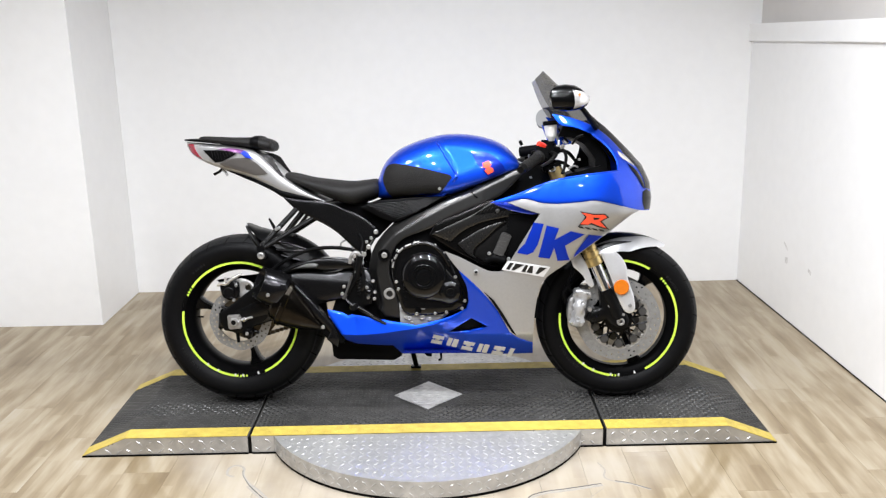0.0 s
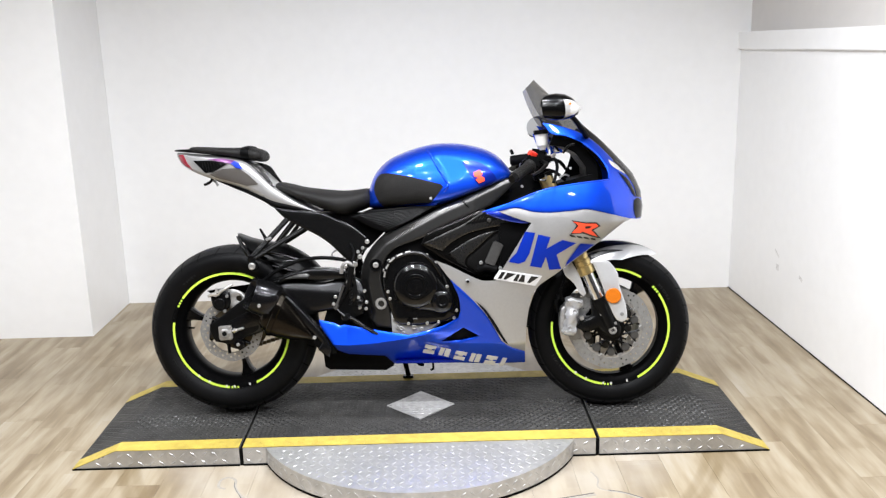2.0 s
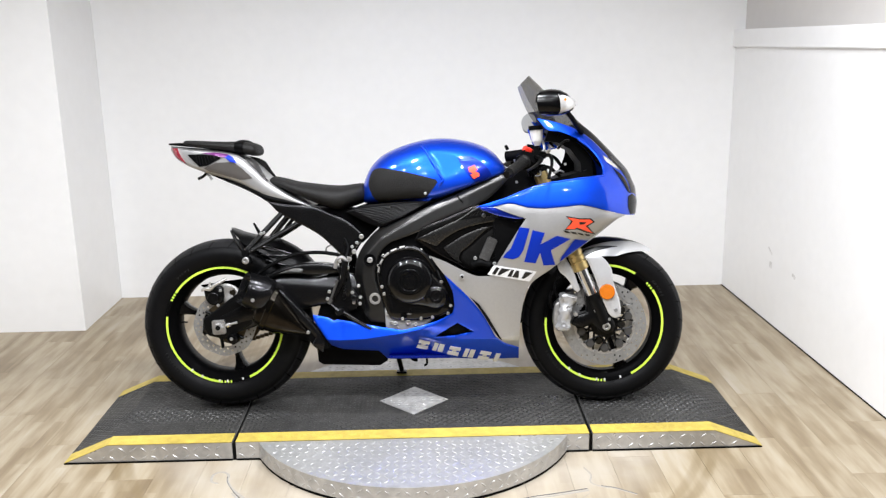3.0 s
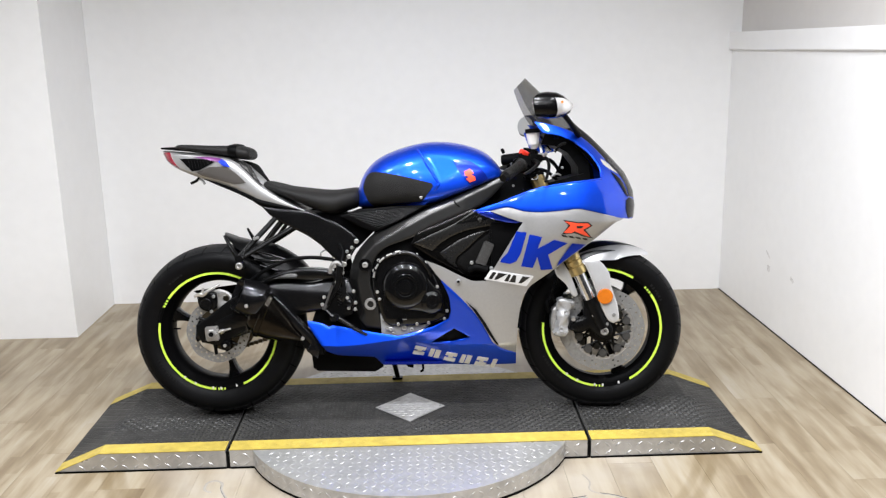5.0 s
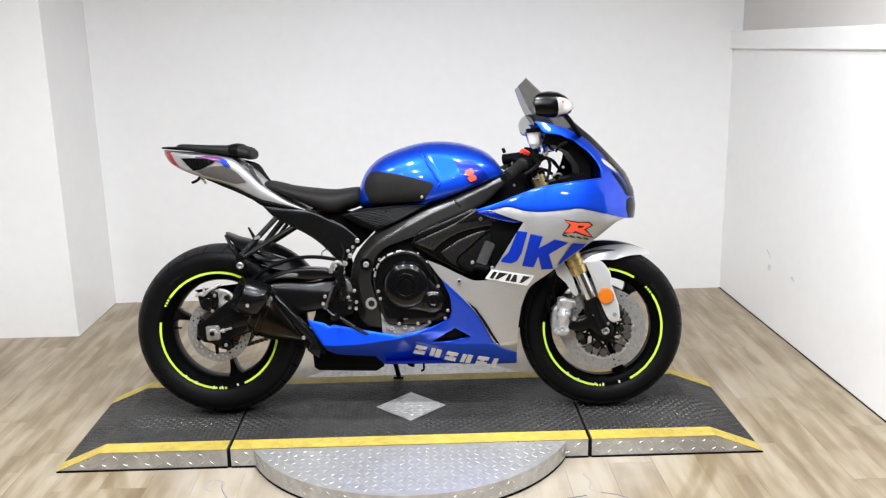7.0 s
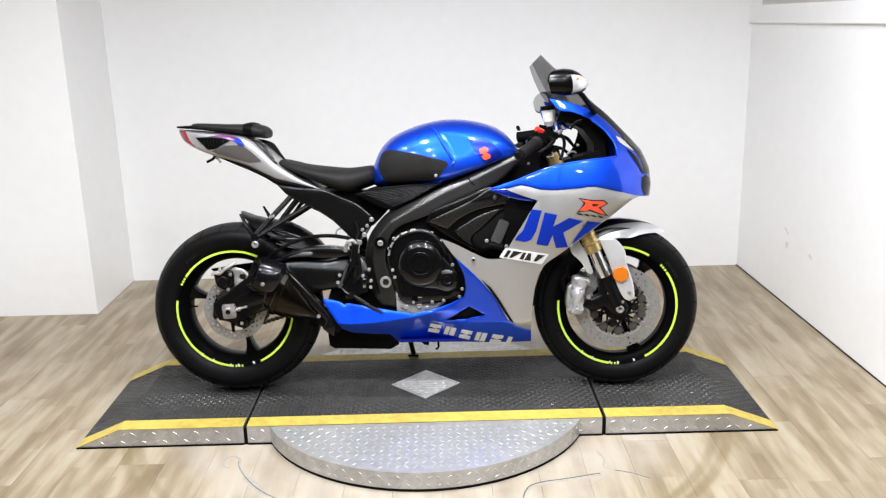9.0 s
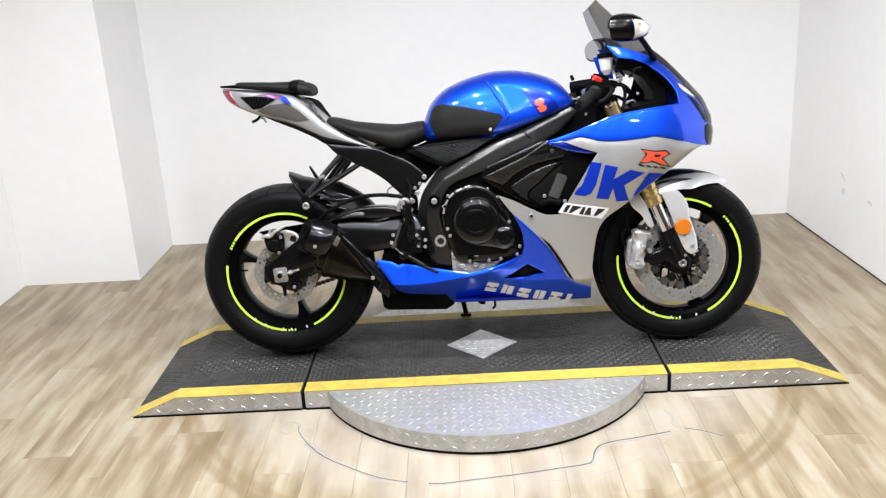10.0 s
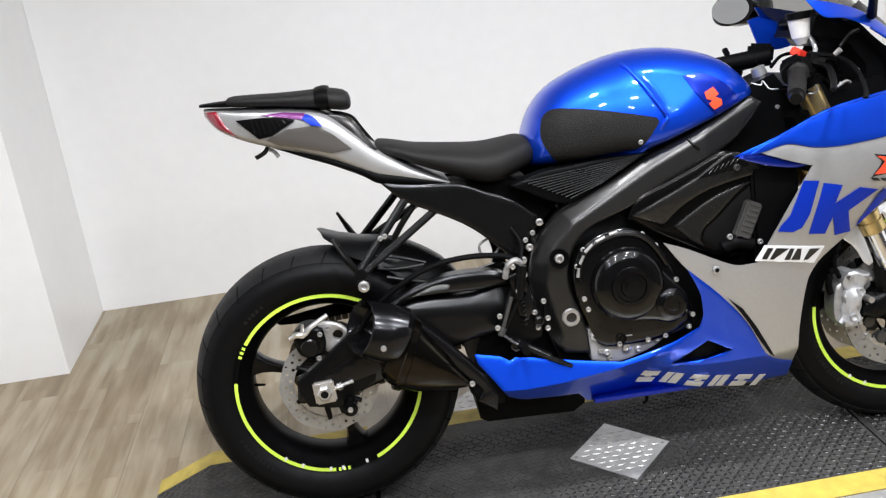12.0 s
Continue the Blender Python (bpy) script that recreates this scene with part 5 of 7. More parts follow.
sticker("grey_flank", [(-0.742, 0.877), (-0.695, 0.895), (-0.632, 0.897), (-0.598, 0.873), (-0.562, 0.838), (-0.605, 0.833), (-0.66, 0.848), (-0.72, 0.864)], tail_h, PAINT_GREY, tail, "grey flank", 0.0022)
sticker("purple_stripe", [(-0.750, 0.931), (-0.700, 0.932), (-0.650, 0.925), (-0.652, 0.910), (-0.69, 0.919)], tail_h, GRAPHIC_PURPLE, tail, "purple stripe", 0.0045)
sticker("blue_stripe", [(-0.660, 0.914), (-0.650, 0.923), (-0.632, 0.914), (-0.618, 0.893), (-0.642, 0.898)], tail_h, GRAPHIC_BLUE, tail, "blue stripe", 0.0055)
for s in (-1, 1):
    ribs = bmesh.new()
    for k in range(8):
        x = -0.768 + k * 0.011
        z1 = 0.923 - k * 0.001
        z0 = lerp_table((-0.80, -0.757, -0.728, -0.676), (0.926, 0.882, 0.886, 0.912), x + 0.006) + 0.006
        tube(ribs, [(x, s * (tail_h(x, z1) + 0.003), z1), (x + 0.006, s * (tail_h(x + 0.006, z0) + 0.003), z0)], 0.0022, 6)
    part("vent_rib", ribs, BLACK_SATIN, tail)
LOWER_TAIL = ((-0.735, 0.862, 0.856, 0.06), (-0.66, 0.842, 0.823, 0.082), (-0.612, 0.826, 0.803, 0.092), (-0.55, 0.803, 0.772, 0.104), (-0.515, 0.787, 0.750, 0.110), (-0.47, 0.775, 0.743, 0.112), (-0.42, 0.758, 0.738, 0.110), (-0.365, 0.738, 0.733, 0.104))
part("undertail", mesh((cushion, LOWER_TAIL, 3.2)), BLACK_PLASTIC, bike, "dark undertail panel", 50)
both("tail_light", [(-0.871, 0.950), (-0.842, 0.950), (-0.826, 0.918), (-0.802, 0.887), (-0.840, 0.906), (-0.862, 0.930)], tail_h, LENS_RED, "red tail light lens", parent=tail, lift=0.005, step=0.01)
part("tail_plate", mesh((cushion, ((-0.880, 0.968, 0.961, 0.03), (-0.84, 0.969, 0.957, 0.055), (-0.79, 0.968, 0.952, 0.07), (-0.70, 0.962, 0.94, 0.075)), 3.5)), BLACK_PLASTIC, tail, "black tail top")
part("passenger_seat", mesh((cushion, ((-0.812, 0.970, 0.962, 0.055), (-0.806, 0.977, 0.955, 0.075), (-0.70, 0.972, 0.940, 0.09), (-0.63, 0.971, 0.928, 0.088), (-0.60, 0.970, 0.923, 0.086), (-0.575, 0.965, 0.918, 0.084), (-0.563, 0.960, 0.918, 0.080), (-0.556, 0.953, 0.921, 0.072), (-0.553, 0.944, 0.926, 0.055)))), SEAT_VINYL, bike, "black vinyl passenger seat", 60)
part("seat_strap", mesh((cushion, ((-0.628, 0.974, 0.926, 0.089), (-0.612, 0.977, 0.923, 0.0905), (-0.598, 0.9745, 0.921, 0.088)))), BLACK_PLASTIC, bike, "black strap over the seat", 60)
both("seat_fin", [(-0.622, 0.922), (-0.575, 0.910), (-0.552, 0.898), (-0.530, 0.862), (-0.508, 0.828), (-0.522, 0.826), (-0.560, 0.855), (-0.60, 0.897)], lambda x, z: 0.072 + (0.92 - z) * 0.28, GREY_PANEL, "dark grey fin beside the seat", thick=0.01)
hook = part("helmet_hook", mesh((tube, ((-0.745, -0.03, 0.862), (-0.755, -0.035, 0.848), (-0.776, -0.036, 0.838)), 0.005, 8)), BLACK_SATIN, bike, "small black luggage hook")
part("hook_arm", mesh((tube, ((-0.752, -0.03, 0.856), (-0.735, -0.035, 0.848), (-0.726, -0.036, 0.834)), 0.0045, 8)), STEEL, hook)

# -- frame and covers --


def solid(name, outline, h0, h1, mat, label="", parent=None, sides=(-1, 1), step=0.022, drop=0.004, rounded=True, holes=()):
    out = []
    for s in sides:
        bm = bmesh.new()
        f = h1 if callable(h1) else (lambda x, z: h1)
        panel(bm, outline, f, 0.01, s, step, 0.0, drop, holes, rounded)
        for v in bm.verts:
            if abs(abs(v.co.y) - max(0.0, f(v.co.x, v.co.z) - 0.01)) < 1e-5:
                v.co.y = s * h0
        out.append(part(name, bm, mat, parent or bike, label, 40))
    return out


FRAME = [(-0.150, 0.325), (-0.185, 0.375), (-0.196, 0.42), (-0.208, 0.493), (-0.200, 0.54), (-0.180, 0.585), (-0.128, 0.645), (-0.067, 0.672), (0.0, 0.702), (0.073, 0.738), (0.173, 0.777), (0.25, 0.81), (0.322, 0.841), (0.345, 0.825), (0.312, 0.790), (0.265, 0.750), (0.20, 0.722), (0.14, 0.698), (0.092, 0.678), (0.04, 0.650), (-0.028, 0.624), (-0.075, 0.606), (-0.108, 0.575), (-0.126, 0.535), (-0.131, 0.492), (-0.122, 0.45), (-0.108, 0.415), (-0.098, 0.36), (-0.096, 0.320)]


def frame_h(x, z):
    h = lerp_table((-0.2, -0.12, 0.0, 0.2, 0.34), (0.136, 0.152, 0.160, 0.15, 0.12), x) + 0.008 * math.cos((z - 0.5) * 6)
    # broad chamfer along the outer edge
    d = 9.0
    for (ax, az), (bx, bz) in zip(FRAME[1:13], FRAME[2:13]):
        t = max(0.0, min(1.0, ((x - ax) * (bx - ax) + (z - az) * (bz - az)) / ((bx - ax) ** 2 + (bz - az) ** 2)))
        d = min(d, math.hypot(x - ax - t * (bx - ax), z - az - t * (bz - az)))
    t = max(0.0, lerp_table((-0.12, 0.0, 0.25), (0.036, 0.024, 0.018), x) - d)
    t = t * t / 0.020 if t < 0.010 else t - 0.005
    return h - lerp_table((-0.12, 0.0, 0.25), (1.25, 0.8, 0.6), x) * t


frame_parts = solid("frame_spar", FRAME, 0.095, frame_h, GREY_FRAME, "grey-black cast alloy frame spar", drop=0.0025, step=0.0055)
GROOVE = [(x, -(frame_h(x, z) + 0.0005), z) for x, z in ((0.162, 0.770), (0.170, 0.757), (0.184, 0.744))]
part("spar_seam", mesh((tube, GROOVE, 0.003, 8)), BLACK_SATIN, frame_parts[0])
# pivot nut and upper frame bolt
part("pivot_nut", mesh((turned, [(-0.150, 0.0001), (-0.150, 0.020), (-0.158, 0.0215), (-0.162, 0.019), (-0.162, 0.012), (-0.150, 0.011), (-0.150, 0.0001)], -0.132, 0.409, 18)), ALLOY, frame_parts[0], "bare alloy pivot nut")
part("bolt_recess", mesh((turned, [(-0.156, 0.0001), (-0.156, 0.022), (-0.1635, 0.022), (-0.1635, 0.0195), (-0.158, 0.0185), (-0.158, 0.0001)], -0.147, 0.547, 24)), BLACK_PLASTIC, frame_parts[0], "dark bolt recess")
bolts([(-0.147, 0.158, 0.547)], 0.0105, frame_parts[0], CAST)

COVER = [(0.012, 0.615), (0.035, 0.655), (0.111, 0.686), (0.16, 0.706), (0.231, 0.735), (0.27, 0.722), (0.32, 0.705), (0.390, 0.680), (0.365, 0.640), (0.30, 0.55), (0.262, 0.50), (0.225, 0.500), (0.176, 0.520), (0.118, 0.550), (0.066, 0.578)]
cover = solid("side_cover", COVER, 0.14, lambda x, z: 0.17 + 0.02 * (x - 0.2), GREY_PANEL, "dark grey inner side cover", drop=0.004)
upper_plate = solid("cover_plate", [(0.021, 0.621), (0.09, 0.652), (0.169, 0.688), (0.208, 0.713), (0.241, 0.731), (0.276, 0.724), (0.313, 0.682), (0.246, 0.671), (0.194, 0.659), (0.155, 0.643), (0.119, 0.621), (0.088, 0.593), (0.055, 0.607)], 0.165,
                    lambda x, z: 0.179 + 0.02 * (x - 0.2) - 0.10 * max(0.0, 0.66 + 0.2 * (x - 0.2) - z), DULL_RIDGE, "satin grey upper plate of the cover", parent=cover[0], sides=(-1,), step=0.008, drop=0.0013)[0]
solid("cover_plate", [(0.112, 0.586), (0.148, 0.609), (0.187, 0.632), (0.240, 0.653), (0.296, 0.665), (0.270, 0.655), (0.246, 0.636), (0.206, 0.599), (0.172, 0.570), (0.166, 0.546), (0.174, 0.533), (0.147, 0.549)], 0.165,
      lambda x, z: 0.1765 + 0.02 * (x - 0.2), DULL_RIDGE, "satin grey lower plate of the cover", parent=cover[0], sides=(-1,), step=0.008, drop=0.0013)
# black sheet over the cover gives the shade of a hollow that isn't cut
solid("hollow_shade", [(0.318, 0.676), (0.351, 0.685), (0.390, 0.682), (0.362, 0.64), (0.30, 0.55), (0.262, 0.502), (0.235, 0.502), (0.182, 0.534), (0.171, 0.546), (0.177, 0.569), (0.211, 0.596), (0.251, 0.632)], 0.160, lambda x, z: 0.1715 + 0.02 * (x - 0.2), GAP, "black sheet for the shaded hollow before the fairing", parent=cover[0], sides=(-1,))
sticker("cover_grille", [(0.167, 0.684), (0.208, 0.709), (0.241, 0.727), (0.283, 0.703), (0.247, 0.694)], lambda x, z: 0.179 + 0.02 * (x - 0.2), BLACK_PLASTIC, upper_plate, "black ribbed corner of the cover", 0.0012, sides=(-1,))
for k in range(6):
    gx, gz = 0.192 + k * 0.012, 0.694 + k * 0.0035
    part("grille_rib", mesh((rod, (gx, -0.1805, gz - 0.002), (gx + 0.010, -0.1812, gz + 0.010), 0.0011, 0.0011, 6)), DULL_RIDGE, upper_plate)
bolts([(0.253, 0.182, 0.699)], 0.0075, cover[0], DULL_FIN)
# ribbed cooler behind the fairing edge
COOL = pose(0.268, -0.188, 0.582, 0, 24, 0)
cool = part("oil_cooler", mesh((box, -0.018, 0.018, -0.012, 0.012, -0.042, 0.042, 0.004)), DULL_FIN, bike, "ribbed grey cooler block")
cool.matrix_basis = COOL
fin = part("cooler_fin", mesh((box, -0.012, 0.012, -0.0145, -0.011, -0.0025, 0.0025, 0.001)), DULL_FIN, cool)
fin.matrix_basis = pose(0, 0, -0.036)
for k in range(1, 7):
    share(fin, "cooler_fin", cool, pose((k % 2) * 0.002, 0, -0.036 + k * 0.012))
part("hose", mesh((tube, ((0.215, -0.182, 0.525), (0.24, -0.188, 0.535), (0.275, -0.188, 0.525)), 0.016, 12)), BLACK_PLASTIC, bike, "black rubber hose")
bolts([(0.222, 0.20, 0.553), (0.289, 0.20, 0.533)], 0.0065, bike, STEEL)
part("radiator", mesh((box, 0.285, 0.39, -0.185, 0.185, 0.32, 0.695, 0.006)), BLACK_PLASTIC, bike, "black radiator")

# ribbed panel under the tank
RIBBED = [(-0.232, 0.716), (-0.164, 0.737), (-0.106, 0.742), (-0.036, 0.748), (0.076, 0.750), (0.033, 0.731), (-0.038, 0.692), (-0.104, 0.662), (-0.148, 0.672), (-0.20, 0.700)]
ribbed = solid("tank_side_panel", RIBBED, 0.09, lambda x, z: 0.138 + 0.05 * (z - 0.70), BLACK_PLASTIC, "ribbed black panel under the tank", drop=0.003)
ribs = bmesh.new()
for k in range(11):
    f = k / 10
    x0, z0 = -0.205 + f * 0.10, 0.722 - f * 0.050
    x1, z1 = 0.058 - f * 0.085, 0.746 - f * 0.046
    tube(ribs, [(x0, -(0.1398 + 0.05 * (z0 - 0.70)), z0), (x1, -(0.1398 + 0.05 * (z1 - 0.70)), z1)], 0.0019, 6)
part("rib", ribs, BLACK_SATIN, ribbed[0])

# rear subframe cover
SUB = [(-0.510, 0.754), (-0.448, 0.744), (-0.39, 0.739), (-0.338, 0.732), (-0.285, 0.708), (-0.229, 0.682), (-0.178, 0.640), (-0.182, 0.615), (-0.205, 0.580), (-0.227, 0.546), (-0.249, 0.558), (-0.312, 0.620), (-0.350, 0.648), (-0.391, 0.671), (-0.469, 0.713)]
sub = solid("subframe_cover", SUB, 0.07, lambda x, z: 0.118 - 0.05 * max(0, -0.4 - x), ARM_BLACK, "satin black subframe cover", drop=0.003, step=0.012)
bolts([(-0.178, 0.130, 0.628), (-0.222, 0.130, 0.548), (-0.205, 0.130, 0.575)], 0.0085, sub[0], ALLOY)
bolts([(-0.212, 0.128, 0.592), (-0.195, 0.128, 0.606)], 0.006, sub[0], STEEL)
part("strap_loop", mesh((tube, ((-0.285, -0.08, 0.598), (-0.310, -0.085, 0.585), (-0.305, -0.085, 0.562), (-0.280, -0.085, 0.560), (-0.265, -0.08, 0.572)), 0.003, 6)), STEEL, bike, "thin steel loop")
part("inner_frame", mesh((slab, [(-0.46, 0.735), (-0.18, 0.72), (-0.12, 0.66), (-0.18, 0.60), (-0.30, 0.66), (-0.40, 0.70)], -0.075, 0.075)), BLACK_PLASTIC, bike, "black tray under the seat")

# passenger peg hanger: two slim struts that meet at a bolt
for s in (-1, 1):
    hanger = part("peg_hanger", mesh((tube, ((-0.455, s * 0.10, 0.722), (-0.52, s * 0.14, 0.65), (-0.578, s * 0.178, 0.585)), 0.0095, 10), (tube, ((-0.395, s * 0.10, 0.684), (-0.48, s * 0.14, 0.634), (-0.572, s * 0.178, 0.580)), 0.0085, 10)), BLACK_SATIN, bike, "black passenger peg hanger")
    part("hanger_knuckle", mesh((rod, (-0.580, s * 0.165, 0.580), (-0.580, s * 0.195, 0.580), 0.014, 0.012, 14), (rod, (-0.576, s * 0.17, 0.555), (-0.576, s * 0.196, 0.555), 0.0155, 0.0155, 18)), BLACK_SATIN, hanger)
    part("passenger_peg", mesh((tube, ((-0.588, s * 0.180, 0.588), (-0.606, s * 0.182, 0.618), (-0.628, s * 0.18, 0.660)), (0.012, 0.012, 0.006), 10, 5, 0.6)), BLACK_SATIN, hanger, "folded black foot peg")
    part("hanger_web", mesh((tube, ((-0.44, s * 0.085, 0.70), (-0.475, s * 0.09, 0.66), (-0.50, s * 0.09, 0.625)), 0.007, 8)), BLACK_SATIN, hanger)
bolts([(-0.576, 0.196, 0.555)], 0.0125, bike, ALLOY, "peg_bolt")
bolts([(-0.528, 0.158, 0.645), (-0.518, 0.156, 0.648)], 0.006, bike, STEEL)

# rear hugger over the tyre


def hugger(bm):
    loops = []
    for i in range(17):
        u = i / 16
        a = radians(24 + 63 * u)
        r = lerp_table((24, 38, 56, 70, 80, 87), (0.392, 0.388, 0.366, 0.340, 0.339, 0.350), 24 + 63 * u)
        tip = max(0.0, (u - 0.7) / 0.3)
        low = r - lerp_table((24, 56, 74, 87), (0.305, 0.303, 0.306, 0.338), 24 + 63 * u)
        lp = []
        for j in range(13):
            v = -1 + 2 * j / 12
            rr = r - low * abs(v) ** 2.6
            lp.append((RX + rr * math.cos(a - 0.05 * abs(v) * tip), v * 0.098 * (1 - 0.45 * tip ** 2), RZ + rr * math.sin(a - 0.05 * abs(v) * tip)))
        loops.append(lp)
    vs = [[bm.verts.new(p) for p in lp] for lp in loops]
    for a, b in zip(vs, vs[1:]):
        for j in range(12):
            bm.faces.new((a[j], a[j + 1], b[j + 1], b[j]))
    bmesh.ops.solidify(bm, geom=bm.faces[:], thickness=0.004)


hug = part("hugger", mesh((hugger,)), BLACK_SATIN, bike, "black rear hugger over the tyre", 50)
for rib in (((-0.565, -0.088, 0.596), (-0.50, -0.092, 0.586), (-0.435, -0.095, 0.565)), ((-0.545, -0.094, 0.566), (-0.50, -0.097, 0.560), (-0.44, -0.099, 0.562)), ((-0.525, -0.098, 0.545), (-0.48, -0.1, 0.532), (-0.43, -0.1, 0.520))):
    part("hugger_rib", mesh((tube, rib, 0.0042, 8)), ARM_BLACK, hug)

# -- swingarm --
ARM = [(-0.11, 0.455), (-0.18, 0.470), (-0.25, 0.500), (-0.34, 0.482), (-0.44, 0.486), (-0.50, 0.478), (-0.545, 0.430), (-0.62, 0.385), (-0.70, 0.352), (-0.756, 0.338), (-0.762, 0.285), (-0.70, 0.275), (-0.62, 0.29), (-0.50, 0.330), (-0.36, 0.375), (-0.22, 0.385), (-0.11, 0.375)]
arm = solid("swingarm", ARM, 0.075, lambda x, z: lerp_table((-0.75, -0.6, -0.35, -0.15), (0.118, 0.122, 0.125, 0.10), x) - 0.35 * max(0.0, z - lerp_table((-0.5, -0.25), (0.462, 0.440), x)) - 0.25 * max(0.0, lerp_table((-0.75, -0.5, -0.25), (0.29, 0.37, 0.41), x) - z), ARM_BLACK, "satin black cast swingarm", drop=0.005, step=0.014)
part("swingarm_bridge", mesh((box, -0.36, -0.16, -0.09, 0.09, 0.385, 0.475, 0.01)), ARM_BLACK, bike)
ARCH = [(-0.235, 0.498), (-0.28, 0.528), (-0.345, 0.536), (-0.41, 0.532), (-0.485, 0.512), (-0.545, 0.484), (-0.53, 0.472), (-0.47, 0.492), (-0.43, 0.502), (-0.40, 0.495), (-0.33, 0.492)]
solid("swingarm_brace", ARCH, 0.09, 0.128, ARM_BLACK, "arched black brace", parent=bike, drop=0.006, sides=(-1,))
# inner web coloured lighter than the arm for the light it catches
solid("lit_web", [(-0.475, 0.500), (-0.415, 0.524), (-0.385, 0.518), (-0.395, 0.500)], 0.12, lambda x, z: 0.134 - 0.35 * (z - 0.500), DULL_RIDGE, "lit inner web in a lighter satin grey", parent=arm[0], sides=(-1,), drop=0.002)
part("brake_hose", mesh((tube, ((-0.60, -0.125, 0.438), (-0.57, -0.135, 0.480), (-0.50, -0.14, 0.532), (-0.42, -0.142, 0.566), (-0.34, -0.145, 0.575), (-0.27, -0.148, 0.568), (-0.24, -0.15, 0.555)), 0.0065, 8)), BLACK_PLASTIC, bike, "black rear brake hose")
part("chain_guard", mesh((slab, [(-0.815, 0.434), (-0.798, 0.421), (-0.74, 0.418), (-0.62, 0.428), (-0.46, 0.432), (-0.44, 0.474), (-0.60, 0.462), (-0.72, 0.448)], 0.074, 0.080)), BLACK_PLASTIC, bike, "black chain guard")
solid("axle_plate", [(-0.757, 0.338), (-0.707, 0.371), (-0.640, 0.422), (-0.600, 0.445), (-0.560, 0.400), (-0.580, 0.320), (-0.628, 0.292), (-0.666, 0.264), (-0.738, 0.275), (-0.755, 0.309)], 0.09, 0.1195, BLACK_SATIN, "black axle carrier plate", parent=arm[0], sides=(-1,), drop=0.004)
# axle block, nut and adjuster
nut = part("axle_block", mesh((box, -0.024, 0.024, -0.132, -0.118, -0.026, 0.026, 0.004, pose(RX - 0.008, 0, RZ + 0.001, 0, -4, 0))), ALLOY, arm[0], "bare alloy axle block")
part("axle_nut", mesh((turned, [(-0.131, 0.0001), (-0.131, 0.017), (-0.140, 0.017), (-0.143, 0.014), (-0.143, 0.009), (-0.134, 0.008), (-0.134, 0.0001)], RX - 0.008, RZ + 0.001, 6)), ALLOY, nut)
# black plug filling the bore, for the shade inside it
part("axle_hole_shade", mesh((turned, [(-0.136, 0.0001), (-0.136, 0.0088), (-0.1436, 0.0088), (-0.1436, 0.0001)], RX - 0.008, RZ + 0.001, 16)), GAP, nut)
part("adjuster_bolt", mesh((rod, (RX + 0.014, -0.126, RZ + 0.006), (RX + 0.058, -0.126, RZ + 0.018), 0.0045, 0.0045, 8), (rod, (RX + 0.022, -0.126, RZ + 0.008), (RX + 0.032, -0.126, RZ + 0.011), 0.009, 0.009, 6)), ALLOY, arm[0], "bare steel chain adjuster bolt")
part("paddock_spool", mesh((turned, [(-0.125, 0.0001), (-0.125, 0.016), (-0.138, 0.012), (-0.148, 0.012), (-0.160, 0.017), (-0.163, 0.008), (-0.163, 0.0001)], -0.645, 0.272, 20)), BLACK_GLOSS, arm[0], "black stand bobbin")
bolts([(-0.645, 0.163, 0.272)], 0.006, arm[0], ALLOY)
# rear caliper over the disc
cal = bmesh.new()
panel(cal, [(-0.752, 0.440), (-0.735, 0.457), (-0.708, 0.461), (-0.683, 0.450), (-0.680, 0.415), (-0.690, 0.392), (-0.715, 0.384), (-0.740, 0.395), (-0.748, 0.415)], 0.114, 0.055, -1, 0.012, 0, 0.007)
caliper = part("rear_caliper", cal, BLACK_SATIN, bike, "black rear brake caliper")
part("piston_housing", mesh((turned, [(-0.110, 0.0001), (-0.110, 0.022), (-0.123, 0.021), (-0.126, 0.018), (-0.126, 0.0001)], -0.716, 0.413, 24)), ARM_BLACK, caliper, "round dark piston housing")
part("caliper_fitting", mesh((tube, ((-0.757, -0.118, 0.440), (-0.742, -0.122, 0.447), (-0.724, -0.122, 0.448), (-0.706, -0.122, 0.462), (-0.668, -0.116, 0.482)), (0.005, 0.007, 0.008, 0.006, 0.005), 8)), ALLOY, caliper, "bright brake line fitting")
part("bleed_nipple", mesh((rod, (-0.730, -0.122, 0.440), (-0.724, -0.124, 0.470), 0.006, 0.004, 8)), ALLOY, caliper)
part("caliper_bracket", mesh((panel, [(-0.700, 0.452), (-0.679, 0.462), (-0.642, 0.450), (-0.622, 0.425), (-0.640, 0.408), (-0.679, 0.388), (-0.690, 0.415)], 0.100, 0.012, -1, 0.012, 0, 0.003, [circle(-0.652, 0.428, 0.012, 14)])), CAST, caliper, "dull alloy caliper bracket")
for bx, bz in ((-0.690, 0.440), (-0.700, 0.386), (-0.672, 0.452)):
    bolts([(bx, 0.116, bz)], 0.006, caliper, STEEL)

# -- exhaust --


def can_loop(x, z, ry, rz, skew=0.0):
    """A ring round the muffler's axis, its near side set forward by skew."""
    up = Vector((0.42, 0, 0.90)).normalized()
    back = Vector((-0.90, 0, 0.42)).normalized()
    c = Vector((x, -0.150, z))
    return [c + back * (skew * math.cos(a)) + Vector((0, ry * math.cos(a), 0)) + up * (rz * math.copysign(abs(math.sin(a)) ** 0.85, math.sin(a))) for a in (2 * math.pi * k / 40 for k in range(40))]


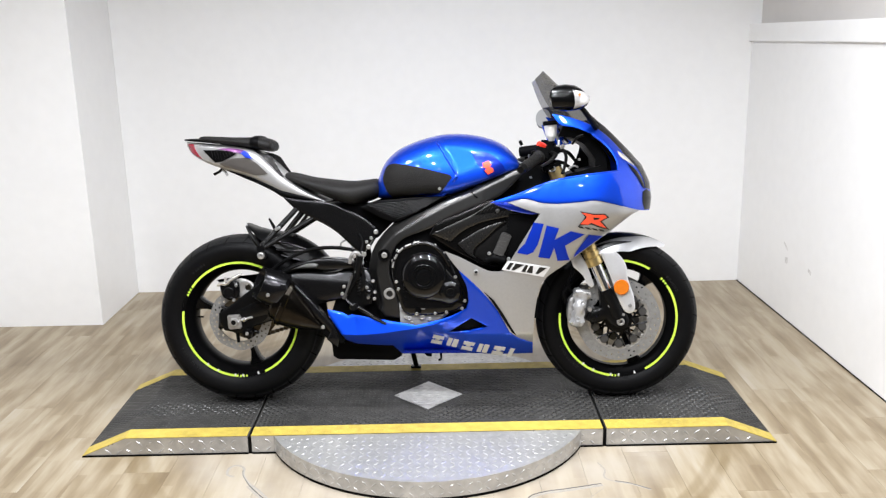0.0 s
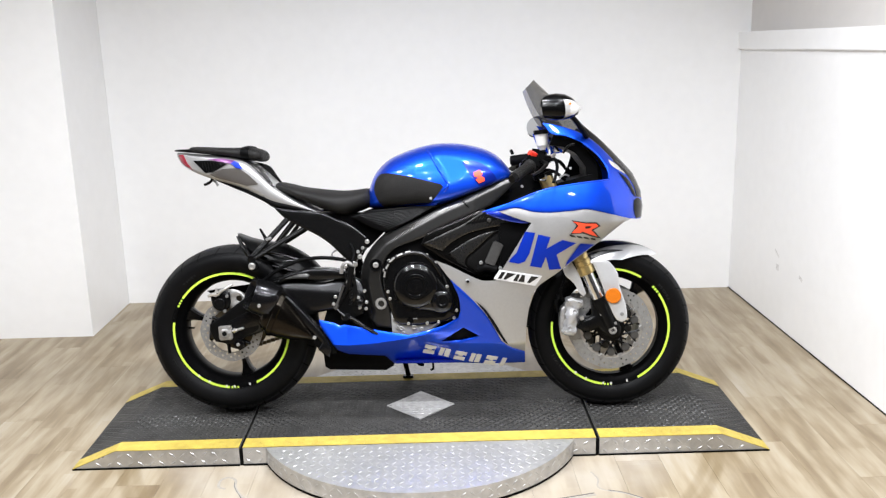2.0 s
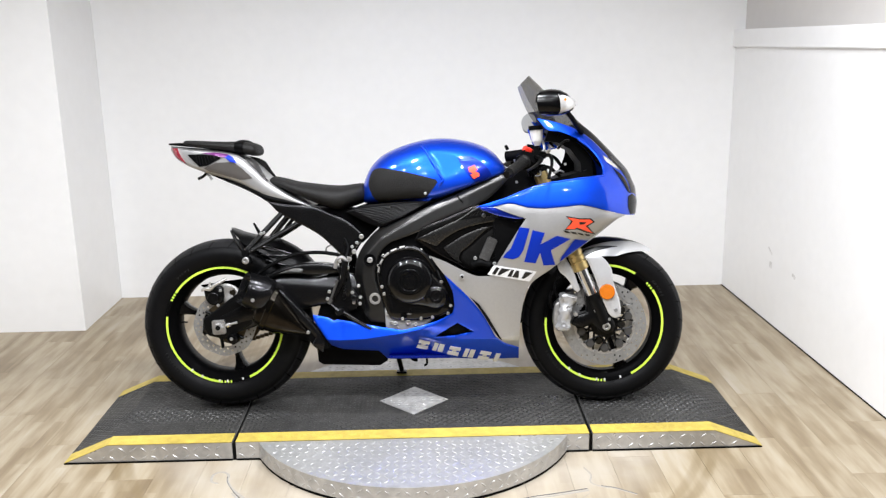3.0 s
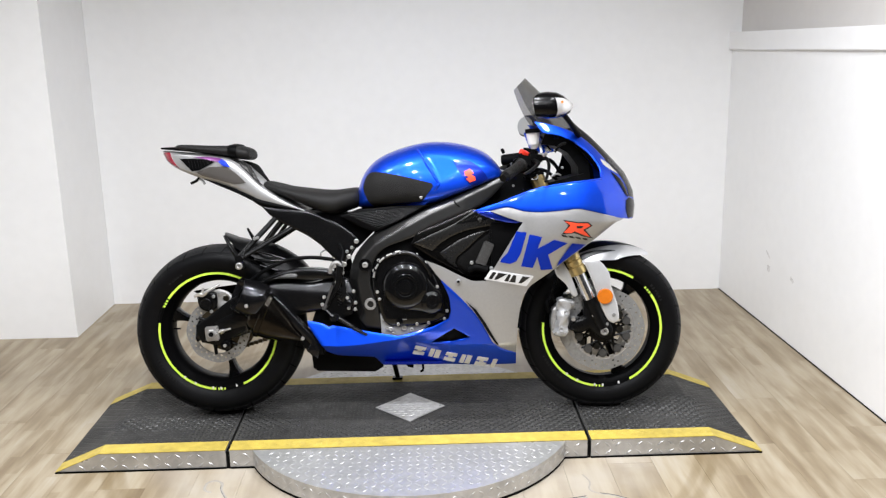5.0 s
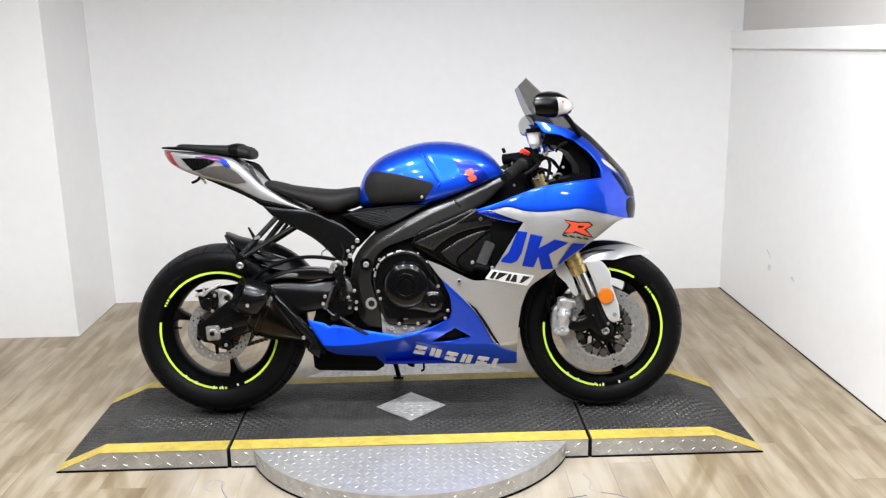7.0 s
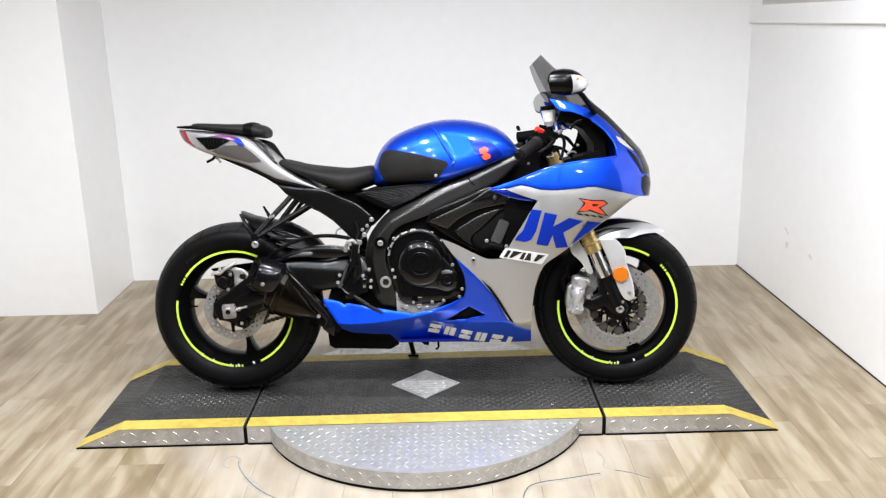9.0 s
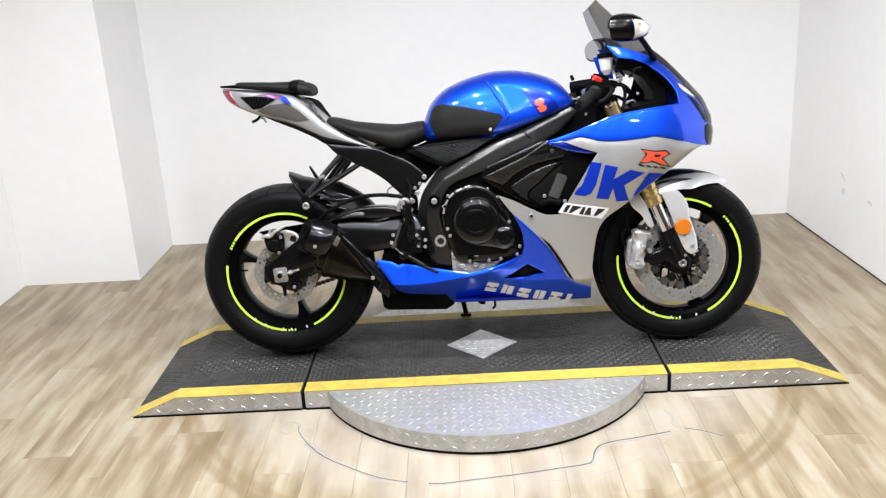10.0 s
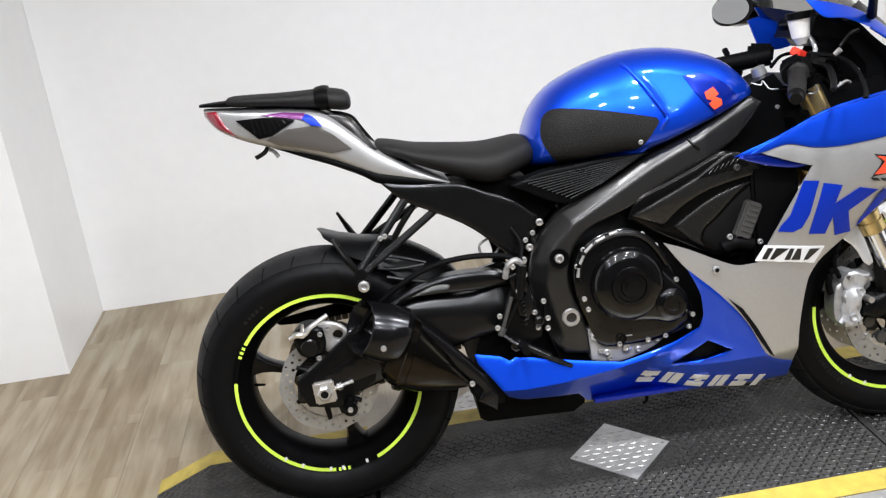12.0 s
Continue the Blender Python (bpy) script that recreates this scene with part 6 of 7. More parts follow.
CAN = ((-0.378, 0.292, 0.016, 0.010), (-0.40, 0.305, 0.028, 0.026), (-0.43, 0.325, 0.040, 0.046), (-0.47, 0.351, 0.050, 0.067), (-0.505, 0.377, 0.055, 0.081), (-0.528, 0.397, 0.056, 0.080), (-0.538, 0.405, 0.050, 0.070))
CAP = ((-0.500, 0.412, 0.050, 0.056), (-0.512, 0.418, 0.062, 0.066), (-0.545, 0.432, 0.064, 0.066, 0.005), (-0.583, 0.447, 0.0625, 0.063, 0.018), (-0.597, 0.453, 0.061, 0.061, 0.024), (-0.599, 0.454, 0.058, 0.058, 0.024), (-0.594, 0.452, 0.055, 0.055, 0.023), (-0.55, 0.434, 0.050, 0.050, 0.01), (-0.546, 0.433, 0.004, 0.004))
can = part("muffler", mesh((rings, [can_loop(*r) for r in CAN])), BRONZE, bike, "short dark heat-tinted muffler", 50)
part("muffler_cap", mesh((rings, [can_loop(*r) for r in CAP])), CAN_BLACK, can, "satin black open end cap", 40)
part("muffler_band", mesh((rings, [can_loop(-0.497, 0.372, 0.0548, 0.0805), can_loop(-0.499, 0.373, 0.0572, 0.0835), can_loop(-0.512, 0.381, 0.0580, 0.0862), can_loop(-0.514, 0.382, 0.0560, 0.0840)])), BRONZE, can, "satin clamp band", 30)
SHIELD = [(-0.36, 0.248), (-0.345, 0.272), (-0.37, 0.300), (-0.415, 0.345), (-0.47, 0.402), (-0.51, 0.455), (-0.525, 0.488), (-0.50, 0.478), (-0.45, 0.43), (-0.39, 0.365), (-0.335, 0.298), (-0.315, 0.255), (-0.32, 0.22)]
solid("exhaust_shield", SHIELD, 0.13, 0.168, CAN_BLACK, "black exhaust heat shield", parent=bike, sides=(-1,))
solid("lower_shield", [(-0.30, 0.27), (-0.325, 0.31), (-0.36, 0.305), (-0.375, 0.268), (-0.345, 0.232), (-0.30, 0.232)], 0.08, 0.160, BLACK_PLASTIC, "black lower exhaust cover", parent=bike, sides=(-1,))
bolts([(-0.370, 0.170, 0.294), (-0.553, 0.213, 0.418)], 0.0065, bike, ALLOY)
part("exhaust_pipe", mesh((tube, ((-0.35, -0.13, 0.262), (-0.28, -0.06, 0.24), (-0.2, 0.0, 0.23)), 0.024, 12)), BRONZE, bike)

# -- engine --
part("crankcase", mesh((slab, [(-0.16, 0.30), (-0.19, 0.40), (-0.17, 0.56), (-0.06, 0.63), (0.10, 0.68), (0.28, 0.66), (0.30, 0.50), (0.24, 0.36), (0.12, 0.28), (-0.06, 0.27)], -0.13, 0.13)), BLACK_SATIN, bike, "black engine cases")
EDGE = [(-0.122, 0.505), (-0.112, 0.545), (-0.090, 0.572), (-0.055, 0.590), (-0.010, 0.598), (0.030, 0.588), (0.065, 0.558), (0.092, 0.510), (0.115, 0.452), (0.142, 0.395), (0.138, 0.362), (0.10, 0.346), (0.03, 0.335), (-0.06, 0.336), (-0.085, 0.352), (-0.100, 0.400), (-0.116, 0.45)]
clutch = solid("clutch_cover", EDGE, 0.12, 0.182, ENGINE_BLACK, "gloss black clutch cover", sides=(-1,), drop=0.006)[0]
part("clutch_dome", mesh((turned, [(-0.178, 0.0001), (-0.178, 0.083), (-0.190, 0.0815), (-0.199, 0.077), (-0.205, 0.070), (-0.2085, 0.060), (-0.209, 0.044), (-0.216, 0.042), (-0.216, 0.034), (-0.211, 0.032), (-0.211, 0.024), (-0.215, 0.022), (-0.215, 0.0001)], -0.006, 0.475, 56)), ENGINE_BLACK, clutch, "round stepped clutch dome")
solid("cover_bulge", [(0.052, 0.530), (0.078, 0.490), (0.108, 0.455), (0.126, 0.425), (0.118, 0.390), (0.085, 0.376), (0.045, 0.386), (0.0, 0.392), (0.02, 0.46)], 0.17, 0.199, ENGINE_BLACK, "raised web of the cover", parent=clutch, sides=(-1,), drop=0.008)
part("timing_cap", mesh((turned, [(-0.19, 0.0001), (-0.19, 0.036), (-0.203, 0.035), (-0.206, 0.030), (-0.208, 0.024), (-0.213, 0.0235), (-0.213, 0.014), (-0.210, 0.012), (-0.210, 0.0001)], 0.085, 0.421, 32)), ENGINE_BLACK, clutch, "small round timing cap")
bolts([(-0.115, 0.183, 0.53), (-0.098, 0.183, 0.565), (-0.028, 0.183, 0.591), (0.034, 0.183, 0.582), (0.062, 0.183, 0.553), (0.075, 0.183, 0.528), (0.103, 0.183, 0.470), (0.135, 0.183, 0.385), (0.125, 0.183, 0.358), (0.070, 0.183, 0.345), (0.030, 0.183, 0.341), (-0.035, 0.183, 0.341), (-0.105, 0.183, 0.455), (-0.098, 0.183, 0.43)], 0.0058, clutch, ALLOY, "cover_bolt")
rim = [(x, -0.184, z) for x, z in ((-0.115, 0.500), (-0.105, 0.545), (-0.085, 0.568), (-0.050, 0.584), (-0.010, 0.591), (0.028, 0.581), (0.058, 0.553), (0.085, 0.508))]
part("cover_rim", mesh((tube, rim, 0.0075, 8)), ARM_BLACK, clutch, "raised rim of the cover")
# pale metal bars stand in for the glints along the worn rim
for (x0, z0), (x1, z1) in zip(((-0.116, 0.507), (-0.109, 0.536), (-0.096, 0.560), (-0.070, 0.580), (-0.040, 0.592)), ((-0.112, 0.527), (-0.099, 0.553), (-0.078, 0.575), (-0.050, 0.588), (-0.022, 0.596))):
    part("rim_glint", mesh((rod, (x0, -0.190, z0), (x1, -0.190, z1), 0.0038, 0.0034, 8)), CAST, clutch, "pale bar for the glints on the worn rim")
part("boss_bar", mesh((box, -0.020, -0.008, -0.2185, -0.214, 0.466, 0.488, 0.002)), ENGINE_BLACK, clutch)
for px, pz, pr, pd in ((-0.086, 0.362, 0.011, 0.010), (-0.062, 0.322, 0.009, 0.008), (0.010, 0.318, 0.008, 0.006), (0.055, 0.334, 0.007, 0.006)):
    part("sump_boss", mesh((turned, [(-0.160, 0.0001), (-0.160, pr), (-0.166 - pd, pr * 0.9), (-0.168 - pd, pr * 0.6), (-0.164 - pd, pr * 0.45), (-0.164 - pd, 0.0001)], px, pz, 14)), SILVER_CALIPER, clutch, "rough cast boss")
part("oil_window", mesh((turned, [(-0.176, 0.0001), (-0.176, 0.012), (-0.185, 0.012), (-0.187, 0.010), (-0.184, 0.009), (-0.184, 0.0001)], -0.030, 0.352, 20)), BLACK_GLOSS, clutch, "round oil sight glass")
part("cover_mark", mesh((box, -0.025, -0.005, -0.1835, -0.180, 0.356, 0.3585)), CAST, clutch)
part("sump", mesh((panel, [(-0.098, 0.375), (-0.082, 0.385), (-0.075, 0.345), (-0.05, 0.337), (0.03, 0.336), (0.09, 0.347), (0.05, 0.318), (-0.02, 0.295), (-0.06, 0.295), (-0.095, 0.305)], 0.165, 0.04, -1, 0.02)), SILVER_CALIPER, bike, "bare cast alloy sump")
bolts([(-0.016, 0.167, 0.325)], 0.010, bike, ALLOY, "drain_bolt")
bolts([(-0.075, 0.167, 0.325), (-0.055, 0.167, 0.305)], 0.007, bike, CAST)
part("cylinder_head", mesh((box, 0.12, 0.30, -0.14, 0.14, 0.48, 0.72, 0.01)), BLACK_SATIN, bike)
part("airbox", mesh((box, -0.12, 0.28, -0.10, 0.10, 0.62, 0.78, 0.02)), BLACK_PLASTIC, bike)
part("steering_head", mesh((slab, [(0.28, 0.84), (0.40, 0.88), (0.46, 0.80), (0.47, 0.66), (0.36, 0.66), (0.27, 0.74)], -0.06, 0.06)), BLACK_SATIN, bike)

part("linkage", mesh((slab, [(-0.345, 0.245), (-0.36, 0.30), (-0.33, 0.39), (-0.16, 0.42), (-0.12, 0.30), (-0.14, 0.245)], -0.10, 0.10)), BLACK_PLASTIC, bike, "black linkage and engine mounts")

# rider foot controls
plate_pts = [(-0.300, 0.400), (-0.275, 0.445), (-0.255, 0.51), (-0.262, 0.550), (-0.235, 0.560), (-0.225, 0.52), (-0.222, 0.46), (-0.195, 0.42), (-0.200, 0.372), (-0.25, 0.352)]
rearset = solid("footrest_bracket", plate_pts, 0.135, 0.152, BLACK_SATIN, "black footrest bracket", drop=0.003)[0]
part("footrest", mesh((rod, (-0.252, -0.15, 0.365), (-0.25, -0.235, 0.372), 0.011, 0.009, 12), (tube, ((-0.262, -0.155, 0.372), (-0.20, -0.175, 0.335), (-0.145, -0.18, 0.305)), (0.010, 0.0085, 0.007), 10, 5, 0.7)), BLACK_SATIN, rearset, "black foot peg and brake pedal")
part("master_cylinder", mesh((rod, (-0.232, -0.165, 0.545), (-0.246, -0.165, 0.470), 0.012, 0.010, 14), (rod, (-0.246, -0.165, 0.47), (-0.290, -0.163, 0.395), 0.006, 0.005, 10)), BLACK_SATIN, rearset, "black brake master cylinder")
part("banjo_fitting", mesh((tube, ((-0.270, -0.16, 0.520), (-0.262, -0.165, 0.548), (-0.245, -0.165, 0.558), (-0.232, -0.162, 0.548)), 0.007, 8)), CAST, rearset, "bright hose fitting")
bolts([(-0.252, 0.166, 0.545), (-0.240, 0.168, 0.515), (-0.246, 0.168, 0.490), (-0.226, 0.156, 0.555), (-0.226, 0.156, 0.521), (-0.292, 0.165, 0.438), (-0.299, 0.165, 0.412), (-0.212, 0.154, 0.432), (-0.208, 0.154, 0.396), (-0.190, 0.154, 0.455), (-0.184, 0.154, 0.415), (-0.186, 0.154, 0.392)], 0.0062, rearset, ALLOY)
# brake pedal linkage beside the footrest
part("brake_rod", mesh((rod, (-0.290, -0.166, 0.402), (-0.262, -0.168, 0.478), 0.0045, 0.0045, 8), (rod, (-0.294, -0.166, 0.394), (-0.286, -0.166, 0.410), 0.008, 0.008, 8)), DULL_FIN, rearset, "thin steel brake rod")
part("return_spring", mesh((tube, [(-0.238 + 0.006 * math.cos(k * 1.3), -0.170 + 0.006 * math.sin(k * 1.3), 0.405 + k * 0.0022) for k in range(30)], 0.0011, 5, 2)), BLACK_SATIN, rearset, "small coil spring")
part("pedal_arm", mesh((tube, ((-0.285, -0.160, 0.392), (-0.262, -0.166, 0.372), (-0.235, -0.170, 0.362), (-0.19, -0.178, 0.335)), (0.009, 0.012, 0.010, 0.008), 10, 6, 0.6)), ARM_BLACK, rearset, "black brake pedal arm")
part("heel_plate", mesh((panel, [(-0.262, 0.520), (-0.240, 0.532), (-0.222, 0.500), (-0.215, 0.440), (-0.228, 0.418), (-0.245, 0.430), (-0.252, 0.475)], 0.160, 0.006, -1, 0.012, 0, 0.002, [circle(-0.236, 0.478, 0.008, 12)])), ARM_BLACK, rearset, "black pierced heel plate")
part("fluid_hose", mesh((tube, ((-0.232, -0.160, 0.552), (-0.225, -0.140, 0.590), (-0.240, -0.115, 0.620)), 0.005, 8)), BLACK_PLASTIC, rearset)
for rx, rz, rr in ((-0.262, 0.366, 0.014), (-0.206, 0.414, 0.012)):
    part("pivot_boss", mesh((turned, [(-0.150, 0.0001), (-0.150, rr), (-0.168, rr * 0.95), (-0.170, rr * 0.6), (-0.166, rr * 0.5), (-0.166, 0.0001)], rx, rz, 16)), ARM_BLACK, rearset)
part("side_stand", mesh((tube, ((-0.10, 0.13, 0.27), (-0.085, 0.21, 0.15), (-0.07, 0.28, 0.048)), 0.010, 10), (box, -0.09, -0.05, 0.262, 0.295, 0.0385, 0.046)), BLACK_SATIN, bike, "black side stand")
part("drain_hose", mesh((tube, ((-0.02, -0.05, 0.20), (-0.01, -0.06, 0.17), (0.01, -0.06, 0.165)), 0.006, 8), (tube, ((0.04, -0.08, 0.20), (0.045, -0.085, 0.16), (0.035, -0.085, 0.15)), 0.004, 8)), BLACK_PLASTIC, bike, "short black drain hoses")

# -- front end --
AX = Vector((0.689, 0, 0.293)) - Vector((0.566, 0, 0.583))


def along(t, y):
    p = Vector((0.566, y, 0.583)) + AX * t
    return (p.x - 0.0, y, p.z)


for s in (-1, 1):
    y = s * 0.104
    leg = part("fork_leg", mesh((rod, along(-0.90, y), along(0.02, y), 0.0265, 0.0265, 24)), GOLD, bike, "gold upside-down fork tube")
    collar = part("fork_collar", mesh((turned, [(0, 0.0), (0, 0.0262), (0.006, 0.0285), (0.018, 0.0285), (0.020, 0.0262), (0.024, 0.0262), (0.026, 0.0285), (0.040, 0.0285), (0.042, 0.0262), (0.046, 0.0262), (0.048, 0.0295), (0.074, 0.0295), (0.077, 0.027), (0.077, 0.0)], 0, 0, 28)), GOLD, leg, "ringed gold fork collar")
    collar.matrix_basis = Matrix.Translation(along(0.055, y)) @ Vector((0, 1, 0)).rotation_difference(AX).to_matrix().to_4x4()
    part("fork_slider", mesh((rod, along(0.27, y), along(0.62, y), 0.0228, 0.0228, 24)), CHROME, leg, "chrome fork slider")
    foot = [(0.610, 0.455), (0.640, 0.460), (0.665, 0.405), (0.700, 0.335), (0.722, 0.300), (0.715, 0.270), (0.690, 0.262), (0.665, 0.275), (0.640, 0.300), (0.600, 0.285), (0.565, 0.300), (0.580, 0.330), (0.620, 0.345), (0.618, 0.385)]
    bm = bmesh.new()
    panel(bm, foot, 0.118, 0.04, s, 0.02, 0, 0.008)
    part("fork_foot", bm, BLACK_SATIN, leg, "black cast fork foot")
    part("fork_bottom", mesh((rod, along(0.60, y), along(0.66, y), 0.0235, 0.0258, 24), (rod, along(0.66, y), along(0.97, y), 0.0258, 0.0225, 24)), BLACK_SATIN, leg, "black cast fork bottom")
    for px, pz in ((0.650, 0.350), (0.700, 0.318)):
        part("pinch_bolt", mesh((rod, (px, s * 0.112, pz), (px, s * 0.1225, pz), 0.0055, 0.005, 8)), STEEL, leg)
    part("axle_end", mesh((turned, [(-0.116, 0.0001), (-0.116, 0.014), (-0.124, 0.014), (-0.126, 0.012), (-0.126, 0.008), (-0.118, 0.007), (-0.118, 0.0001)], FX - 0.002, FZ, 20, -s)), ALLOY, leg, "bare alloy axle end")
    # radial caliper
    cb = bmesh.new()
    panel(cb, [(0.522, 0.396), (0.530, 0.408), (0.545, 0.411), (0.563, 0.403), (0.585, 0.400), (0.587, 0.381), (0.571, 0.370), (0.567, 0.350), (0.560, 0.342), (0.564, 0.322), (0.560, 0.308), (0.564, 0.292), (0.550, 0.276), (0.514, 0.279), (0.507, 0.292), (0.517, 0.306), (0.516, 0.322), (0.524, 0.335), (0.520, 0.352), (0.527, 0.366), (0.521, 0.380)], lambda x, z: 0.124 + 0.004 * math.cos((z - 0.345) * 90) + (0.006 if abs(x - 0.546 - 0.30 * (z - 0.345)) < 0.012 else 0.0), 0.06, s, 0.008, 0, 0.007)
    fc = part("front_caliper", cb, SILVER_CALIPER, leg, "silver radial brake caliper")
    for px, pz, pr in ((0.532, 0.398, 0.0065), (0.579, 0.339, 0.0085), (0.518, 0.289, 0.0065), (0.552, 0.287, 0.0055), (0.577, 0.391, 0.0055)):
        part("caliper_pin", mesh((rod, (px, s * 0.108, pz), (px, s * 0.133, pz), pr, pr - 0.001, 10)), ALLOY, fc, "bright caliper bolt")
    for pz in (0.362, 0.303):
        part("piston_cap", mesh((turned, [(0.120, 0.0001), (0.120, 0.0095), (0.1345, 0.0095), (0.1345, 0.007), (0.132, 0.006), (0.128, 0.0001)], 0.549 + 0.30 * (pz - 0.345), pz, 20, s)), SILVER_CALIPER, fc, "round piston cap")
    part("caliper_bridge", mesh((panel, [(0.510, 0.374), (0.526, 0.384), (0.530, 0.350), (0.524, 0.300), (0.514, 0.280), (0.504, 0.300), (0.503, 0.335)], 0.108, 0.05, s, 0.012, 0, 0.005)), CAST, fc, "dull inner half of the caliper")
    part("caliper_hose", mesh((tube, ((0.520, s * 0.10, 0.395), (0.505, s * 0.105, 0.43), (0.520, s * 0.10, 0.47), (0.53, s * 0.09, 0.52)), 0.006, 8), (tube, ((0.497, s * 0.10, 0.36), (0.488, s * 0.11, 0.39), (0.500, s * 0.105, 0.42)), 0.008, 8)), BLACK_PLASTIC, fc, "black brake hose")
    # fork guard with reflector
    guard = [(0.614, 0.545), (0.640, 0.548), (0.669, 0.545), (0.690, 0.527), (0.708, 0.497), (0.714, 0.452), (0.735, 0.388), (0.741, 0.345), (0.738, 0.329), (0.722, 0.322), (0.705, 0.330), (0.694, 0.346), (0.676, 0.388), (0.652, 0.458), (0.632, 0.508)]
    bm = bmesh.new()
    panel(bm, guard, lambda x, z: 0.127 - 0.10 * max(0, z - 0.47) - 0.05 * abs(x - lerp_table((0.32, 0.54), (0.72, 0.66), z)), 0.005, s, 0.010, 0, 0.003)
    fg = part("fork_guard", bm, LIGHT_SILVER, bike, "silver fork guard of the mudguard")
    part("reflector", mesh((turned, [(-0.128, 0.0001), (-0.128, 0.0275), (-0.136, 0.0275), (-0.138, 0.025), (-0.1375, 0.0001)], 0.690, 0.419, 32, -s)), AMBER, fg, "round amber reflector")
    part("guard_screw", mesh((rod, (0.722, s * 0.126, 0.352), (0.722, s * 0.131, 0.352), 0.0075, 0.006, 10)), STEEL, fg)
    inner_guard = [(0.515, 0.515), (0.545, 0.542), (0.572, 0.495), (0.598, 0.424), (0.588, 0.415), (0.575, 0.425), (0.554, 0.462), (0.523, 0.492)]
    bm = bmesh.new()
    panel(bm, inner_guard, 0.112, 0.004, s, 0.018, 0, 0.003)
    part("rear_guard", bm, LIGHT_SILVER, bike, "silver rear edge of the mudguard")


def guard_point(u, v):
    """Place on the mudguard: u from its tip (0) to its rear end (1), v across from -1 to 1."""
    a = radians(58 + 62 * u)
    tip = max(0.0, 1 - u / 0.42)
    r = 0.308 + 0.004 * math.sin(math.pi * u) + 0.006 * tip
    rr = r - (0.062 - 0.050 * tip) * abs(v) ** 2.0
    return Vector((FX + 0.010 + rr * math.cos(a), v * 0.090 * (1 - 0.80 * tip ** 1.6), FZ + rr * math.sin(a)))


def mudguard(bm):
    vs = [[bm.verts.new(guard_point(i / 30, -1 + 2 * j / 20)) for j in range(21)] for i in range(31)]
    for a, b in zip(vs, vs[1:]):
        for j in range(20):
            bm.faces.new((a[j], a[j + 1], b[j + 1], b[j]))
    bmesh.ops.solidify(bm, geom=bm.faces[:], thickness=0.004)


def swoosh(bm, s, u0, u1, v0, v1, width):
    """A pointed stripe laid on the mudguard."""
    rows = []
    for i in range(25):
        t = i / 24
        u, v = u0 + (u1 - u0) * t, v0 + (v1 - v0) * t
        w = width * math.sin(math.pi * min(1.0, t * 0.62 + 0.02)) + 0.004
        row = []
        for k in range(5):
            p = guard_point(u, s * min(0.99, max(0.0, v + w * (k / 4 - 0.5))))
            out = Vector((p.x - FX, p.y * 0.8, p.z - FZ)).normalized()
            row.append(bm.verts.new(p + out * 0.0012))
        rows.append(row)
    for a, b in zip(rows, rows[1:]):
        for k in range(4):
            bm.faces.new((a[k], a[k + 1], b[k + 1], b[k]))
    bmesh.ops.solidify(bm, geom=bm.faces[:], thickness=0.0006)


guard_top = part("mudguard", mesh((mudguard,)), LIGHT_SILVER, bike, "silver front mudguard with dark stripes", 50)
for s in (-1, 1):
    part("dark_stripe", mesh((swoosh, s, 0.16, 0.96, 0.26, 0.42, 0.46)), GRAPHIC_BLACK, guard_top, "dark swoosh stripe")
    part("dark_stripe", mesh((swoosh, s, 0.40, 0.98, 0.70, 0.82, 0.20)), GRAPHIC_BLACK, guard_top, "thin dark swoosh stripe")

# triple clamp and bars
part("top_clamp", mesh((box, -0.03, 0.04, -0.13, 0.13, -0.012, 0.012, 0.006, pose(0.445, 0, 0.848, 0, -23, 0))), BLACK_SATIN, bike, "black top clamp")
part("lower_clamp", mesh((box, -0.03, 0.04, -0.13, 0.13, -0.018, 0.018, 0.006, pose(0.535, 0, 0.655, 0, -23, 0))), BLACK_SATIN, bike)
for s in (-1, 1):
    bar = part("handlebar", mesh((rod, (0.44, s * 0.10, 0.905), (0.385, s * 0.20, 0.878), 0.011, 0.011, 14)), BLACK_SATIN, bike, "black clip-on handlebar")
    g0, g1 = Vector((0.396, s * 0.185, 0.884)), Vector((0.334, s * 0.302, 0.846))
    bm = bmesh.new()
    tube(bm, [g0.lerp(g1, k / 24) for k in range(25)], [0.0235 if k < 2 else (0.0185 if k % 2 else 0.0175) for k in range(25)], 16, 1)
    part("grip", bm, PAD_RUBBER, bar, "black rubber grip")
    part("bar_end", mesh((rod, g1, g1 + (g1 - g0).normalized() * 0.018, 0.0155, 0.012, 16)), BLACK_SATIN, bar)
    sw = Vector((0.40, s * 0.17, 0.890))
    part("switch_box", mesh((box, -0.024, 0.026, -0.026, 0.026, -0.024, 0.026, 0.008, Matrix.Translation(sw) @ pose(0, 0, 0, 20 * s, 10, 28 * -s))), BLACK_PLASTIC, bar, "black switch housing")
    part("lever", mesh((tube, ((0.425, s * 0.15, 0.905), (0.452, s * 0.20, 0.890), (0.425, s * 0.275, 0.868), (0.39, s * 0.34, 0.852)), (0.009, 0.008, 0.007, 0.006), 10, 5, 0.7)), BLACK_SATIN, bar, "black control lever")
    part("lever_perch", mesh((box, -0.02, 0.035, -0.02, 0.03, -0.014, 0.014, 0.005, pose(0.435, s * 0.155, 0.908, 0, 12, -20 * s))), BLACK_SATIN, bar)
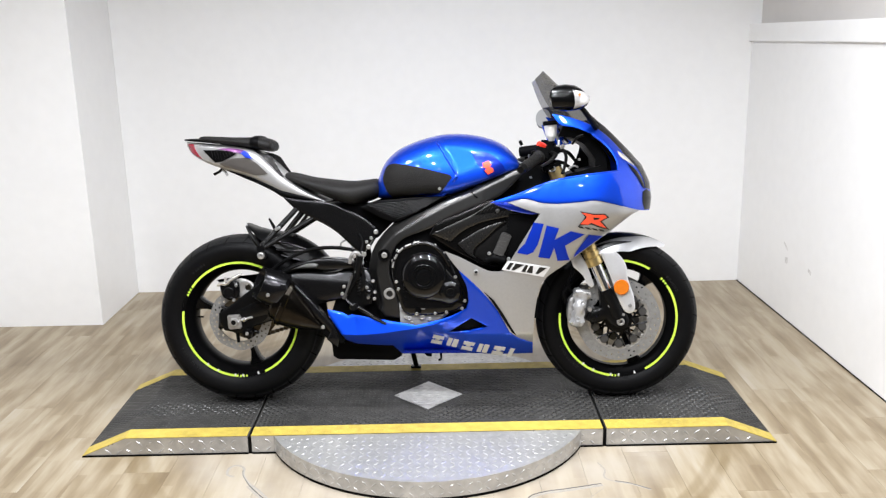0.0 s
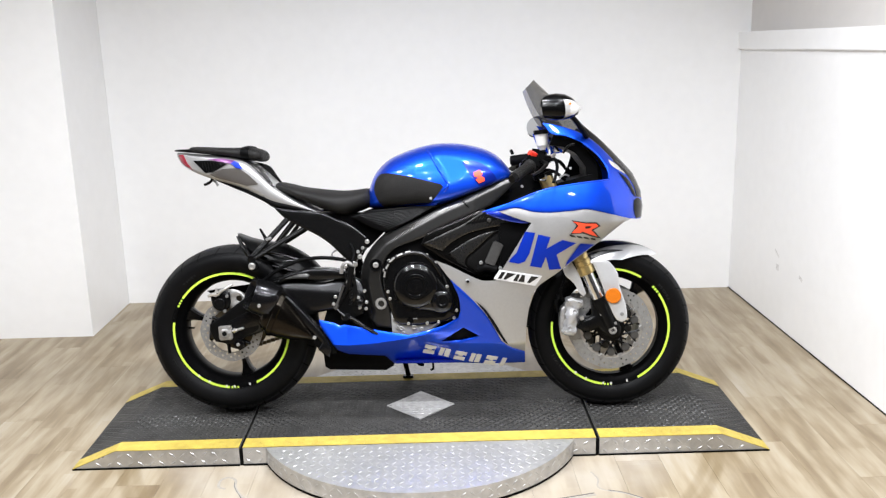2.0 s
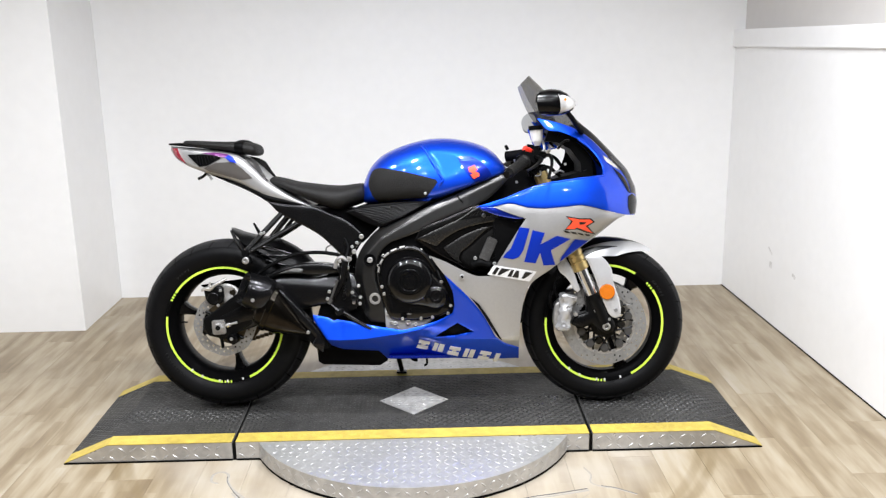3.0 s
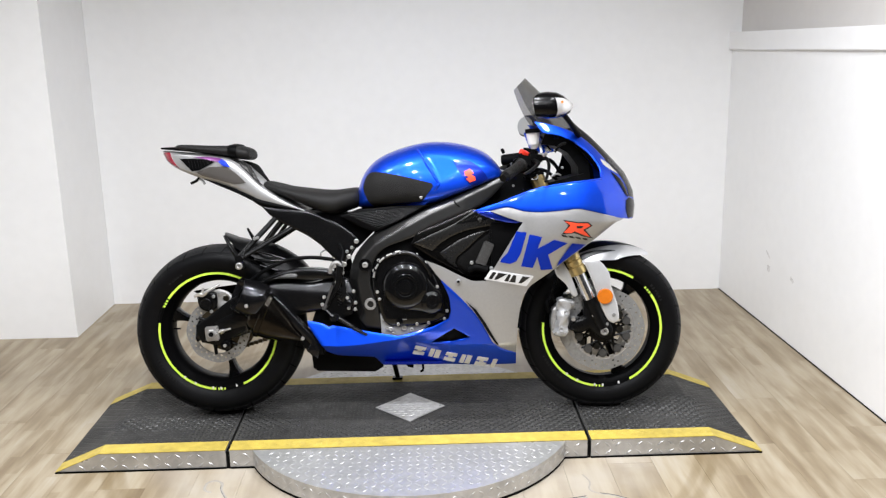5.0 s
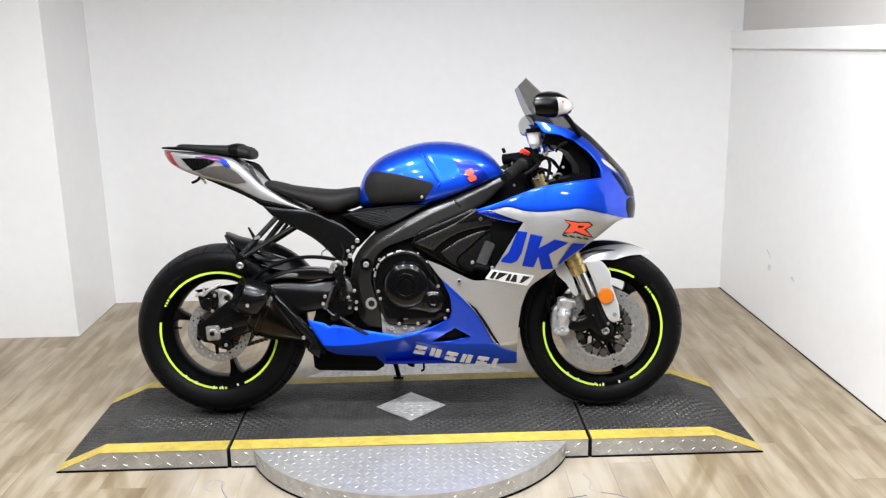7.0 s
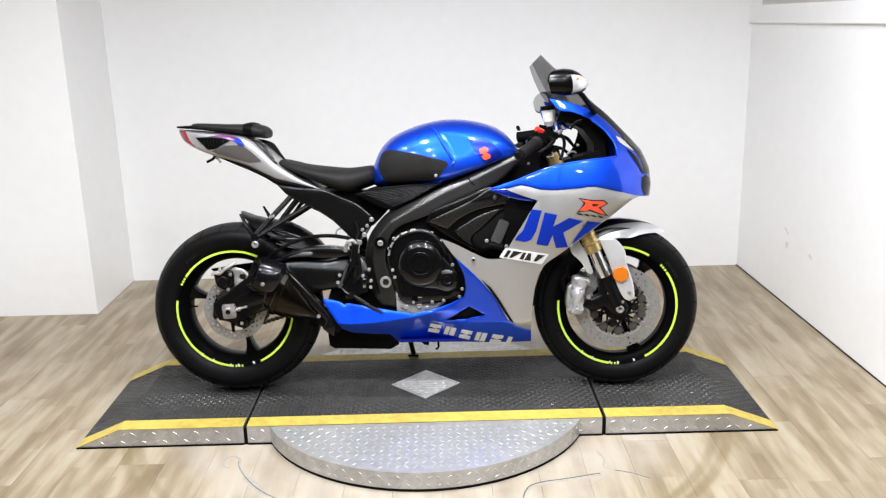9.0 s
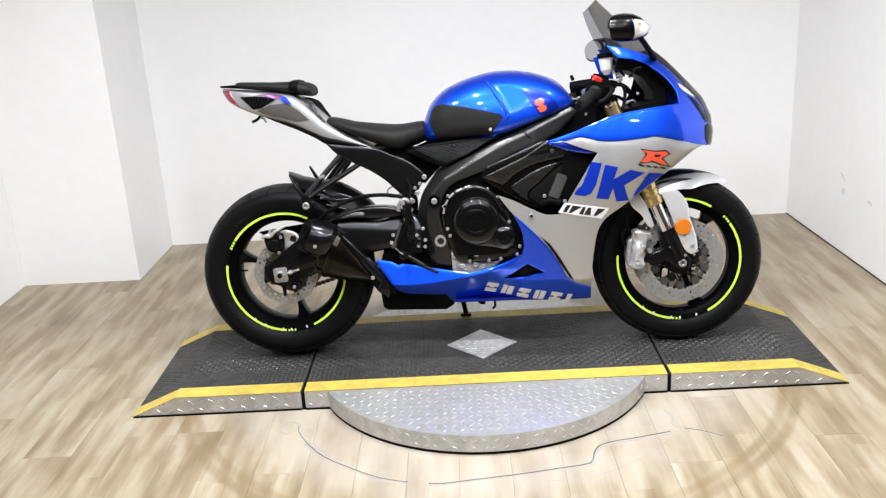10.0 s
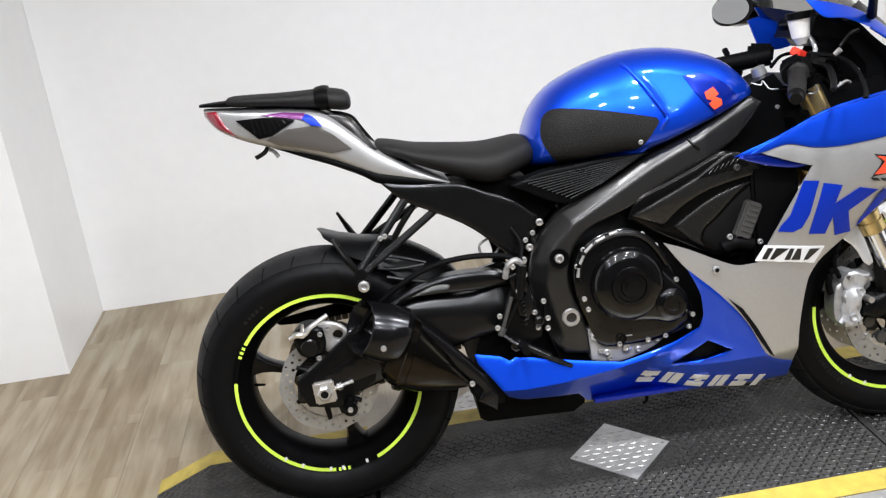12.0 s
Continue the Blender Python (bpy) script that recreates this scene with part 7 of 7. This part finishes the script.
part("clutch_perch", mesh((rod, (0.352, 0.150, 0.902), (0.470, 0.105, 0.912), 0.020, 0.023, 16), (box, -0.03, 0.03, -0.02, 0.02, -0.022, 0.024, 0.007, pose(0.452, 0.12, 0.920, 0, 8, -20))), BLACK_PLASTIC, bike, "black clutch lever perch")
part("kill_switch", mesh((box, -0.016, 0.016, -0.012, 0.012, -0.008, 0.010, 0.003, pose(0.408, -0.165, 0.922, 25, 20, 30))), RED_SWITCH, bike, "red stop switch")
cup = part("fluid_reservoir", mesh((rod, (0.447, -0.100, 0.953), (0.444, -0.100, 0.994), 0.019, 0.024, 20), (rod, (0.449, -0.100, 0.938), (0.447, -0.100, 0.954), 0.010, 0.018, 16)), FLUID_CUP, bike, "milky brake fluid reservoir")
part("reservoir_cap", mesh((rod, (0.444, -0.100, 0.993), (0.443, -0.100, 1.008), 0.0265, 0.0265, 20)), BLACK_PLASTIC, cup, "black cap")
part("reservoir_bracket", mesh((tube, ((0.465, -0.10, 0.955), (0.472, -0.115, 0.925), (0.45, -0.135, 0.905)), 0.005, 8)), STEEL, cup)
part("cable_loom", mesh((tube, ((0.40, -0.16, 0.885), (0.44, -0.13, 0.87), (0.49, -0.10, 0.86), (0.53, -0.07, 0.83)), 0.006, 8), (tube, ((0.39, -0.15, 0.875), (0.42, -0.11, 0.845), (0.47, -0.08, 0.80)), 0.005, 8), (tube, ((0.45, -0.14, 0.90), (0.50, -0.13, 0.90), (0.53, -0.10, 0.87)), 0.005, 8)), BLACK_PLASTIC, bike, "black cables and hoses")
part("cowl_stay", mesh((tube, ((0.515, -0.14, 0.925), (0.535, -0.145, 0.95), (0.555, -0.145, 0.955)), 0.0045, 8)), BLACK_SATIN, bike, "thin black cowl stay")
part("cowl_stay", mesh((tube, ((0.50, -0.15, 0.84), (0.52, -0.15, 0.85), (0.535, -0.14, 0.845)), 0.0035, 8)), CAST, bike, "thin bright cowl stay")
# small things between the bars and the cowl
part("throttle_housing", mesh((rod, (0.402, -0.150, 0.892), (0.388, -0.186, 0.880), 0.027, 0.026, 18), (box, -0.016, 0.030, -0.014, 0.016, -0.018, 0.020, 0.005, pose(0.418, -0.150, 0.882, 10, 15, -25))), BLACK_PLASTIC, bike, "black throttle housing")
part("brake_lever", mesh((tube, ((0.452, -0.160, 0.915), (0.478, -0.205, 0.905), (0.482, -0.262, 0.880), (0.470, -0.315, 0.845), (0.462, -0.330, 0.828)), (0.008, 0.0065, 0.0055, 0.005, 0.006), 10, 6, 0.7)), BLACK_PLASTIC, bike, "black front brake lever")
part("lever_adjuster", mesh((rod, (0.472, -0.198, 0.912), (0.480, -0.206, 0.922), 0.006, 0.006, 10)), ALLOY, bike)
part("throttle_cable", mesh((tube, ((0.405, -0.165, 0.868), (0.430, -0.15, 0.838), (0.462, -0.12, 0.830), (0.495, -0.09, 0.822)), 0.0042, 8)), BLACK_PLASTIC, bike)
part("clutch_cable", mesh((tube, ((0.395, -0.06, 0.895), (0.44, -0.02, 0.915), (0.50, 0.02, 0.91), (0.55, 0.03, 0.86)), 0.004, 8)), BLACK_PLASTIC, bike)
part("steel_wire", mesh((tube, ((0.330, -0.10, 0.868), (0.345, -0.115, 0.862), (0.352, -0.11, 0.870), (0.362, -0.12, 0.852), (0.380, -0.125, 0.850)), 0.0018, 6)), STEEL, bike, "thin bent steel wire")
part("steel_wire", mesh((tube, ((0.425, -0.145, 0.842), (0.440, -0.150, 0.832), (0.456, -0.150, 0.838), (0.452, -0.148, 0.850)), 0.0026, 6)), STEEL, bike, "thin bent steel wire")
part("dash_screen", mesh((box, -0.07, 0.07, -0.004, 0.004, -0.035, 0.035, 0.004, pose(0.492, 0, 0.958, -35, 0, 90))), LENS_DARK, bike, "dark instrument glass")
part("bar_switch", mesh((box, -0.006, 0.006, -0.006, 0.006, -0.010, 0.010, 0.002, pose(0.350, 0.08, 0.935, 0, -25, 0))), BLACK_PLASTIC, bike)
bolts([(0.372, 0.132, 0.812), (0.508, 0.150, 0.846), (0.538, 0.165, 0.872)], 0.0048, bike, STEEL)
part("key_lock", mesh((rod, (0.395, -0.01, 0.865), (0.385, -0.01, 0.895), 0.018, 0.016, 16)), STEEL, bike)

# ---- floor planks and marks ----
plank_cache = {}


def plank_mesh(w, ln):
    key = (round(w, 3), round(ln, 3))
    if key not in plank_cache:
        bm = bmesh.new()
        g = 0.0002
        e = 0.0003
        lo = [(g, g), (w - g, g), (w - g, ln - g), (g, ln - g)]
        hi = [(g + e, g + e), (w - g - e, g + e), (w - g - e, ln - g - e), (g + e, ln - g - e)]
        rings(bm, [[(x, y, -0.004) for x, y in lo], [(x, y, -0.0006) for x, y in lo], [(x, y, 0.0) for x, y in hi]])
        me = bpy.data.meshes.new("plank")
        bm.to_mesh(me)
        bm.free()
        me.materials.append(PLANK)
        plank_cache[key] = me
    return plank_cache[key]


rng = random.Random(4)
PW, PL = 0.152, 1.22
x, col = -2.382, 0
while x < 1.90:
    y = Y_FRONT - 0.05
    ln = PL * (0.15 + 0.85 * ((col * 0.37) % 1.0))
    while y < 1.70:
        ln = min(ln, 1.74 - y)
        ob = new("plank", plank_mesh(PW, ln))
        ob.parent = subfloor
        ob.matrix_basis = Matrix.Translation((x, y, 0))
        y += ln
        ln = PL
    x += PW
    col += 1


def crack(pts, r=0.0016):
    return part("floor_crack", mesh((tube, [(x, y, -0.0002) for x, y in pts], r, 6, 3, 0.5)), CRACK, subfloor, "torn seam in the vinyl")


def tear(pts, r=0.007):
    return part("torn_edge", mesh((tube, [(x, y, -0.0004) for x, y in pts], r, 8, 3, 0.16)), PALE_TEAR, subfloor, "pale torn edge of the vinyl")


LEFT_SEAM = [(-0.578, -0.564), (-0.516, -0.647), (-0.433, -0.715), (-0.337, -0.780), (-0.249, -0.811)]
MID_SEAM = [(-0.190, -0.822), (-0.147, -0.826), (-0.031, -0.810), (0.086, -0.794), (0.187, -0.775), (0.279, -0.755), (0.300, -0.700), (0.321, -0.662), (0.370, -0.640), (0.429, -0.628), (0.547, -0.599)]
tear([(-0.640, -0.505), (-0.665, -0.490), (-0.668, -0.445), (-0.645, -0.428), (-0.618, -0.448), (-0.612, -0.490), (-0.585, -0.545), (-0.540, -0.600), (-0.505, -0.648)], 0.0055)
tear([(x - 0.004, y - 0.006) for x, y in LEFT_SEAM], 0.0045)
tear([(x, y - 0.007) for x, y in MID_SEAM[:5]], 0.0035)
tear([(x + 0.004, y - 0.010) for x, y in MID_SEAM[5:]], 0.0065)
tear([(0.560, -0.460), (0.575, -0.510), (0.565, -0.560), (0.594, -0.588), (0.640, -0.605), (0.696, -0.644)], 0.004)
tear([(0.092, -0.835), (0.200, -0.838), (0.308, -0.815), (0.400, -0.762), (0.470, -0.712), (0.551, -0.627)], 0.003)
crack(LEFT_SEAM, 0.0022)
crack(MID_SEAM, 0.0027)
crack([(-0.619, -0.461), (-0.610, -0.500), (-0.578, -0.564)], 0.0016)
crack([(0.594, -0.583), (0.640, -0.600), (0.696, -0.640)], 0.0022)
crack([(0.285, -1.070), (0.312, -1.070)], 0.005)
crack([(-0.462, -1.000), (-0.450, -1.008)], 0.004)


# ---- marks on the walls ----
def scuff(y, z, w, h, turn):
    """A thin rubbed mark lying on the side wall."""
    ob = part("wall_scuff", mesh((box, -0.0006, 0.0002, -w / 2, w / 2, -h / 2, h / 2)), SCUFF, right, "faint grey scuff", 0)
    ob.matrix_basis = pose(0, y, z, turn)
    return ob


scuff(-0.625, 0.351, 0.055, 0.010, 30)
scuff(-0.640, 0.285, 0.030, 0.030, 0)
scuff(-0.90, 0.300, 0.035, 0.016, 20)
part("wall_gap", mesh((box, -0.005, 0.002, -2.5, 0, 0.0005, 0.0032)), GAP, right, "dark gap at the foot of the wall", 0)
